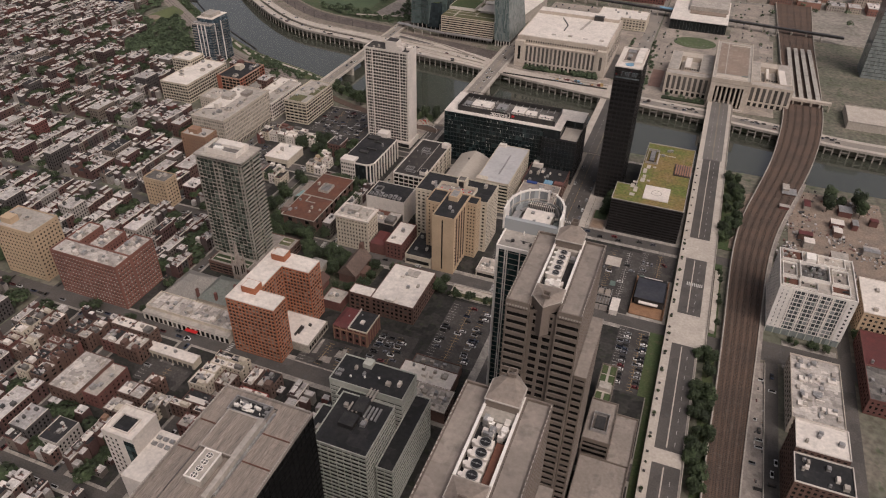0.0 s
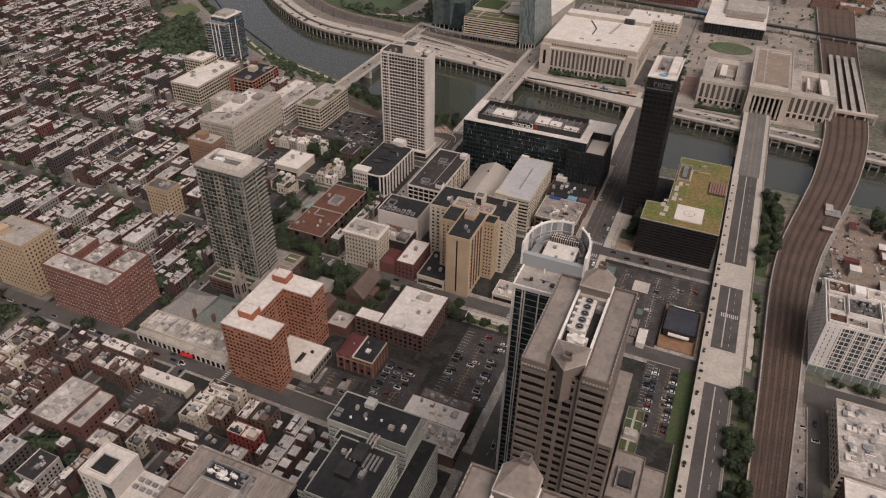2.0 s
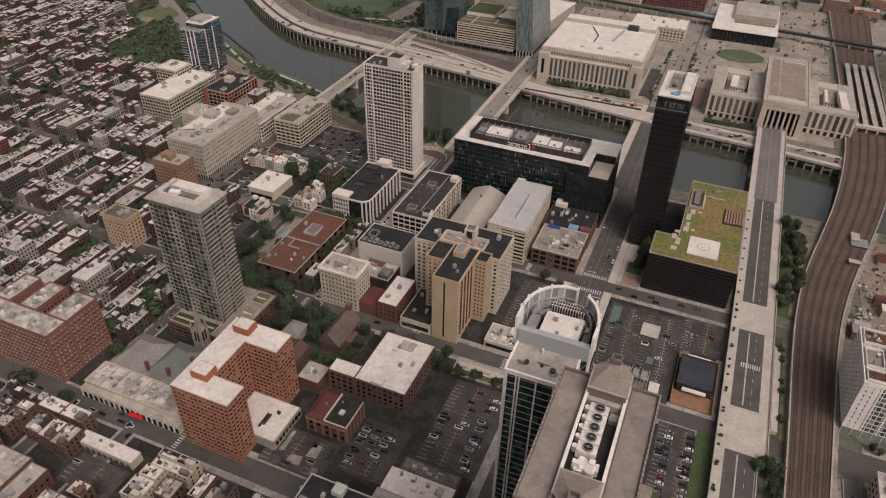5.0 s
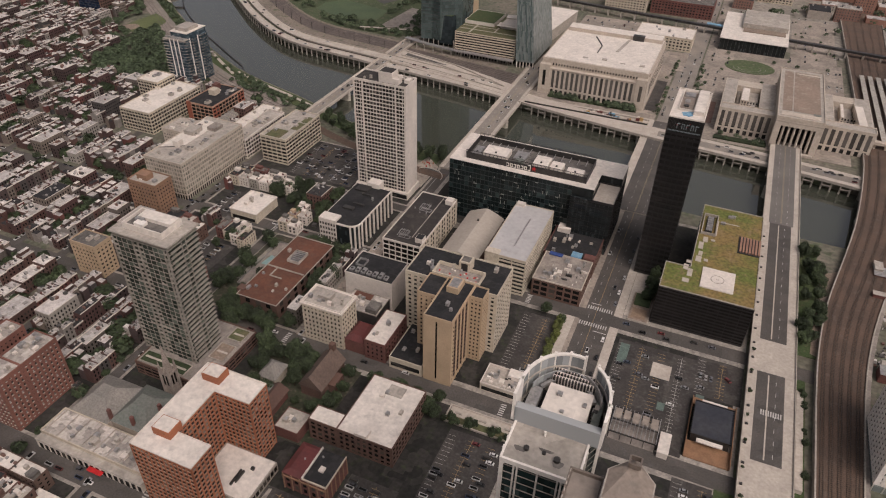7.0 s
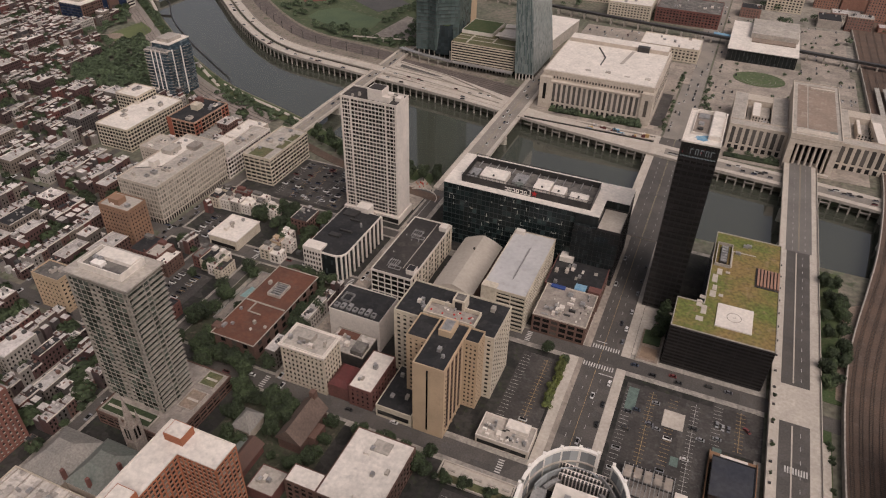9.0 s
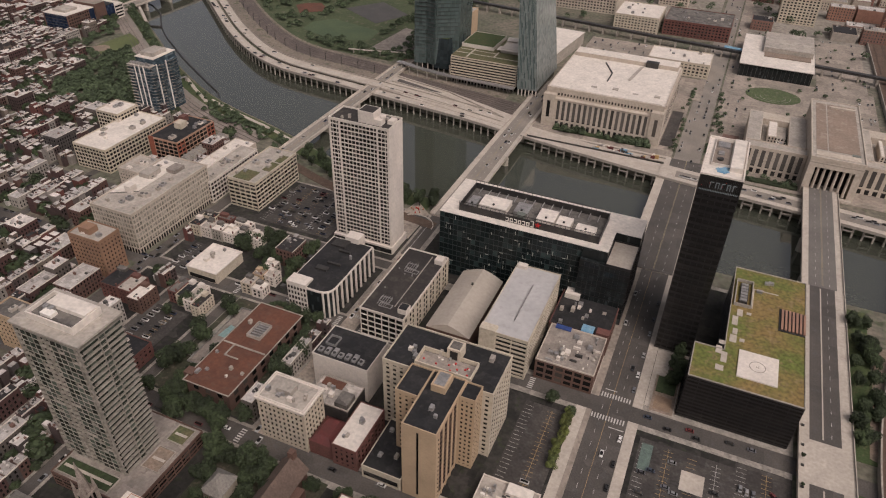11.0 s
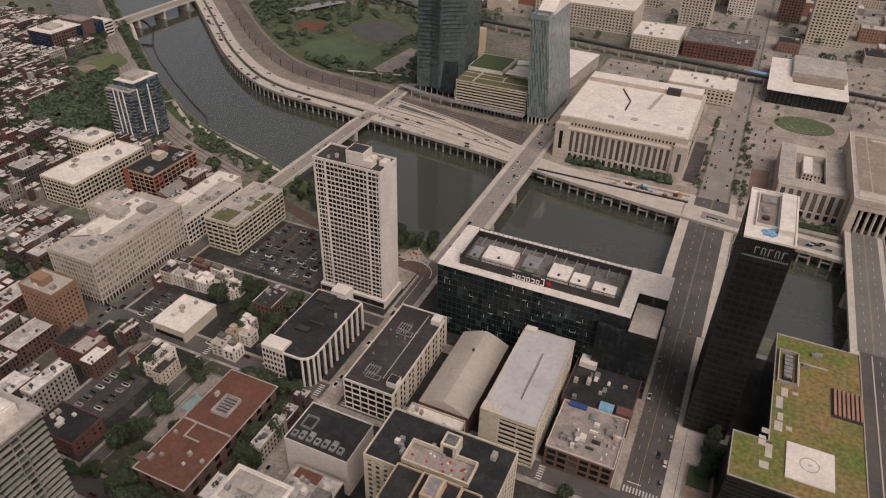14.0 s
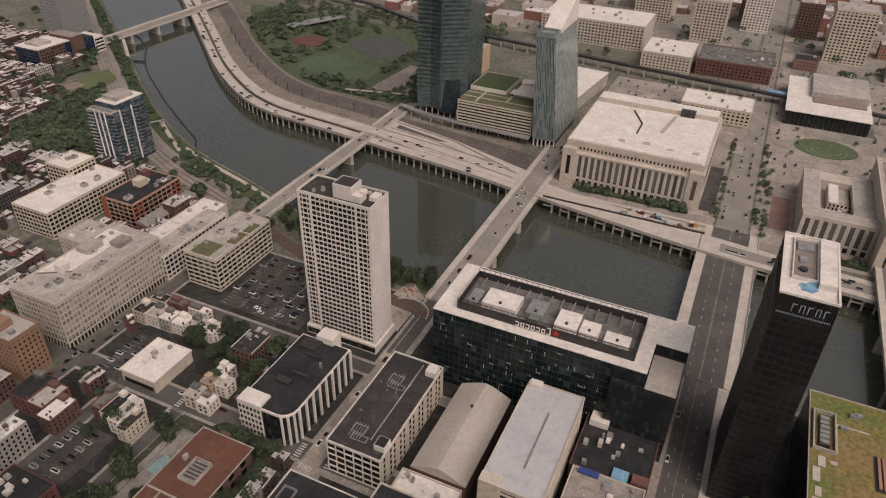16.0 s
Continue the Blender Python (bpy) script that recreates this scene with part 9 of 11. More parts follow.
def river_condo():
    b = bldg("apartment_tower", -480, -455, 168, 205, "blue glass apartment tower with white balcony strips", "apartment tower")
    x0, x1, y0, y1, h = -482, -457, 174, 210, 51
    gl = glass("blue_condo_glass", (0.035, 0.05, 0.06), (0.16, 0.19, 0.2), (2.6, 2.6, 3.1), 0.3, 0.06)
    part("core", Geo().box(x0, x1, y0, y1, 0, h - 4), gl, b)
    part("upper_core", Geo().box(x0 + 3, x1 - 1.5, y0 + 8, y1, h - 4, h + 1), gl, b)
    for k in range(15):
        z = 4 + k * 3.0
        part("floor_edge", Geo().ring(x0 - 0.15, x1 + 0.15, y0 - 0.15, y1 + 0.15, z, z + 0.25, 0.5), grey_metal, b)
        for ya, yb in ((y0 + 1, y0 + 7), (y0 + 12, y0 + 18), (y0 + 24, y1 - 3)):
            bal = part("balcony", Geo().box(x1, x1 + 2.0, ya, yb, z, z + 0.25), concrete, b)
            part("rail", Geo().box(x1 + 1.9, x1 + 2.0, ya, yb, z + 0.25, z + 1.2), gl, bal)
        part("balcony", Geo().box(x0 - 0.5, x0 + 6, y0 - 1.4, y0, z, z + 0.25), concrete, b)
    for x in (x0 + 8, x0 + 13, x0 + 18):
        part("fin", Geo().box(x, x + 0.8, y0 - 0.7, y0, 0, h - 3), bright_white, b)
    for y in (y0 + 8.5, y0 + 20.5):
        part("fin", Geo().box(x1, x1 + 0.8, y, y + 0.9, 0, h - 3), bright_white, b)
    part("roof", Geo().box(x0 - 0.5, x1 + 0.5, y0 - 0.5, y0 + 8, h - 4, h - 3.4), pale_roof, b)
    part("roof", Geo().box(x0 + 2.5, x1 - 1, y0 + 7.5, y1 + 0.5, h + 1, h + 1.6), white_roof, b)
    part("penthouse", Geo().box(x0 + 6, x1 - 5, y0 + 12, y1 - 6, h + 1.6, h + 5), pale_roof, b)
    for k in range(8):
        part("roof_unit", Geo().box(x0 + 1 + k * 3, x0 + 2.6 + k * 3, y0 + 2, y0 + 4 + k % 3, h - 3.4, h - 1.8), grey_metal, b)


def south_offices():
    loft_frame = mat("orange_painted_concrete", (0.40, 0.255, 0.18), (0.34, 0.21, 0.145), 0.06, 0.8, 1.0, 0.15, stain=(0.3, 0.14, 0.09), amount=0.5)
    far = [("loft_building", -451, -417, 73, 142, 20.5, cream, white_roof, "long cream loft building with wide windows", 401, 8),
           ("loft_building", -470, -446, 118, 142, 27, cream, white_roof, "cream loft building with plant on its roof", 402, 3),
           ("loft_building", -404, -375, 107, 153, 21, loft_frame, dark_roof, "orange painted concrete loft building with a dark roof", 403, 7),
           ("office_building", -331, -314.5, 72, 131, 18, white_conc, pale_roof, "long white office building beside the bridge street", 404, 8),
           ("office_building", -302, -277, 77, 131, 23.5, cream, pale_roof, "cream grid office with planted roof patches", 405, 8),
           ("apartment_house", -342, -316, -31, -14, 28, brown_brick, pale_roof, "tall orange brick apartment house", 406, 4),
           ("apartment_house", -324, -302.5, -103, -89, 25, beige, grey_roof, "narrow tan brick apartment house", 407, 2),
           ("apartment_hotel", -356, -320, -214, -190, 41, beige, pale_roof, "tall tan brick apartment hotel", 408, 6),
           ("apartment_house", -392, -372, 60, 84, 18, limestone, pale_roof, "grey stone apartment house with stepped roof", 409, 6)]
    for name, x0, x1, y0, y1, h, wl, rf, label, seed, units in far:
        b = bldg(name, x0, x1, y0, y1, label, "building")
        kw = dict(bay=4.6, floor=3.3, pier=0.6, span=1.35) if seed == 405 else dict(bay=3.4, floor=3.5, pier=0.75, span=1.15) if seed < 406 and seed != 403 else dict(bay=4.6, floor=3.4, pier=0.55, span=0.7) if seed == 403 else dict(bay=2.8, floor=3.2, pier=1.5, span=1.7)
        facade(b, x0, x1, y0, y1, 0.15, h, wl, glass_grey, deep=0.22, faces="ENW", limit=12, join=True, **kw)
        roof(b, x0, x1, y0, y1, h, rf, wl, 0.9, 0.5, units=units, seed=seed, big=True)
        if seed == 405:
            part("planted_patch", Geo().box(x0 + 4, x0 + 18, y0 + 2, y0 + 16, h + 0.1, h + 0.5).box(x0 + 17, x0 + 23.5, y0 + 20, y0 + 33, h + 0.1, h + 0.5).box(x0 + 18, x0 + 23.5, y0 + 35, y0 + 46, h + 0.1, h + 0.5), MATS["shaded_moss"], b)
        if seed == 403:
            part("penthouse", Geo().box(x0 + 8, x0 + 15, y0 + 22, y0 + 30, h, h + 5), cream, b)
            part("penthouse", Geo().box(x0 + 3, x0 + 8, y0 + 34, y0 + 40, h, h + 5), red_brick, b)
            bay_brick = mat("orange_red_brick", (0.26, 0.085, 0.05), (0.2, 0.065, 0.04), 0.08, 0.88, 1.0, 0.2)
            part("brick_bay", Geo().box(x0 - 0.1, x0 + 5, y0 - 0.3, y0 + 0.3, 0, h + 1.2), bay_brick, b)
            for ya in (y0, y1 - 9.2):
                for z in range(6):
                    part("brick_panel", Geo().box(x1 - 0.1, x1 + 0.12, ya + 0.3, ya + 8.9, 0.3 + z * 3.4, 1.5 + z * 3.4), bay_brick, b)
                for c in range(3):
                    part("brick_pier", Geo().box(x1 - 0.1, x1 + 0.16, ya + c * 4.2, ya + c * 4.2 + 0.9, 0, h), bay_brick, b)
        if seed in (406, 408):
            part("penthouse", Geo().box(x0 + 6, x0 + 15, y0 + 4, y0 + 11, h, h + 4.5), wl, b)


def terrace_houses():
    """A tight row of brick town houses with grey roofs and white party walls."""
    for k in range(10):
        y = 104 + k * 4.9
        t = bldg("town_house", -372, -361, y, y + 4.8, "brick town house with a sloping grey roof", "town house", "town houses below the lofts")
        part("wall", Geo().box(-372, -361, y, y + 4.7, 0, 9.5), red_brick, t)
        part("roof", Geo().prism([(-372, y), (-361, y), (-361, y + 4.5), (-372, y + 4.5)], 9.5, 12, [(-370, y), (-366, y), (-366, y + 4.5), (-370, y + 4.5)]), slate, t)
        part("party_wall", Geo().box(-372.2, -360.8, y + 4.5, y + 4.8, 0, 12.1), concrete, t)
        for z in (1.5, 4.5, 7.2):
            part("window", Geo().box(-361.02, -360.9, y + 1, y + 3.4, z, z + 1.6), pane_dark, t)
    lo = bldg("office_annex", -353, -332, 84, 152, "low pale annex with a flat tan roof", "annex")
    part("wall", Geo().box(-353, -332, 84, 152, 0, 10.5), limestone, lo)
    roof(lo, -353, -332, 84, 152, 10.5, white_roof, limestone, 0.7, 0.4, units=7, seed=471)


CLUTTER_NEAR = Geo()


def near_blocks():
    """Larger buildings standing among the near row houses."""
    b = bldg("workshop", -232, -200, -297, -267, "broad brick workshop with a pale worn roof", "workshop")
    facade(b, -232, -211, -297, -267, 0.2, 12, rust_brick, pane_dark, bay=3.4, floor=3.8, pier=1.9, span=1.9, faces="EN", limit=16)
    roof(b, -232, -211, -297, -267, 12, patchy_roof, rust_brick, 0.6, 0.4, units=6, seed=501)
    facade(b, -210.9, -200, -293, -268, 0.2, 10.5, red_brick, pane_dark, bay=3.2, floor=3.5, pier=1.9, span=1.8, faces="EN", limit=12)
    roof(b, -210.9, -200, -293, -268, 10.5, pale_roof, red_brick, 0.6, 0.4, units=5, seed=502)
    parking_lot(-202, -170, -266, -249, label="worn patched asphalt yard among brick houses", step=14)
    c = bldg("garage_row", -206, -170, -247, -240, "long low white garage beside a street", "garage")
    part("wall", Geo().box(-206, -170, -247.2, -240, 0, 5.6), cream, c)
    roof(c, -206, -170, -247.2, -240, 5.6, white_roof, white_conc, 0.5, 0.35, units=2, seed=503)
    for k in range(9):
        part("garage_door", Geo().box(-204.5 + k * 3.8, -201.9 + k * 3.8, -247.3, -247.1, 0.2, 3.2), dark_metal, c)
    red_paint = mat("red_painted_brick", (0.28, 0.05, 0.04), (0.22, 0.045, 0.035), 0.2, 0.8, 2.0, 0.2)
    NEAR = [(-237, -206, -241, -233, 11.5, umber_brick, white_roof), (-222, -213, -255, -243.2, 11, rust_brick, white_roof), (-212.8, -203.3, -256, -243.2, 11, rust_brick, pale_roof), (-234, -223, -254, -242, 9.5, red_brick, dark_roof),
            (-160, -148.5, -264, -252.5, 10, cream, white_roof), (-159.5, -149.5, -251.8, -245.2, 9.6, cream, white_roof), (-158, -136, -240, -235, 10.5, cream, dark_roof), (-158, -136, -244.9, -240.2, 9.5, cream, white_roof), (-147, -137, -257, -246.5, 8, rust_brick, pale_roof),
            (-155, -124, -275.8, -267, 9.6, rust_brick, dark_roof), (-144, -126, -280.8, -276.2, 10.5, rust_brick, white_roof), (-160, -147, -281, -276.2, 10, rust_brick, white_roof), (-183, -173.5, -274, -266.5, 11, rust_brick, white_roof), (-192, -175, -286, -276, 11.4, rust_brick, patchy_roof),
            (-129, -110.5, -263, -255, 10.5, red_paint, white_roof), (-131, -124, -252, -238, 9.4, rust_brick, white_roof), (-122.5, -112, -251, -238, 10, umber_brick, dark_roof), (-172.5, -163.8, -290, -277, 10, cream, pale_roof), (-192, -178, -298, -288, 10, umber_brick, patchy_roof), (-146, -132, -292, -283, 10, red_brick, patchy_roof), (-130, -112, -296, -284, 11, rust_brick, white_roof), (-122, -110, -281, -268, 10, red_brick, pale_roof)]
    for xa, ya, yb, w in ((-262, -293, -262, 10.5), (-251, -293, -262, 10.5), (-258, -258.5, -240, 9.6), (-248, -258.5, -240, 9.6), (-290, -281, -244, 11), (-278.5, -281, -244, 10.5)):
        rows = random.Random(int(-xa))
        y = ya
        while y < yb - 3:
            d = rows.uniform(4.6, 7.2)
            NEAR.append((xa, xa + w - rows.uniform(0, 2.4), y, min(y + d, yb), rows.uniform(9, 12), rows.choice([red_brick, rust_brick, cream, umber_brick, rust_brick]), rows.choice([white_roof, dark_roof, patchy_roof, white_roof, dark_roof, pale_roof])))
            y += d + 0.05
    for seed, (x0, x1, y0, y1, h, m, rf) in enumerate(NEAR, 504):
        t = bldg("walk_up_house", x0, x1, y0, y1, "brick walk-up building with a cluttered flat roof", "apartment house", "walk-up buildings")
        facade(t, x0, x1, y0, y1, 0.2, h, m, pane_dark, bay=2.8, floor=3.2, pier=1.7, span=1.8, deep=0.12, faces="EN", limit=3, join=True)
        roof(t, x0, x1, y0, y1, h, rf, m, 0.5, 0.3, units=1 if y1 - y0 < 8 else 3, seed=seed)
        rw = random.Random(seed)
        for _ in range(9):
            cx, cy = rw.uniform(x0 + 1, x1 - 2.5), rw.uniform(y0 + 1, y1 - 2.5)
            CLUTTER_NEAR.box(cx, cx + rw.uniform(0.5, 2.2), cy, cy + rw.uniform(0.5, 1.8), h + 0.1, h + rw.uniform(0.4, 1.6))
        if rw.random() < 0.6:
            part("upper_room", Geo().box(x1 - min(5.5, (x1 - x0) * 0.45), x1 - 0.6, y0 + 0.6, y0 + min(rw.uniform(3, 5), (y1 - y0) * 0.6), h, h + 2.6), rw.choice([m, white_roof, grey_roof, cream]), t)
        part("tar_patch", Geo().box(x0 + 1, (x0 + x1) / 2 - 1, y0 + 0.8, (y0 + y1) / 2, h + 0.12, h + 0.17), rw.choice([dark_roof, pale_roof, white_roof]), t)
        if y1 - y0 > 7 or x1 - x0 > 14:
            part("party_wall", Geo().box((x0 + x1) / 2 - 0.2, (x0 + x1) / 2 + 0.2, y0 + 0.3, y1 - 0.3, h, h + 0.8), m, t)
        part("chimney", Geo().box(x0 + 1.2, x0 + 2.0, y1 - 1.4, y1 - 0.6, h, h + 2.0), red_brick, t)


def near_south():
    w = bldg("white_office", -160, -120, -325, -305, "white rounded office building with an open roof court", "office building")
    part("wall", Geo().box(-160, -141, -324, -306, 0, 35), white_conc, w)
    part("wall", Geo().box(-140.9, -117, -336, -306, 0, 24), white_conc, w)
    part("roof", Geo().box(-159.5, -141.5, -323.5, -306.5, 35, 35.2).box(-140.5, -117.4, -335.6, -306.5, 24, 24.2), white_roof, w)
    for k in range(9):
        part("roof_unit", Geo().box(-139 + (k % 5) * 4, -136.5 + (k % 5) * 4, -312 - (k // 5) * 4, -310 - (k // 5) * 4, 24.2, 25.4), grey_metal, w)
    part("roof_court", Geo().box(-156, -146, -321, -312, 35.1, 35.35), dark_roof, w)
    part("parapet", Geo().ring(-160.1, -140.9, -324.1, -305.9, 34, 36, 0.5), white_conc, w)
    part("court_wall", Geo().ring(-156.5, -145.5, -321.5, -311.5, 35.1, 36.5, 0.5), white_conc, w)
    part("glass_bay", Geo().box(-147, -140.85, -324.1, -323.9, 8, 33), glass_teal, w)
    wm = Geo().box(-0.5, 0.5, -0.06, 0.02, 0, 1.6).mesh("window", pane_dark)
    for i in range(9):
        for k in range(3):
            part("window", wm, pane_dark, w, at=(-158 + k * 3, -324, 3 + i * 3.4))
    c = bldg("church", -228, -180, -199, -171, "stone church buildings with grey green hipped roofs", "church")
    for x0, x1, y0, y1, h, t in ((-228, -204, -199, -173, 8, 6), (-203, -180, -197, -171, 9, 6)):
        part("wall", Geo().box(x0, x1, y0, y1, 0, h), limestone, c)
        mx, my = (x1 - x0) * 0.3, (y1 - y0) * 0.35
        part("roof", Geo().prism([(x0 - 0.5, y0 - 0.5), (x1 + 0.5, y0 - 0.5), (x1 + 0.5, y1 + 0.5), (x0 - 0.5, y1 + 0.5)], h, h + t, [(x0 + mx, y0 + my), (x1 - mx, y0 + my), (x1 - mx, y1 - my), (x0 + mx, y1 - my)]), copper_green if x0 > -210 else slate, c)
    for x, y in ((-204, -197), (-190, -196), (-183, -184)):
        part("chimney", Geo().box(x, x + 1.6, y, y + 1.6, 8, 16), red_brick, c)
    s = bldg("church_tower", -196, -186, -169, -161, "slender stone church tower with a tall spire", "church tower")
    stone = mat("weathered_spire_stone", (0.30, 0.25, 0.21), (0.23, 0.19, 0.16), 0.3, 0.9, 1.5, 0.25, stain=(0.15, 0.125, 0.105), amount=0.6)
    tip = lambda cx, cy, w: [(cx - w, cy - w), (cx + w, cy - w), (cx + w, cy + w), (cx - w, cy + w)]
    octagon = lambda w: [(-191 + w * math.cos(k * math.pi / 4 + math.pi / 8), -165 + w * math.sin(k * math.pi / 4 + math.pi / 8)) for k in range(8)]
    part("tower", Geo().box(-194, -188, -168, -162, 0, 20), stone, s)
    part("string_course", Geo().ring(-194.3, -187.7, -168.3, -161.7, 9.6, 10.2, 0.4), stone, s)
    part("string_course", Geo().ring(-194.3, -187.7, -168.3, -161.7, 19.4, 20.2, 0.4), stone, s)
    part("spire", Geo().prism(octagon(2.5), 20, 39, octagon(0.1)), stone, s)
    for cx, cy in ((-191, -167.2), (-188.8, -165), (-193.2, -165)):
        part("gable", Geo().prism(tip(cx, cy, 0.75), 20, 27, tip(-191 + (cx + 191) * 0.55, -165 + (cy + 165) * 0.55, 0.06)), stone, s)
    for cx in (-193.7, -188.3):
        for cy in (-167.7, -162.3):
            part("buttress", Geo().box(cx - 0.65, cx + 0.65, cy - 0.65, cy + 0.65, 0, 21.5), stone, s)
            part("pinnacle", Geo().prism(tip(cx, cy, 0.6), 21.5, 28.5, tip(cx, cy, 0.05)), stone, s)
    for cx in (-192.0, -190.0):
        part("belfry_opening", Geo().box(cx - 0.55, cx + 0.55, -168.06, -167.9, 11.5, 18.6), pane_dark, s)
    for cy in (-166.0, -164.0):
        part("belfry_opening", Geo().box(-188.1, -187.94, cy - 0.55, cy + 0.55, 11.5, 18.6), pane_dark, s)
    r = bldg("market_building", -232, -164, -220, -196, "low white building with arcaded front and weathered roof", "building")
    part("wall", Geo().box(-231, -164, -216, -200, 0, 8), cream, r)
    roof(r, -231, -164, -216, -200, 8, patchy_roof, cream, 0.8, 0.4, units=16, seed=431)
    for k in range(8):
        part("roof_curb", Geo().box(-229 + k * 8, -228.6 + k * 8, -215.4, -200.6, 8.1, 8.6), concrete, r)
    part("front_range", Geo().box(-231, -163.5, -220, -216, 0, 6), white_conc, r)
    part("front_roof", Geo().box(-231.2, -163.3, -220.2, -216, 6, 6.3), pale_roof, r)
    for k in range(18):
        part("arch", Geo().box(-229 + k * 3.7, -226.8 + k * 3.7, -220.12, -219.95, 0.4, 4.4), pane_dark, r)
    part("awning", Geo().prism([(-196, -222.5), (-187, -222.5), (-187, -220), (-196, -220)], 3.0, 3.3), red_light, r, "red fabric awning")
    b = bldg("brick_church", -133, -112, -137, -108, "brown brick church with a steep slate roof", "church")
    part("wall", Geo().box(-129, -116, -135, -110, 0, 8), rust_brick, b)
    g = Geo()
    g.v += [(-130, -136, 8), (-115, -136, 8), (-115, -109, 8), (-130, -109, 8), (-122.5, -136, 16), (-122.5, -109, 16)]
    g.f += [(0, 1, 4), (1, 2, 5, 4), (2, 3, 5), (3, 0, 4, 5), (0, 3, 2, 1)]
    part("roof", g, mat("brown_slate", (0.10, 0.07, 0.055), (0.13, 0.09, 0.07), 0.15, 0.85, 1.0, 0.2), b)
    part("porch", Geo().box(-116, -112, -128, -118, 0, 6), rust_brick, b)
    part("belfry", Geo().box(-124, -121, -112, -109, 8, 19), rust_brick, b)
    h = bldg("old_house", -156, -141, -140, -125, "old stone house with steep grey roofs among trees", "house")
    part("wall", Geo().box(-154, -144, -138, -126, 0, 7), limestone, h)
    part("roof", Geo().prism([(-155, -139), (-143, -139), (-143, -125), (-155, -125)], 7, 12, [(-150, -134), (-148, -134), (-148, -130), (-150, -130)]), slate, h)
    k = bldg("parish_hall", -145, -133, -160, -140, "dark red brick hall with a pitched roof", "hall")
    part("wall", Geo().box(-143, -134, -158, -141, 0, 6), red_brick, k)
    part("roof", Geo().prism([(-144, -159), (-133, -159), (-133, -140), (-144, -140)], 6, 10, [(-138.8, -158.5), (-138.2, -158.5), (-138.2, -140.5), (-138.8, -140.5)]), rust_brick, k)
    part("ridge_strip", Geo().box(-144.3, -141, -152, -142, 7.8, 8.3), copper_green, k)
    m = bldg("small_building", -127, -110, -166, -150, "small grey roofed brick house", "house")
    part("wall", Geo().box(-126, -112, -165, -151, 0, 7), red_brick, m)
    roof(m, -126, -112, -165, -151, 7, pale_roof, red_brick, 0.5, 0.3, units=4, seed=441)


for build in (post_office, station, west_towers, west_blocks, distant_city, right_bank, quay_works, rubble, riverside, river_condo, south_offices, terrace_houses, near_blocks, store_row, near_south):
    build()

# ---- row houses ----
KEEP_OUT = [(-234, -168, -300, -234), (-163, -134, -268, -238), (-263, -237, -294, -238), (-292, -266, -282, -242), (-192, -170, -302, -270), (-142, -108, -302, -252), (-204, -160, -164, -112), (-228, -170, -120, 0), (-230, -158, -222, -106), (-352, -312, -8, 80), (-163, -108, -222, -104), (-306, -243, -222, -178), (-360, -316, -218, -186), (-330, -300, -106, -86), (-346, -312, -34, -12), (-455, -412, 68, 146), (-474, -440, 112, 148), (-408, -370, 104, 158), (-396, -368, 56, 88), (-335, -274, 68, 138), (-276, -246, -10, 24), (-165, -116, -330, -300), (-294, -274, -12, 30), (-245, -225, -60, -30), (-306, -245, 30, 54), (-232, -212, -10, 24), (-267, -236, -40, -16), (-308, -270, -52, -26), (-64, -12, -405, -190), (-200, -160, -8, 50), (-275, -210, 64, 136), (-600, -480, 165, 400), (-272, -236, -96, -36), (-668, -604, 268, 350)]


def blocked(x0, x1, y0, y1):
    return any(x0 < b and x1 > a and y0 < d and y1 > c for a, b, c, d in KEEP_OUT)


WALLS, ROOFS, CAPS, PANES_FAR, CLUTTER = Geo(), Geo(), Geo(), Geo(), Geo()
rng = random.Random(2024)
near_houses = []
HOUSES = []


def ye_wide(y0, y1):
    return y1 - y0 > 9.0


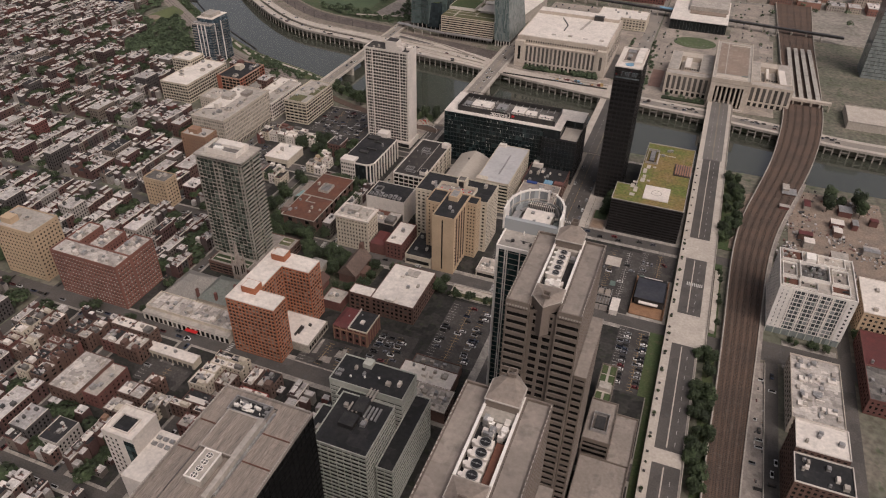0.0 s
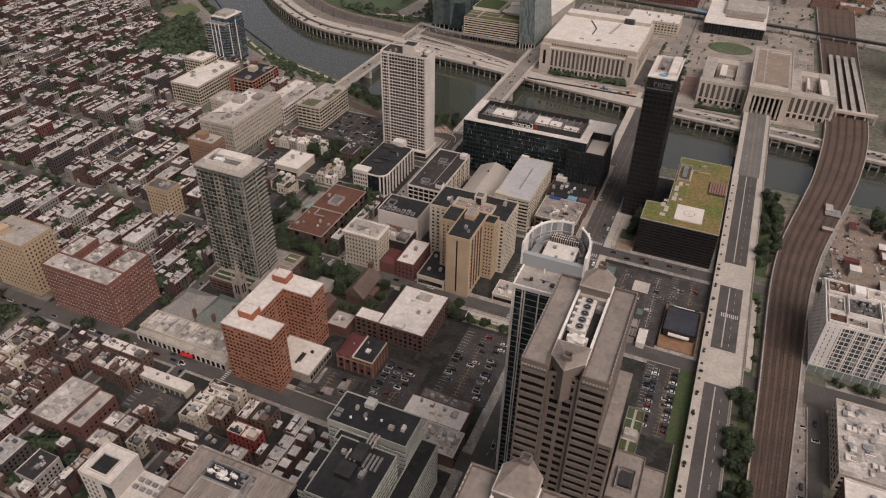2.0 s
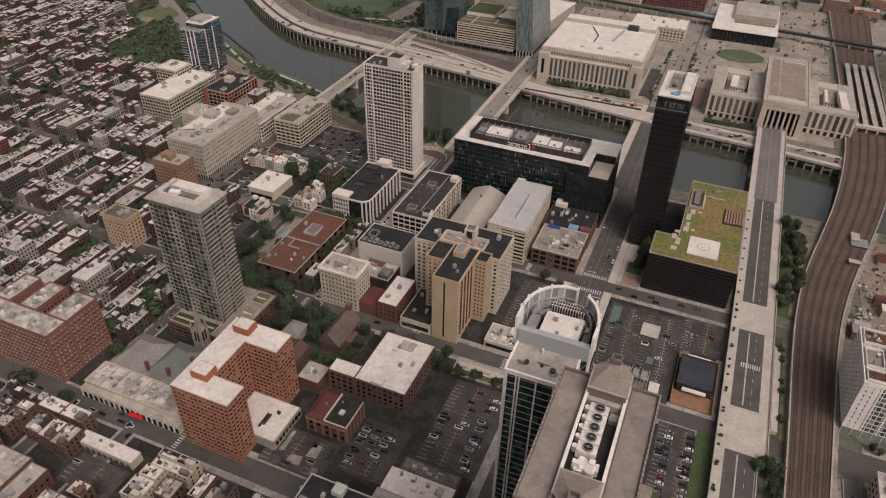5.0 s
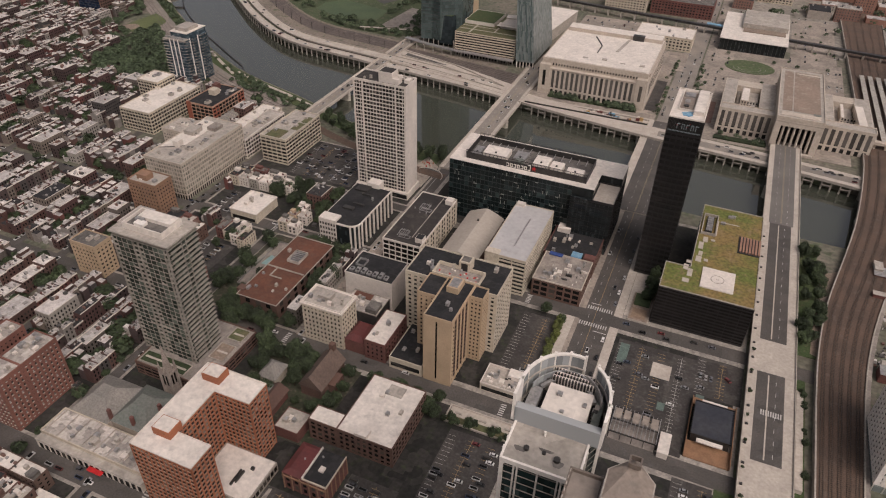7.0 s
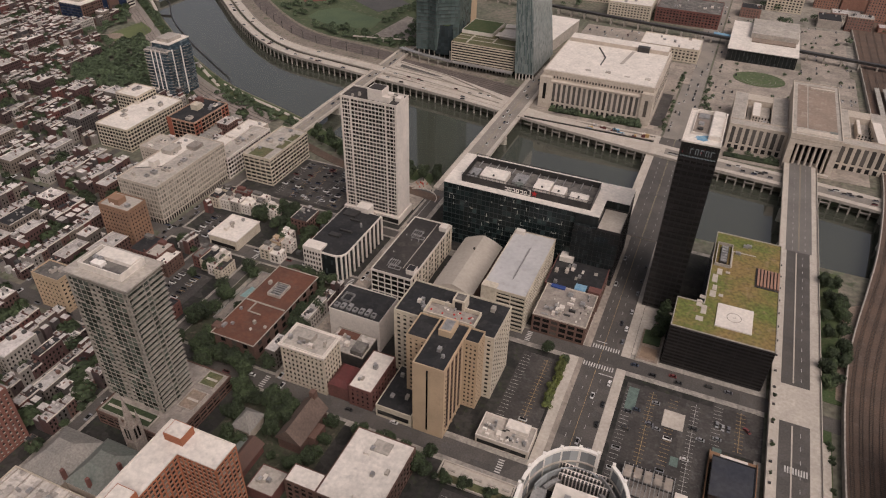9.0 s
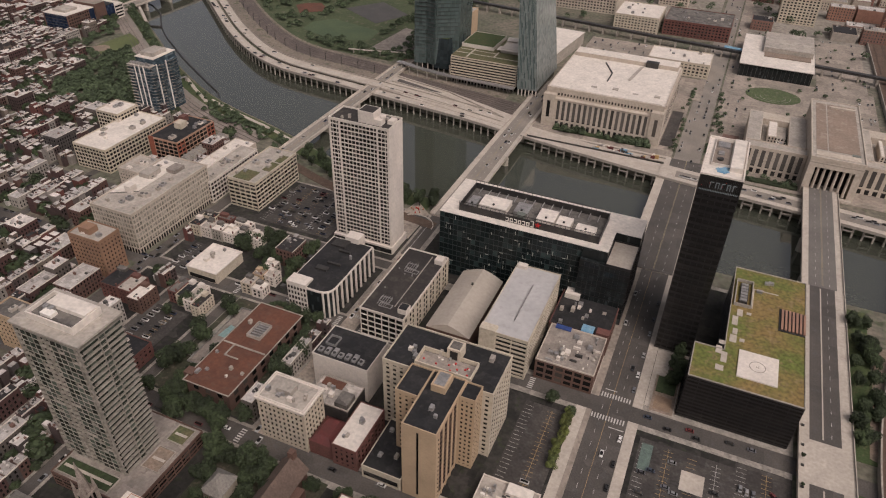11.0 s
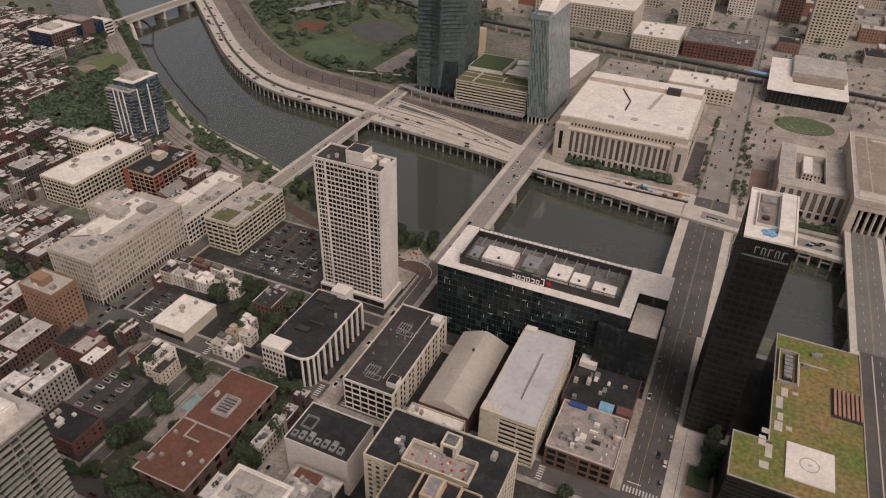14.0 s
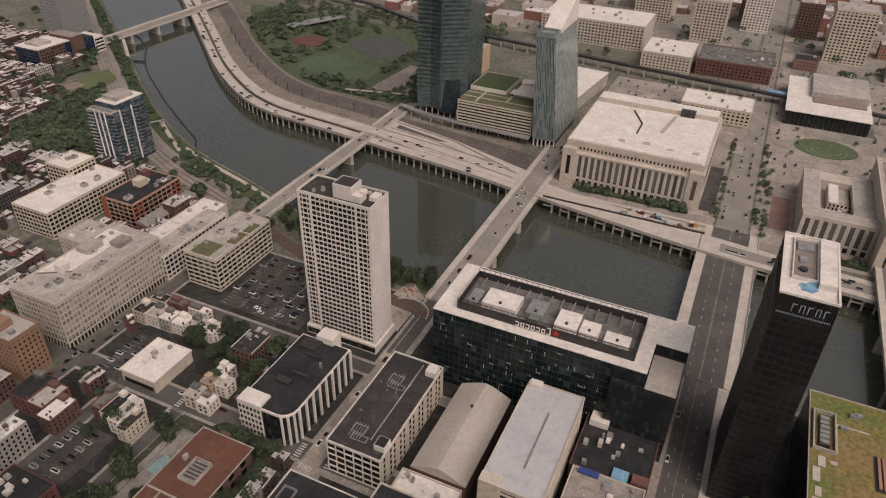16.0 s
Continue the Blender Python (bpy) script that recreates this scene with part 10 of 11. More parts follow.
def house_shape(x0, x1, y0, y1, h, face, near):
    """A row house: main block to the street, a lower rear wing, parapet, chimney, hatch and windows."""
    deep = x1 - x0
    HOUSES.append((x0, x1, y0, y1))
    if ye_wide(y0, y1):
        WALLS.box(x0, x1, y0, y1, -0.05, h)
        ROOFS.box(x0 + 0.3, x1 - 0.3, y0 + 0.3, y1 - 0.3, h - 0.3, h + 0.05)
        for a in (x0 + 0.01, x1 - 0.26):
            CAPS.box(a, a + 0.25, y0, y1, h, h + 0.5)
        for _ in range(rng.randrange(4, 11)):
            cx, cy, s = rng.uniform(x0 + 1, x1 - 3), rng.uniform(y0 + 1, y1 - 3), rng.uniform(0.6, 2.4)
            CLUTTER.box(cx, cx + s, cy, cy + s * rng.uniform(0.5, 1.4), h, h + rng.uniform(0.4, 2.2))
        z = 1.3
        while z + 1.6 < h - 0.5:
            yy = y0 + 1.2
            while yy < y1 - 0.8:
                PANES_FAR.box(x1 - 0.05, x1 + 0.05, yy - 0.5, yy + 0.5, z, z + 1.6)
                yy += 2.4
            xx = x0 + 1.2
            while xx < x1 - 0.8:
                PANES_FAR.box(xx - 0.5, xx + 0.5, y0 - 0.05, y0 + 0.05, z, z + 1.6)
                xx += 2.8
            z += 3.0
        return
    cut = x0 + deep * 0.55 if face > 0 else x0 + deep * 0.45
    main = (cut - deep * 0.1, x1) if face > 0 else (x0, cut + deep * 0.1)
    rear = (x0, cut - deep * 0.1) if face > 0 else (cut + deep * 0.1, x1)
    hr = h - rng.uniform(1.2, 3.4)
    yr = y1 - (y1 - y0) * rng.uniform(0.2, 0.4)
    if near:
        g = Geo().box(*main, y0, y1, -0.05, h).box(*rear, y0, yr, -0.05, hr)
        ob = tagged(new("row_house", g.mesh("row_house", house_wall, ((x0 + x1) / 2, (y0 + y1) / 2, 0))), "narrow brick row house with a flat roof", "row house", "row houses")
        ob.location = ((x0 + x1) / 2, (y0 + y1) / 2, 0.2)
        ORIGIN[ob.name] = ((x0 + x1) / 2, (y0 + y1) / 2, 0)
        ob.location = ((x0 + x1) / 2, (y0 + y1) / 2, 0.0)
        part("roof", Geo().box(main[0] + 0.25, main[1] - 0.25, y0 + 0.25, y1 - 0.25, h, h + 0.12), house_roof, ob)
        part("rear_roof", Geo().box(rear[0] + 0.2, rear[1] - 0.1, y0 + 0.2, yr - 0.2, hr, hr + 0.12), house_roof, ob)
        part("chimney", Geo().box(main[0] + 1, main[0] + 1.8, y0 + 0.05, y0 + 0.7, h, h + 1.6), house_wall, ob)
        part("roof_hatch", Geo().box((main[0] + main[1]) / 2, (main[0] + main[1]) / 2 + 1.6, y0 + 2, y0 + 3.2, h + 0.1, h + 0.8), grey_metal if rng.random() < 0.6 else white_conc, ob)
        part("cornice", Geo().box(main[1], main[1] + 0.35, y0, y1, h - 0.6, h + 0.15) if face > 0 else Geo().box(main[0] - 0.35, main[0], y0, y1, h - 0.6, h + 0.15), white_conc, ob)
        if rng.random() < 0.5:
            part("roof_deck", Geo().box(main[0] + 1.2, main[0] + 4.2, y0 + 0.8, y1 - 0.8, h + 0.12, h + rng.choice([0.5, 2.3])), rng.choice([white_roof, grey_roof, brown_brick, pale_roof]), ob)
        for _ in range(3):
            cx, cy = rng.uniform(main[0] + 0.6, main[1] - 1.6), rng.uniform(y0 + 0.5, y1 - 1.2)
            CLUTTER.box(cx, cx + rng.uniform(0.5, 1.2), cy, cy + rng.uniform(0.5, 1.0), h + 0.1, h + rng.uniform(0.4, 1.3))
        px = main[1] if face > 0 else main[1]
        for z in (1.2, 4.4, 7.2):
            for c in (0.3, 0.7):
                if z + 1.7 < h - 0.4:
                    yy = y0 + (y1 - y0) * c
                    part("window", WIN, pane_dark, ob, at=(px, yy, z))
    else:
        WALLS.box(*main, y0, y1, -0.05, h).box(*rear, y0, yr, -0.05, hr)
        ROOFS.box(main[0] + 0.25, main[1] - 0.25, y0 + 0.25, y1 - 0.25, h, h + 0.12)
        ROOFS.box(rear[0] + 0.2, rear[1] - 0.1, y0 + 0.2, yr - 0.2, hr, hr + 0.12)
        WALLS.box(main[0] + 1, main[0] + 1.8, y0 + 0.05, y0 + 0.7, h, h + 1.6)
        WALLS.box(main[0], main[1], y0, y0 + 0.28, h - 0.1, h + rng.uniform(0.3, 0.6))
        if rng.random() < 0.3:
            WALLS.box(main[0] + deep * 0.15, main[0] + deep * 0.35, y0 + 0.8, y1 - 0.8, h, h + 2.4)
            ROOFS.box(main[0] + deep * 0.14, main[0] + deep * 0.36, y0 + 0.7, y1 - 0.7, h + 2.4, h + 2.55)
        for _ in range(rng.choice([2, 3, 4, 5])):
            cx, cy = rng.uniform(main[0] + 0.6, main[1] - 2), rng.uniform(y0 + 0.5, y1 - 1.5)
            CLUTTER.box(cx, cx + rng.uniform(0.6, 1.6), cy, cy + rng.uniform(0.6, 1.2), h + 0.1, h + rng.uniform(0.4, 1.3))
        CAPS.box(main[1], main[1] + 0.35, y0, y1, h - 0.6, h + 0.15)
        for z in (1.2, 4.4, 7.2):
            for c in (0.3, 0.7):
                if z + 1.7 < h - 0.4:
                    yy = y0 + (y1 - y0) * c
                    PANES_FAR.box(main[1] - 0.05, main[1] + 0.05, yy - 0.5, yy + 0.5, z, z + 1.6)
        if rng.random() < 0.4:
            for z in (1.6, 4.6):
                PANES_FAR.box(main[0] + 2, main[0] + 3, y0 - 0.04, y0 + 0.05, z, z + 1.5)


WIN = Geo().box(-0.06, 0.05, -0.5, 0.5, 0, 1.6).mesh("window", pane_dark)
LINES = [-153] + BACK[:3] + [-308] + BACK[3:] + [-945, -990]
BANDS = [(-470, -344.5), (-334, -232), (-214, -109), (-92, -13), (4, 51), (65, 118), (124, 170), (176, 230), (236, 300), (306, 380)]
YARDS = []
for xa, xb in zip(LINES, LINES[1:]):
    half = 6.5 if xa in (-153, -308) else 5.0
    half2 = 6.5 if xb in (-153, -308) else 5.0
    top, bot = xa - half, xb + half2
    depth = (top - bot) * 0.5 - rng.uniform(2.0, 4.5)
    for y0, y1 in BANDS:
        if (y1 > 60 and xa > -330) or (y0 > 230 and xa > -600):
            continue
        for face, (p0, p1) in ((1, (top - depth, top)), (-1, (bot, bot + depth))):
            y = y0 + 1
            base_h = rng.uniform(8.5, 11.5)
            while y < y1 - 4:
                w = rng.choice([4.8, 5.4, 6.0, 6.8, 7.6])
                if rng.random() < 0.16:
                    w = rng.uniform(10, 24)
                if rng.random() < 0.22:
                    base_h = rng.uniform(7.0, 13.5)
                ye = min(y + w, y1)
                h = base_h + rng.uniform(-0.6, 0.6) + (rng.uniform(-1, 6) if w > 10 else 0)
                inset = rng.uniform(-2.5, 4.0)
                q0, q1 = (p0 + inset, p1) if face > 0 else (p0, p1 - inset)
                if ye > bank_e((q0 + q1) / 2) - 62 or blocked(q0, q1, y, ye):
                    y = ye
                    continue
                if rng.random() < 0.035:
                    YARDS.append(((q0 + q1) / 2, (y + ye) / 2))
                    y = ye
                    continue
                near = q0 > -320 and len(near_houses) < 30 and -330 < y < -230 and ye - y < 9
                if near:
                    near_houses.append(1)
                house_shape(q0, q1, y, ye, h, face, near)
                y = ye
            for _ in range(int((y1 - y0) / 6)):
                yx, yy = (top + bot) / 2 + rng.uniform(-2.5, 2.5), rng.uniform(y0, y1)
                if rng.random() < 0.55:
                    YARDS.append((yx, yy))
                elif not blocked(yx - 3, yx + 3, yy - 3, yy + 3) and yy < bank_e(yx) - 66:
                    CLUTTER.box(yx - rng.uniform(1, 2.5), yx + rng.uniform(1, 2.5), yy - rng.uniform(1, 2), yy + rng.uniform(1, 2), 0, rng.uniform(2.2, 5.5))
for x0, x1, ya, yb, hh in ((-145, -106, -330, -233, 12), (-102, -70, -330, -236, 9.5), (-146, -110, -520, -348, 12)):
    y = ya
    while y < yb - 5:
        w = rng.uniform(5.5, 9)
        if not blocked(x0, x1, y, y + w):
            for a, c, f in ((x0, (x0 + x1) / 2 - 2, -1), ((x0 + x1) / 2 + 2, x1, 1)):
                near = len(near_houses) < 38
                near_houses.append(1)
                house_shape(a + rng.uniform(0, 3), c, y, y + w, hh + rng.uniform(-1, 2), f, near)
        y += w
NEAR_RECTS = [(-233, -199, -298, -266), (-203, -169, -267, -239), (-223, -203, -260, -246), (-235, -205, -246, -235), (-163, -146, -267, -238), (-159, -134, -246, -238), (-263, -239, -293, -261), (-259, -237, -259, -239), (-291, -267, -281, -243), (-191, -171, -301, -271), (-141, -108, -301, -253), (-162, -115, -338, -304), (-147, -108, -330, -232)]
SOLIDS = NEAR_RECTS[:12] + KEEP_OUT[6:] + [r for r in HOUSES if r[0] > -330]
y = -330.0
while y < 53:
    x = -300.0
    while x < (-66 if y < -240 else -160 if y < -112 else -266):
        w, d = rng.uniform(3.5, 8), rng.uniform(4, 8)
        street = any(abs(x + w / 2 - c) < w / 2 + 5 for c in BACK[:3]) or (x < -146 and x + w > -160) or (y < -216 and y + d > -234) or x + w > -68 or -116 < y < 25 or y + d > 53
        if not street and rng.random() < 0.8:
            if not any(x < b and x + w > a and y < e and y + d > c for a, b, c, e in SOLIDS):
                h = rng.choice([3.2, 3.6, 4.5, 6.5, 7.5, 9.0]) + rng.uniform(-0.4, 0.6)
                WALLS.box(x, x + w, y, y + d, 0, h)
                ROOFS.box(x + 0.2, x + w - 0.2, y + 0.2, y + d - 0.2, h, h + 0.15)
                WALLS.box(x, x + w, y, y + 0.25, h, h + 0.5)
                for _ in range(3):
                    cx, cy = rng.uniform(x + 0.4, x + w - 1.2), rng.uniform(y + 0.4, y + d - 1.2)
                    CLUTTER.box(cx, cx + rng.uniform(0.4, 1.3), cy, cy + rng.uniform(0.4, 1.3), h, h + rng.uniform(0.4, 1.4))
                for k in range(int(w / 2.4)):
                    PANES_FAR.box(x + 0.8 + k * 2.4, x + 1.7 + k * 2.4, y - 0.05, y + 0.05, h - 2.4, h - 0.9)
        x += w + rng.uniform(0.3, 1.6)
    y += rng.uniform(6.5, 8.5)
for name, g, m, label in (("row_house_walls", WALLS, far_wall, "brick row houses packed along narrow streets"), ("row_house_roofs", ROOFS, far_roof, "pale and black flat roofs of row houses"), ("cornices", CAPS, white_conc, "pale cornices of row houses"), ("row_house_windows", PANES_FAR, pane_dark, "dark windows of row houses"), ("roof_clutter", CLUTTER, clutter_paint, "small vents and boxes on row house roofs")):
    solid(name, g, m, label, "row houses", kind="stuff")
solid("roof_clutter", CLUTTER_NEAR, clutter_paint, "small vents and boxes on walk-up roofs", "roof clutter", kind="stuff")


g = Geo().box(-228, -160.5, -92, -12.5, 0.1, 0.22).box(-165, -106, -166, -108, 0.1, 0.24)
# The trees' shade is put into this darker grass colour.
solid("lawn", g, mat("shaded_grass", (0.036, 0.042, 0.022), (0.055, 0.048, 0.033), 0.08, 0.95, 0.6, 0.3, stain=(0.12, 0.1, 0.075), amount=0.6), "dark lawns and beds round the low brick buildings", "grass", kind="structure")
solid("playground", Geo().box(-224, -211, -66, -22, 0.2, 0.3), mat("play_surface", (0.19, 0.2, 0.17), (0.25, 0.22, 0.18), 0.1, 0.9, 0.6, 0.2), "pale worn playground surface", "playground", kind="structure")
parking_lot(-270, -246, -70, -38, label="asphalt lot with parked cars behind the row houses")
rb = bldg("brick_building", -266, -240, -92, -74, "red brick building with a black flat roof", "building")
facade(rb, -266, -240, -92, -74, 0.2, 10, red_brick, pane_dark, bay=3.4, floor=3.3, pier=1.8, span=1.7, faces="EN", limit=10)
roof(rb, -266, -240, -92, -74, 10, dark_roof, red_brick, 0.6, 0.4, units=5, seed=471)

# ---- trees ----
def crown_mesh(name, r, h, n, size, seed, m):
    rr = random.Random(seed)
    g = Geo()
    blobs = [(rr.uniform(-0.55, 0.55) * r, rr.uniform(-0.55, 0.55) * r, h * rr.uniform(0.45, 0.9), r * rr.uniform(0.42, 0.66)) for _ in range(13)]
    for _ in range(n):
        bx, by, bz, br = rr.choice(blobs)
        d = Vector((rr.gauss(0, 1), rr.gauss(0, 1), rr.gauss(0, 1))).normalized()
        p = Vector((bx, by, bz)) + d * br * rr.uniform(0.7, 1.05)
        nrm = (d + Vector((rr.uniform(-0.6, 0.6), rr.uniform(-0.6, 0.6), rr.uniform(0, 0.8)))).normalized()
        a = nrm.orthogonal().normalized()
        a.rotate(Matrix.Rotation(rr.uniform(0, 6.28), 3, nrm))
        c = nrm.cross(a)
        s = size * rr.uniform(0.6, 1.3)
        q = [p + a * s + c * s * 0.3, p + c * s * 0.8, p - a * s * 0.9, p - c * s * 0.8 + nrm * s * 0.2]
        g.face(*[tuple(v) for v in q])
    return g.mesh(name, m)


def trunk_mesh(h, r):
    g = Geo().cyl(0, 0, -0.3, h * 0.55, r, 7, r * 0.55)
    for k in range(5):
        a = k * 1.3
        x, y = math.cos(a), math.sin(a)
        g.prism([(x * 0.1 - 0.08, y * 0.1 - 0.08), (x * 0.1 + 0.08, y * 0.1 - 0.08), (x * 0.1 + 0.08, y * 0.1 + 0.08), (x * 0.1 - 0.08, y * 0.1 + 0.08)], h * 0.4, h * 0.75, [(x * h * 0.2, y * h * 0.2), (x * h * 0.2 + 0.05, y * h * 0.2), (x * h * 0.2 + 0.05, y * h * 0.2 + 0.05), (x * h * 0.2, y * h * 0.2 + 0.05)])
    return g.mesh("trunk", bark)


CROWNS = [(crown_mesh("crown", 4.0, 9.5, 1500, 0.5, 10 + k, leaf_yellow if k == 5 else leaf), trunk_mesh(9.0, 0.28)) for k in range(6)]


def tree(x, y, z=0.2, s=1.0, k=None, label="leafy green deciduous tree"):
    cm, tm = CROWNS[rng.randrange(5) if k is None else k]
    t = tagged(new("tree", tm), label, "tree", "trees")
    t.location, t.scale, t.rotation_euler = (x, y, z), (s, s, s * rng.uniform(0.9, 1.15)), (0, 0, rng.uniform(0, 6.28))
    c = new("crown", cm)
    c.parent = t


for x0, x1, y0, y1, n, s in ((-164, -158, -160, -112, 6, 0.9), (-142, -132, -137, -112, 7, 0.95), (-111, -107, -140, -110, 5, 0.85), (-128, -113, -148, -140, 4, 0.8), (-156, -143, -122, -111, 5, 1.0), (-60, -52, -122, -108, 4, 0.9), (-229, -219, -100, -20, 14, 1.15), (-209, -205, -100, -60, 8, 1.1), (-172, -162, -92, -20, 19, 1.1), (-204, -172, -108, -96, 13, 1.1), (-200, -170, -20, -12, 9, 1.0), (-160, -126, -128, -108, 7, 1.0), (-170, -150, -120, -105, 5, 1.1), (-110, -62, -116, -110, 6, 0.9), (-160, -138, -150, -128, 6, 0.9), (-30, -12, -22, -14, 2, 0.9), (31, 36, 18, 50, 8, 0.9), (118.5, 129, -330, -118, 52, 0.95), (125, 138, 20, 130, 26, 0.95), (124, 129, -94, -14, 8, 0.45), (-260, -236, 24, 52, 12, 1.0), (-262, -240, -44, -26, 6, 1.0), (-240, -206, 8, 50, 16, 0.9), (-50, -12, -122, -116, 16, 0.5), (-230, -160, 130, 150, 16, 1.0), (-300, -232, 140, 178, 18, 1.0), (205, 245, 100, 128, 6, 1.3), (172, 202, -85, -82, 5, 0.6), (214, 242, -64, -61, 3, 0.7)):
    for _ in range(n):
        x, y = rng.uniform(x0, x1), rng.uniform(y0, y1)
        tree(x, min(y, bank_e(x) - rng.uniform(9, 18)) if x < 0 else y, 0.2, s * rng.uniform(0.75, 1.2))
for k in range(9):
    tree(-13.2 + rng.uniform(-0.8, 0.8), -56 + k * 4.4, 0.2, rng.uniform(0.5, 0.72), 5, "bright green young tree beside a parking lot")
for k in range(22):
    tree(98.9, -380 + k * 18, 5.6, 0.22 * rng.uniform(0.8, 1.3))


def woods(name, spots, label, size=0.85, n=70, m=hazed_leaf):
    """Far foliage: many leaf clumps joined in one mesh."""
    rr = random.Random(len(spots))
    g = Geo()
    for x, y, s in spots:
        z0 = 0.0
        for _ in range(n):
            d = Vector((rr.gauss(0, 1), rr.gauss(0, 1), abs(rr.gauss(0, 1)) * 0.9)).normalized()
            p = Vector((x, y, z0 + s * 0.9)) + Vector((d.x * s, d.y * s, d.z * s * 1.0)) * rr.uniform(0.65, 1.05)
            nrm = (d + Vector((rr.uniform(-0.5, 0.5), rr.uniform(-0.5, 0.5), rr.uniform(0, 0.8)))).normalized()
            a = nrm.orthogonal().normalized()
            c = nrm.cross(a)
            q = s * 0.24 * size * rr.uniform(0.7, 1.4)
            g.face(tuple(p + a * q), tuple(p + c * q * 0.9), tuple(p - a * q), tuple(p - c * q * 0.9 + nrm * q * 0.3))
    solid(name, g, m, label, "trees", kind="stuff")


woods("yard_trees", [(x, y, rng.uniform(2.6, 6.3)) for x, y in YARDS if y < bank_e(x) - 45 and not blocked(x - 2, x + 2, y - 2, y + 2)], "dark green yard trees between row houses", n=150, m=leaf)
tr = random.Random(77)
spots = []
for c in BACK:
    y = -330.0
    while y < bank_e(c) - 70:
        y += tr.uniform(7, 30)
        for side in (-4.4, 4.4):
            if tr.random() < 0.5 and not blocked(c + side - 2, c + side + 2, y - 2, y + 2):
                spots.append((c + side, y + tr.uniform(-3, 3), tr.uniform(2.4, 5.2)))
woods("row_street_trees", spots, "dark green street trees along the row house kerbs", n=140, m=leaf)
spots = []
for _ in range(300):
    x = rng.uniform(-980, -345)
    if x < -520 or rng.random() < 0.35:
        spots.append((x, bank_e(x) - rng.uniform(11, 23), rng.uniform(1.8, 3.8) * (1.0 if x < -520 else 0.7)))
for _ in range(90):
    x = rng.uniform(-430, -322)
    spots.append((x, bank_e(x) - rng.uniform(14, 34), rng.uniform(1.2, 2.9)))
for _ in range(620):
    x, y = rng.uniform(-610, -482), rng.uniform(165, 400)
    if y < bank_e(x) - 54 and not (-486 < x < -452 and 168 < y < 216):
        spots.append((x, y, rng.uniform(3.0, 5.6)))
for _ in range(80):
    x = rng.uniform(-690, -600)
    y = bank_e(x) - rng.uniform(52, 140)
    if not (-662 < x < -612 and 276 < y < 352):
        spots.append((x, y, rng.uniform(2.6, 4.6)))
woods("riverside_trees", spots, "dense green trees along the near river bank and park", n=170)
spots = []
for _ in range(1000):
    x, y = rng.uniform(-640, -310), rng.uniform(400, 680)
    inside = (-486 < x < -382 and 430 < y < 506) or (-476 < x < -384 and 508 < y < 600) or (-545 < x < -493 and 500 < y < 558) or (-375 < x < -345 and 420 < y < 520) or (rng.random() < 0.5 and y > 600)
    if y > bank_w(x) + 78 and not inside:
        spots.append((x, y, rng.uniform(2.4, 4.8)))
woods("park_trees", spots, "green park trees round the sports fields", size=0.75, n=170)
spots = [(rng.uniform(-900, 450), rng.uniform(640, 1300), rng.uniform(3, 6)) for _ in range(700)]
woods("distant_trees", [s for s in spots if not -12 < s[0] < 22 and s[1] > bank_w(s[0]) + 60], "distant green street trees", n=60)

spots = []
for _ in range(110):
    x, y = rng.uniform(-20, 195), rng.uniform(283, 700)
    if not (44 < x < 192 and 284 < y < 410) and not (-8 < x < 18) and not (26 < x < 106 and 530 < y < 645) and not (x < -14 and y < 620) and not (45 < x < 92 and 464 < y < 512):
        spots.append((x, y, rng.uniform(1.2, 2.6)))
for x0, x1, y0, y1, n, size in ((-9.6, -7.2, 310, 470, 24, 1.9), (18.5, 21.5, 310, 470, 28, 1.9), (24, 27, 300, 430, 16, 2.0), (-116, -30, 309, 316, 16, 3.2), (-60, -28, 309, 316, 9, 3.6), (48, 95, 288, 299, 12, 2.2)):
    spots += [(rng.uniform(x0, x1), rng.uniform(y0, y1), size * rng.uniform(0.8, 1.2)) for _ in range(n)]
woods("forecourt_trees", spots, "small street trees in the forecourts", n=110)

# ---- cars ----
def car_meshes():
    body = Geo().prism([(-0.9, -2.2), (0.9, -2.2), (0.9, 2.2), (-0.9, 2.2)], 0.35, 0.8, [(-0.88, -2.15), (0.88, -2.15), (0.88, 2.15), (-0.88, 2.15)])
    body.prism([(-0.86, -2.1), (0.86, -2.1), (0.86, 2.05), (-0.86, 2.05)], 0.8, 0.95, [(-0.8, -2.0), (0.8, -2.0), (0.8, 1.95), (-0.8, 1.95)])
    body.prism([(-0.66, -0.75), (0.66, -0.75), (0.66, 1.0), (-0.66, 1.0)], 1.42, 1.5)
    cabin = Geo().prism([(-0.8, -1.5), (0.8, -1.5), (0.8, 1.4), (-0.8, 1.4)], 0.95, 1.42, [(-0.66, -0.8), (0.66, -0.8), (0.66, 1.0), (-0.66, 1.0)])
    wheel = Geo()
    pts = [(0.33 * math.cos(a * math.pi / 5), 0.33 * math.sin(a * math.pi / 5)) for a in range(10)]
    wheel.v += [(-0.1, y, z) for y, z in pts] + [(0.1, y, z) for y, z in pts]
    wheel.f += [tuple(range(10)), tuple(range(19, 9, -1))] + [(i, 10 + i, 10 + (i + 1) % 10, (i + 1) % 10) for i in range(10)]
    return body.mesh("car", car_paint), cabin.mesh("windows", pane_dark), wheel.mesh("wheel", rubber)


CAR = car_meshes()


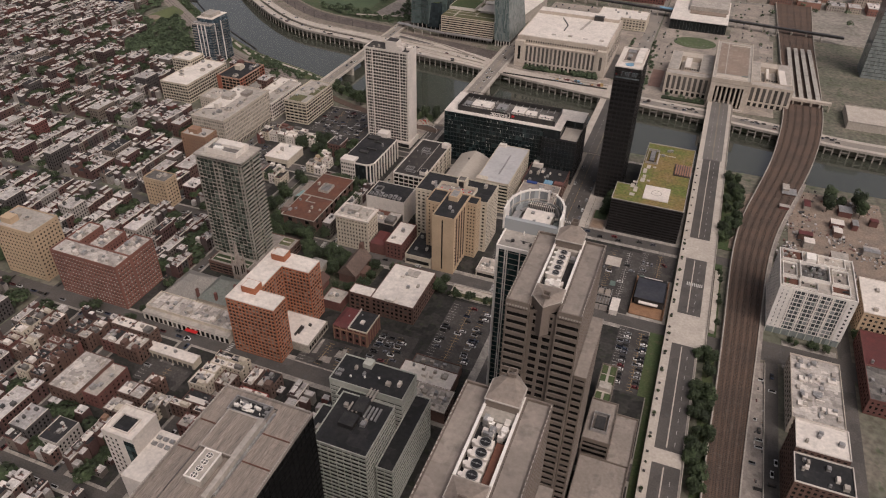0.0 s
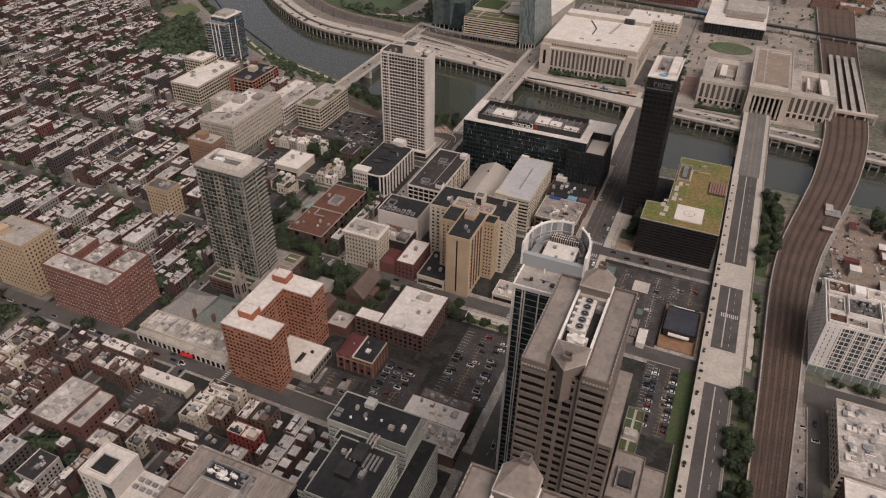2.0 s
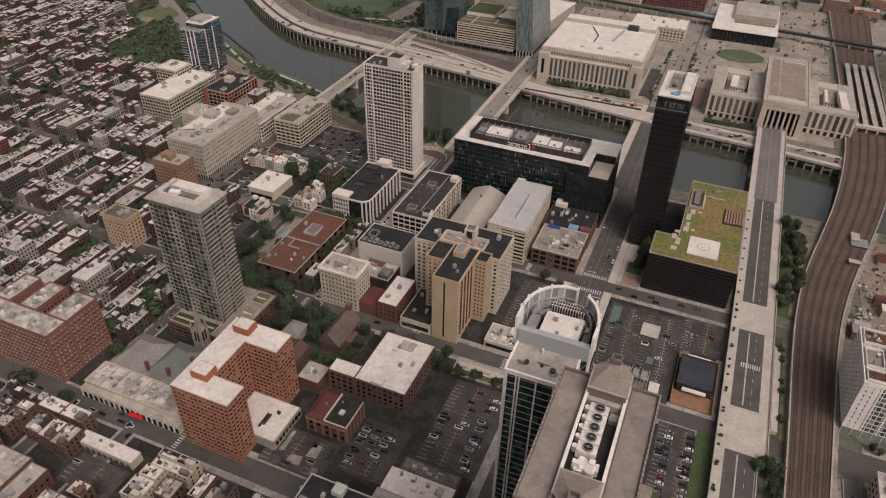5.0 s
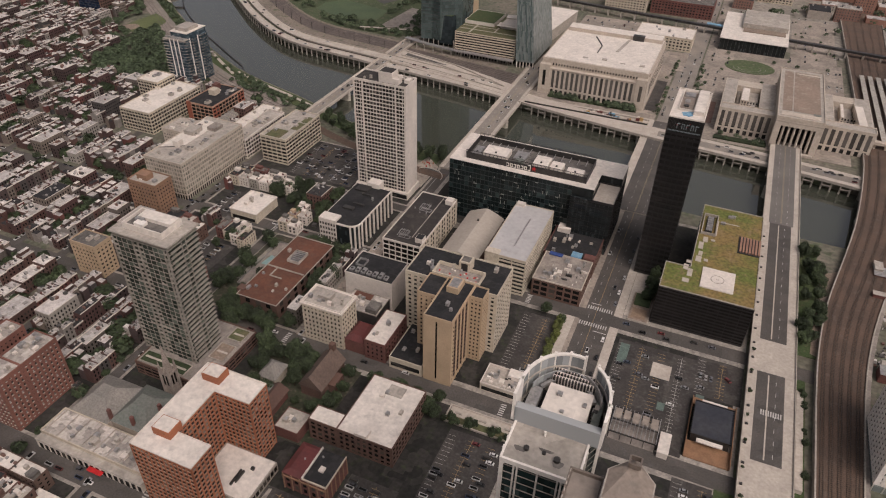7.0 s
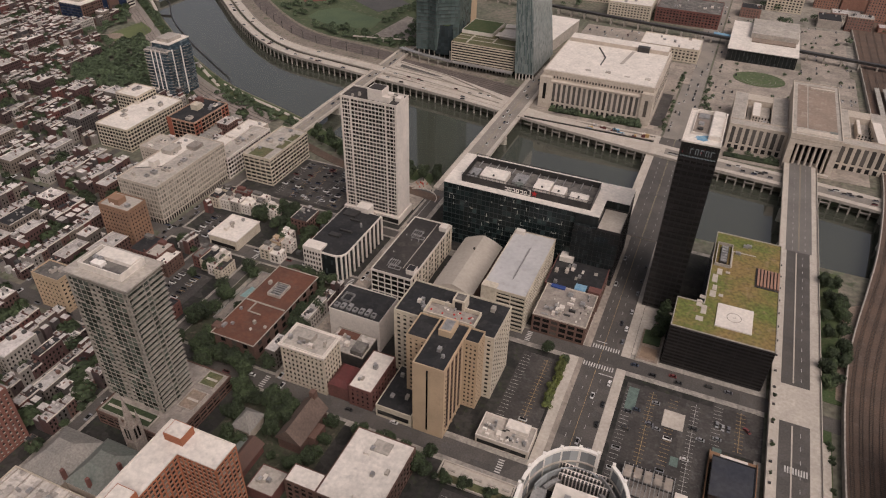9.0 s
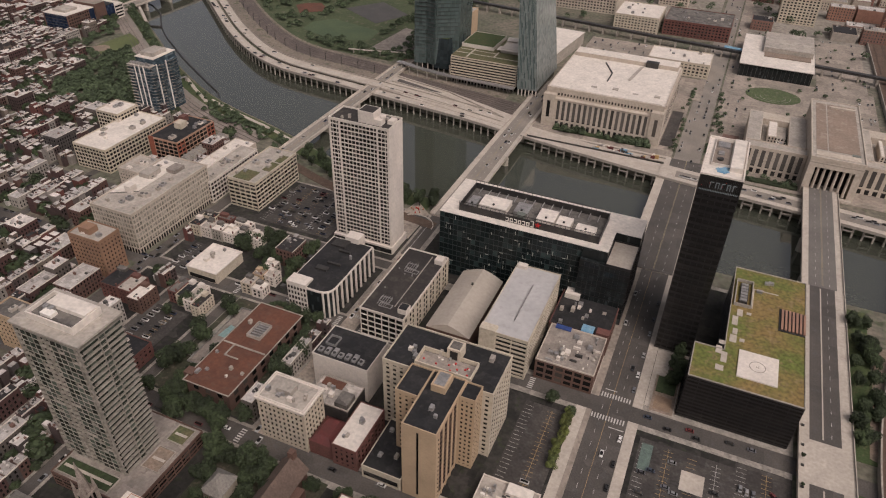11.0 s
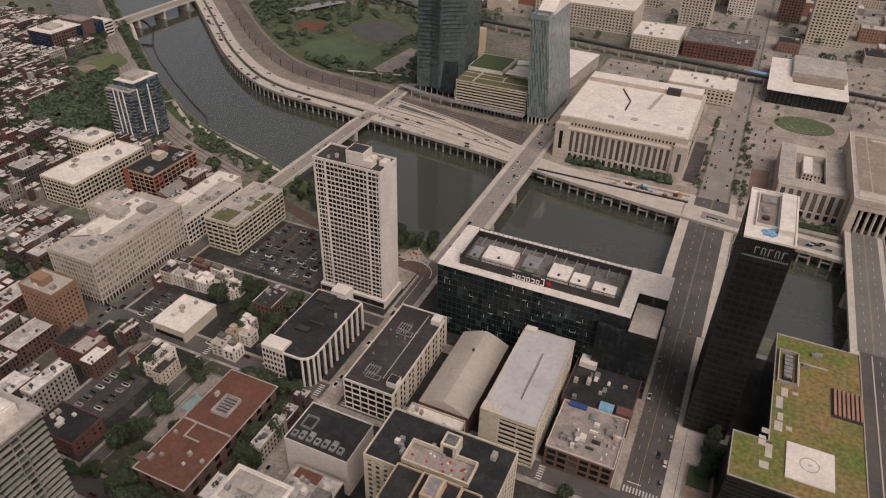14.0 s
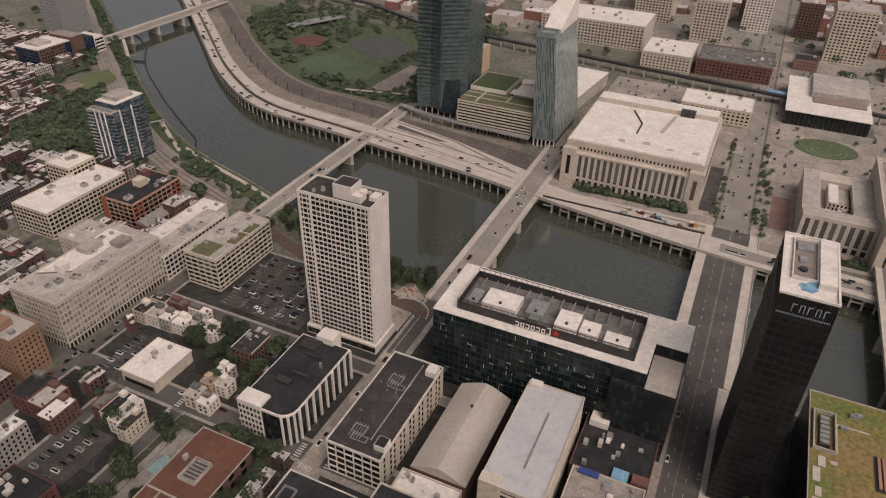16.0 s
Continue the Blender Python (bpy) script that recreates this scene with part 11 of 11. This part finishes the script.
def car(x, y, z, turn):
    c = tagged(new("car", CAR[0]), "parked passenger car on asphalt", "car", "parked cars")
    c.location, c.rotation_euler = (x, y, z), (0, 0, radians(turn + rng.uniform(-2, 2)))
    ob = new("windows", CAR[1])
    ob.parent = c
    for wx in (-0.82, 0.82):
        for wy in (-1.35, 1.35):
            w = new("wheel", CAR[2])
            w.parent, w.location = c, (wx, wy, 0.33)


FAR_CARS, FAR_GLASS = Geo(), Geo()


def far_car(x, y, z, along_y):
    a, b = (0.9, 2.2) if along_y else (2.2, 0.9)
    FAR_CARS.box(x - a, x + a, y - b, y + b, z + 0.3, z + 0.95)
    FAR_GLASS.prism([(x - a * 0.85, y - b * 0.6), (x + a * 0.85, y - b * 0.6), (x + a * 0.85, y + b * 0.6), (x - a * 0.85, y + b * 0.6)], z + 0.95, z + 1.45, [(x - a * 0.7, y - b * 0.4), (x + a * 0.7, y - b * 0.4), (x + a * 0.7, y + b * 0.4), (x - a * 0.7, y + b * 0.4)])


for x, y, t in ((28, -40, 90), (32, -37, 92), (40, -44, 90), (44, -46, 90), (62, -38, 90), (66, -44, 88), (73, -30, 0), (76, -31, 0), (79, -31, 0), (74, -40, 90), (88, -28, 45), (60, -60, 90), (41, -28, 90), (29, -52, 90)):
    car(x, y, 0.28, t)
for k in range(26):
    car(74.5 + (k % 2) * 11.2, -160 + (k // 2) * 3.9 + rng.uniform(-0.6, 0.6), 0.28, 90)
for k in range(14):
    car(-40 + rng.choice([0, 10.5, 21]) + 1.5, -180 + rng.randrange(20) * 2.7, 0.28, 90)
for k in range(10):
    far_car(-75 + (k % 3) * 6.5, -186 + k * 1.4, 0.28, False)
for k in range(12):
    far_car(-266 + (k % 2) * 11, -67 + k * 2.3, 0.28, False)
for k in range(9):
    far_car(-290 + (k % 2) * 9, -5 + k * 3.1, 0.28, False)
lot_rng = random.Random(12)
for x0, x1, y0, y1, step, share in ((24, 70, -94, -18, 11.5, 0.07), (-44, -11, -184, -124, 10.5, 0.22), (-37, -13, -80, -18, 12, 0.1), (-118, -82, -216, -192, 12, 0.1), (-78, -52, -205, -170, 12, 0.35), (-202, -170, -266, -249, 14, 0.3), (68, 87.4, -166, -107, 12, 0.2)):
    c = x0 + 3
    while c < x1 - 3:
        y = y0 + 3.35
        while y < y1 - 3:
            if lot_rng.random() < share:
                far_car(c + lot_rng.choice([-2.3, 2.3]) * 0.1 + lot_rng.uniform(-0.3, 0.3), y, 0.28, False)
            y += 2.7
        c += step
for c in range(5):
    for k in range(19):
        if rng.random() < 0.62:
            x, y = -271 + c * 12 + rng.choice([0.3, 4.8]), 71 + k * 2.7
            car(x, y, 0.28, 90) if k < 4 and c < 4 else far_car(x, y, 0.28, False)
for k in range(10):
    car(-74 + (k % 3) * 7, -200 + k * 2.7, 0.28, 90)
for k in range(26):
    y = -330 + k * 17 + rng.uniform(-3, 3)
    if not (-112 < y < -90 or -16 < y < 6 or -235 < y < -212):
        car(14.6, y, 0.07, 180)
        if k % 2:
            far_car(rng.choice([-0.6, 2.8, 8.0, 11.0]), y + 4, 0.07, True)
for k in range(14):
    car(18 + rng.uniform(0, 70), -5.5 + rng.choice([-2, 2]), 0.06, 90) if k < 6 else car(-20 - rng.uniform(0, 200), rng.choice([-100, -98, -8, -222]), 0.06, 90)
for k in range(34):
    far_car(rng.choice([151, 153.4, 157, 164, 166]), -320 + k * 6.1 + rng.uniform(-2, 2), 0.26, rng.random() < 0.6)
for x in BACK + [-153, -308]:
    y = -460
    while y < min(110, bank_e(x) - 80):
        if rng.random() < 0.5 and not blocked(x - 2, x + 2, y - 2, y + 2):
            far_car(x + rng.choice([-2.3, 2.3]), y, 0.06, True)
        y += 6
for y in (-343, -226, -104, -1.2):
    x = -900
    while x < -165:
        if rng.random() < 0.45:
            far_car(x, y, 0.06, False)
        x += 6.5
for _ in range(70):
    x = rng.uniform(-900, -170)
    far_car(x, bank_w(x) + rng.choice([-7, -2.5, 8.5, 14]), 2.3 if rng.random() < 0.5 else 3.2, False)
for _ in range(60):
    far_car(rng.choice([-3, 1, 9, 13]), rng.uniform(300, 900), 0.1, True)
for _ in range(60):
    x, y = rng.choice([23, 27, 44, 110, 118, 126, 150, 158, 162, 20, 36]), rng.uniform(412, 700)
    if not (26 < x < 106 and 530 < y < 645):
        far_car(x, y, 0.3, True)
for _ in range(40):
    x = rng.uniform(-10, 230)
    far_car(x, bank_w(x) + rng.choice([1.5, 5, 8]), 1.7, False)
for _ in range(30):
    far_car(rng.uniform(-140, -75), rng.uniform(480, 585), 0.35, True)
for _ in range(22):
    far_car(rng.choice([-152, -147, -144]), rng.uniform(135, 400), 1.6, True)
    far_car(rng.choice([-315, -311.5, -308]), rng.uniform(135, 500), 2.6, True)
solid("distant_cars", FAR_CARS, palette("far_car_paint", [(0.6, 0.58, 0.55), (0.02, 0.02, 0.02), (0.3, 0.29, 0.28), (0.05, 0.05, 0.055), (0.65, 0.63, 0.6), (0.12, 0.12, 0.13), (0.1, 0.025, 0.025), (0.2, 0.2, 0.21), (0.03, 0.04, 0.07), (0.45, 0.44, 0.42)], rough=0.35, by="island", grain=0.03), "small cars parked along far streets", "cars", kind="stuff")
solid("distant_car_windows", FAR_GLASS, pane_dark, "dark car windows far away", "cars", kind="stuff")
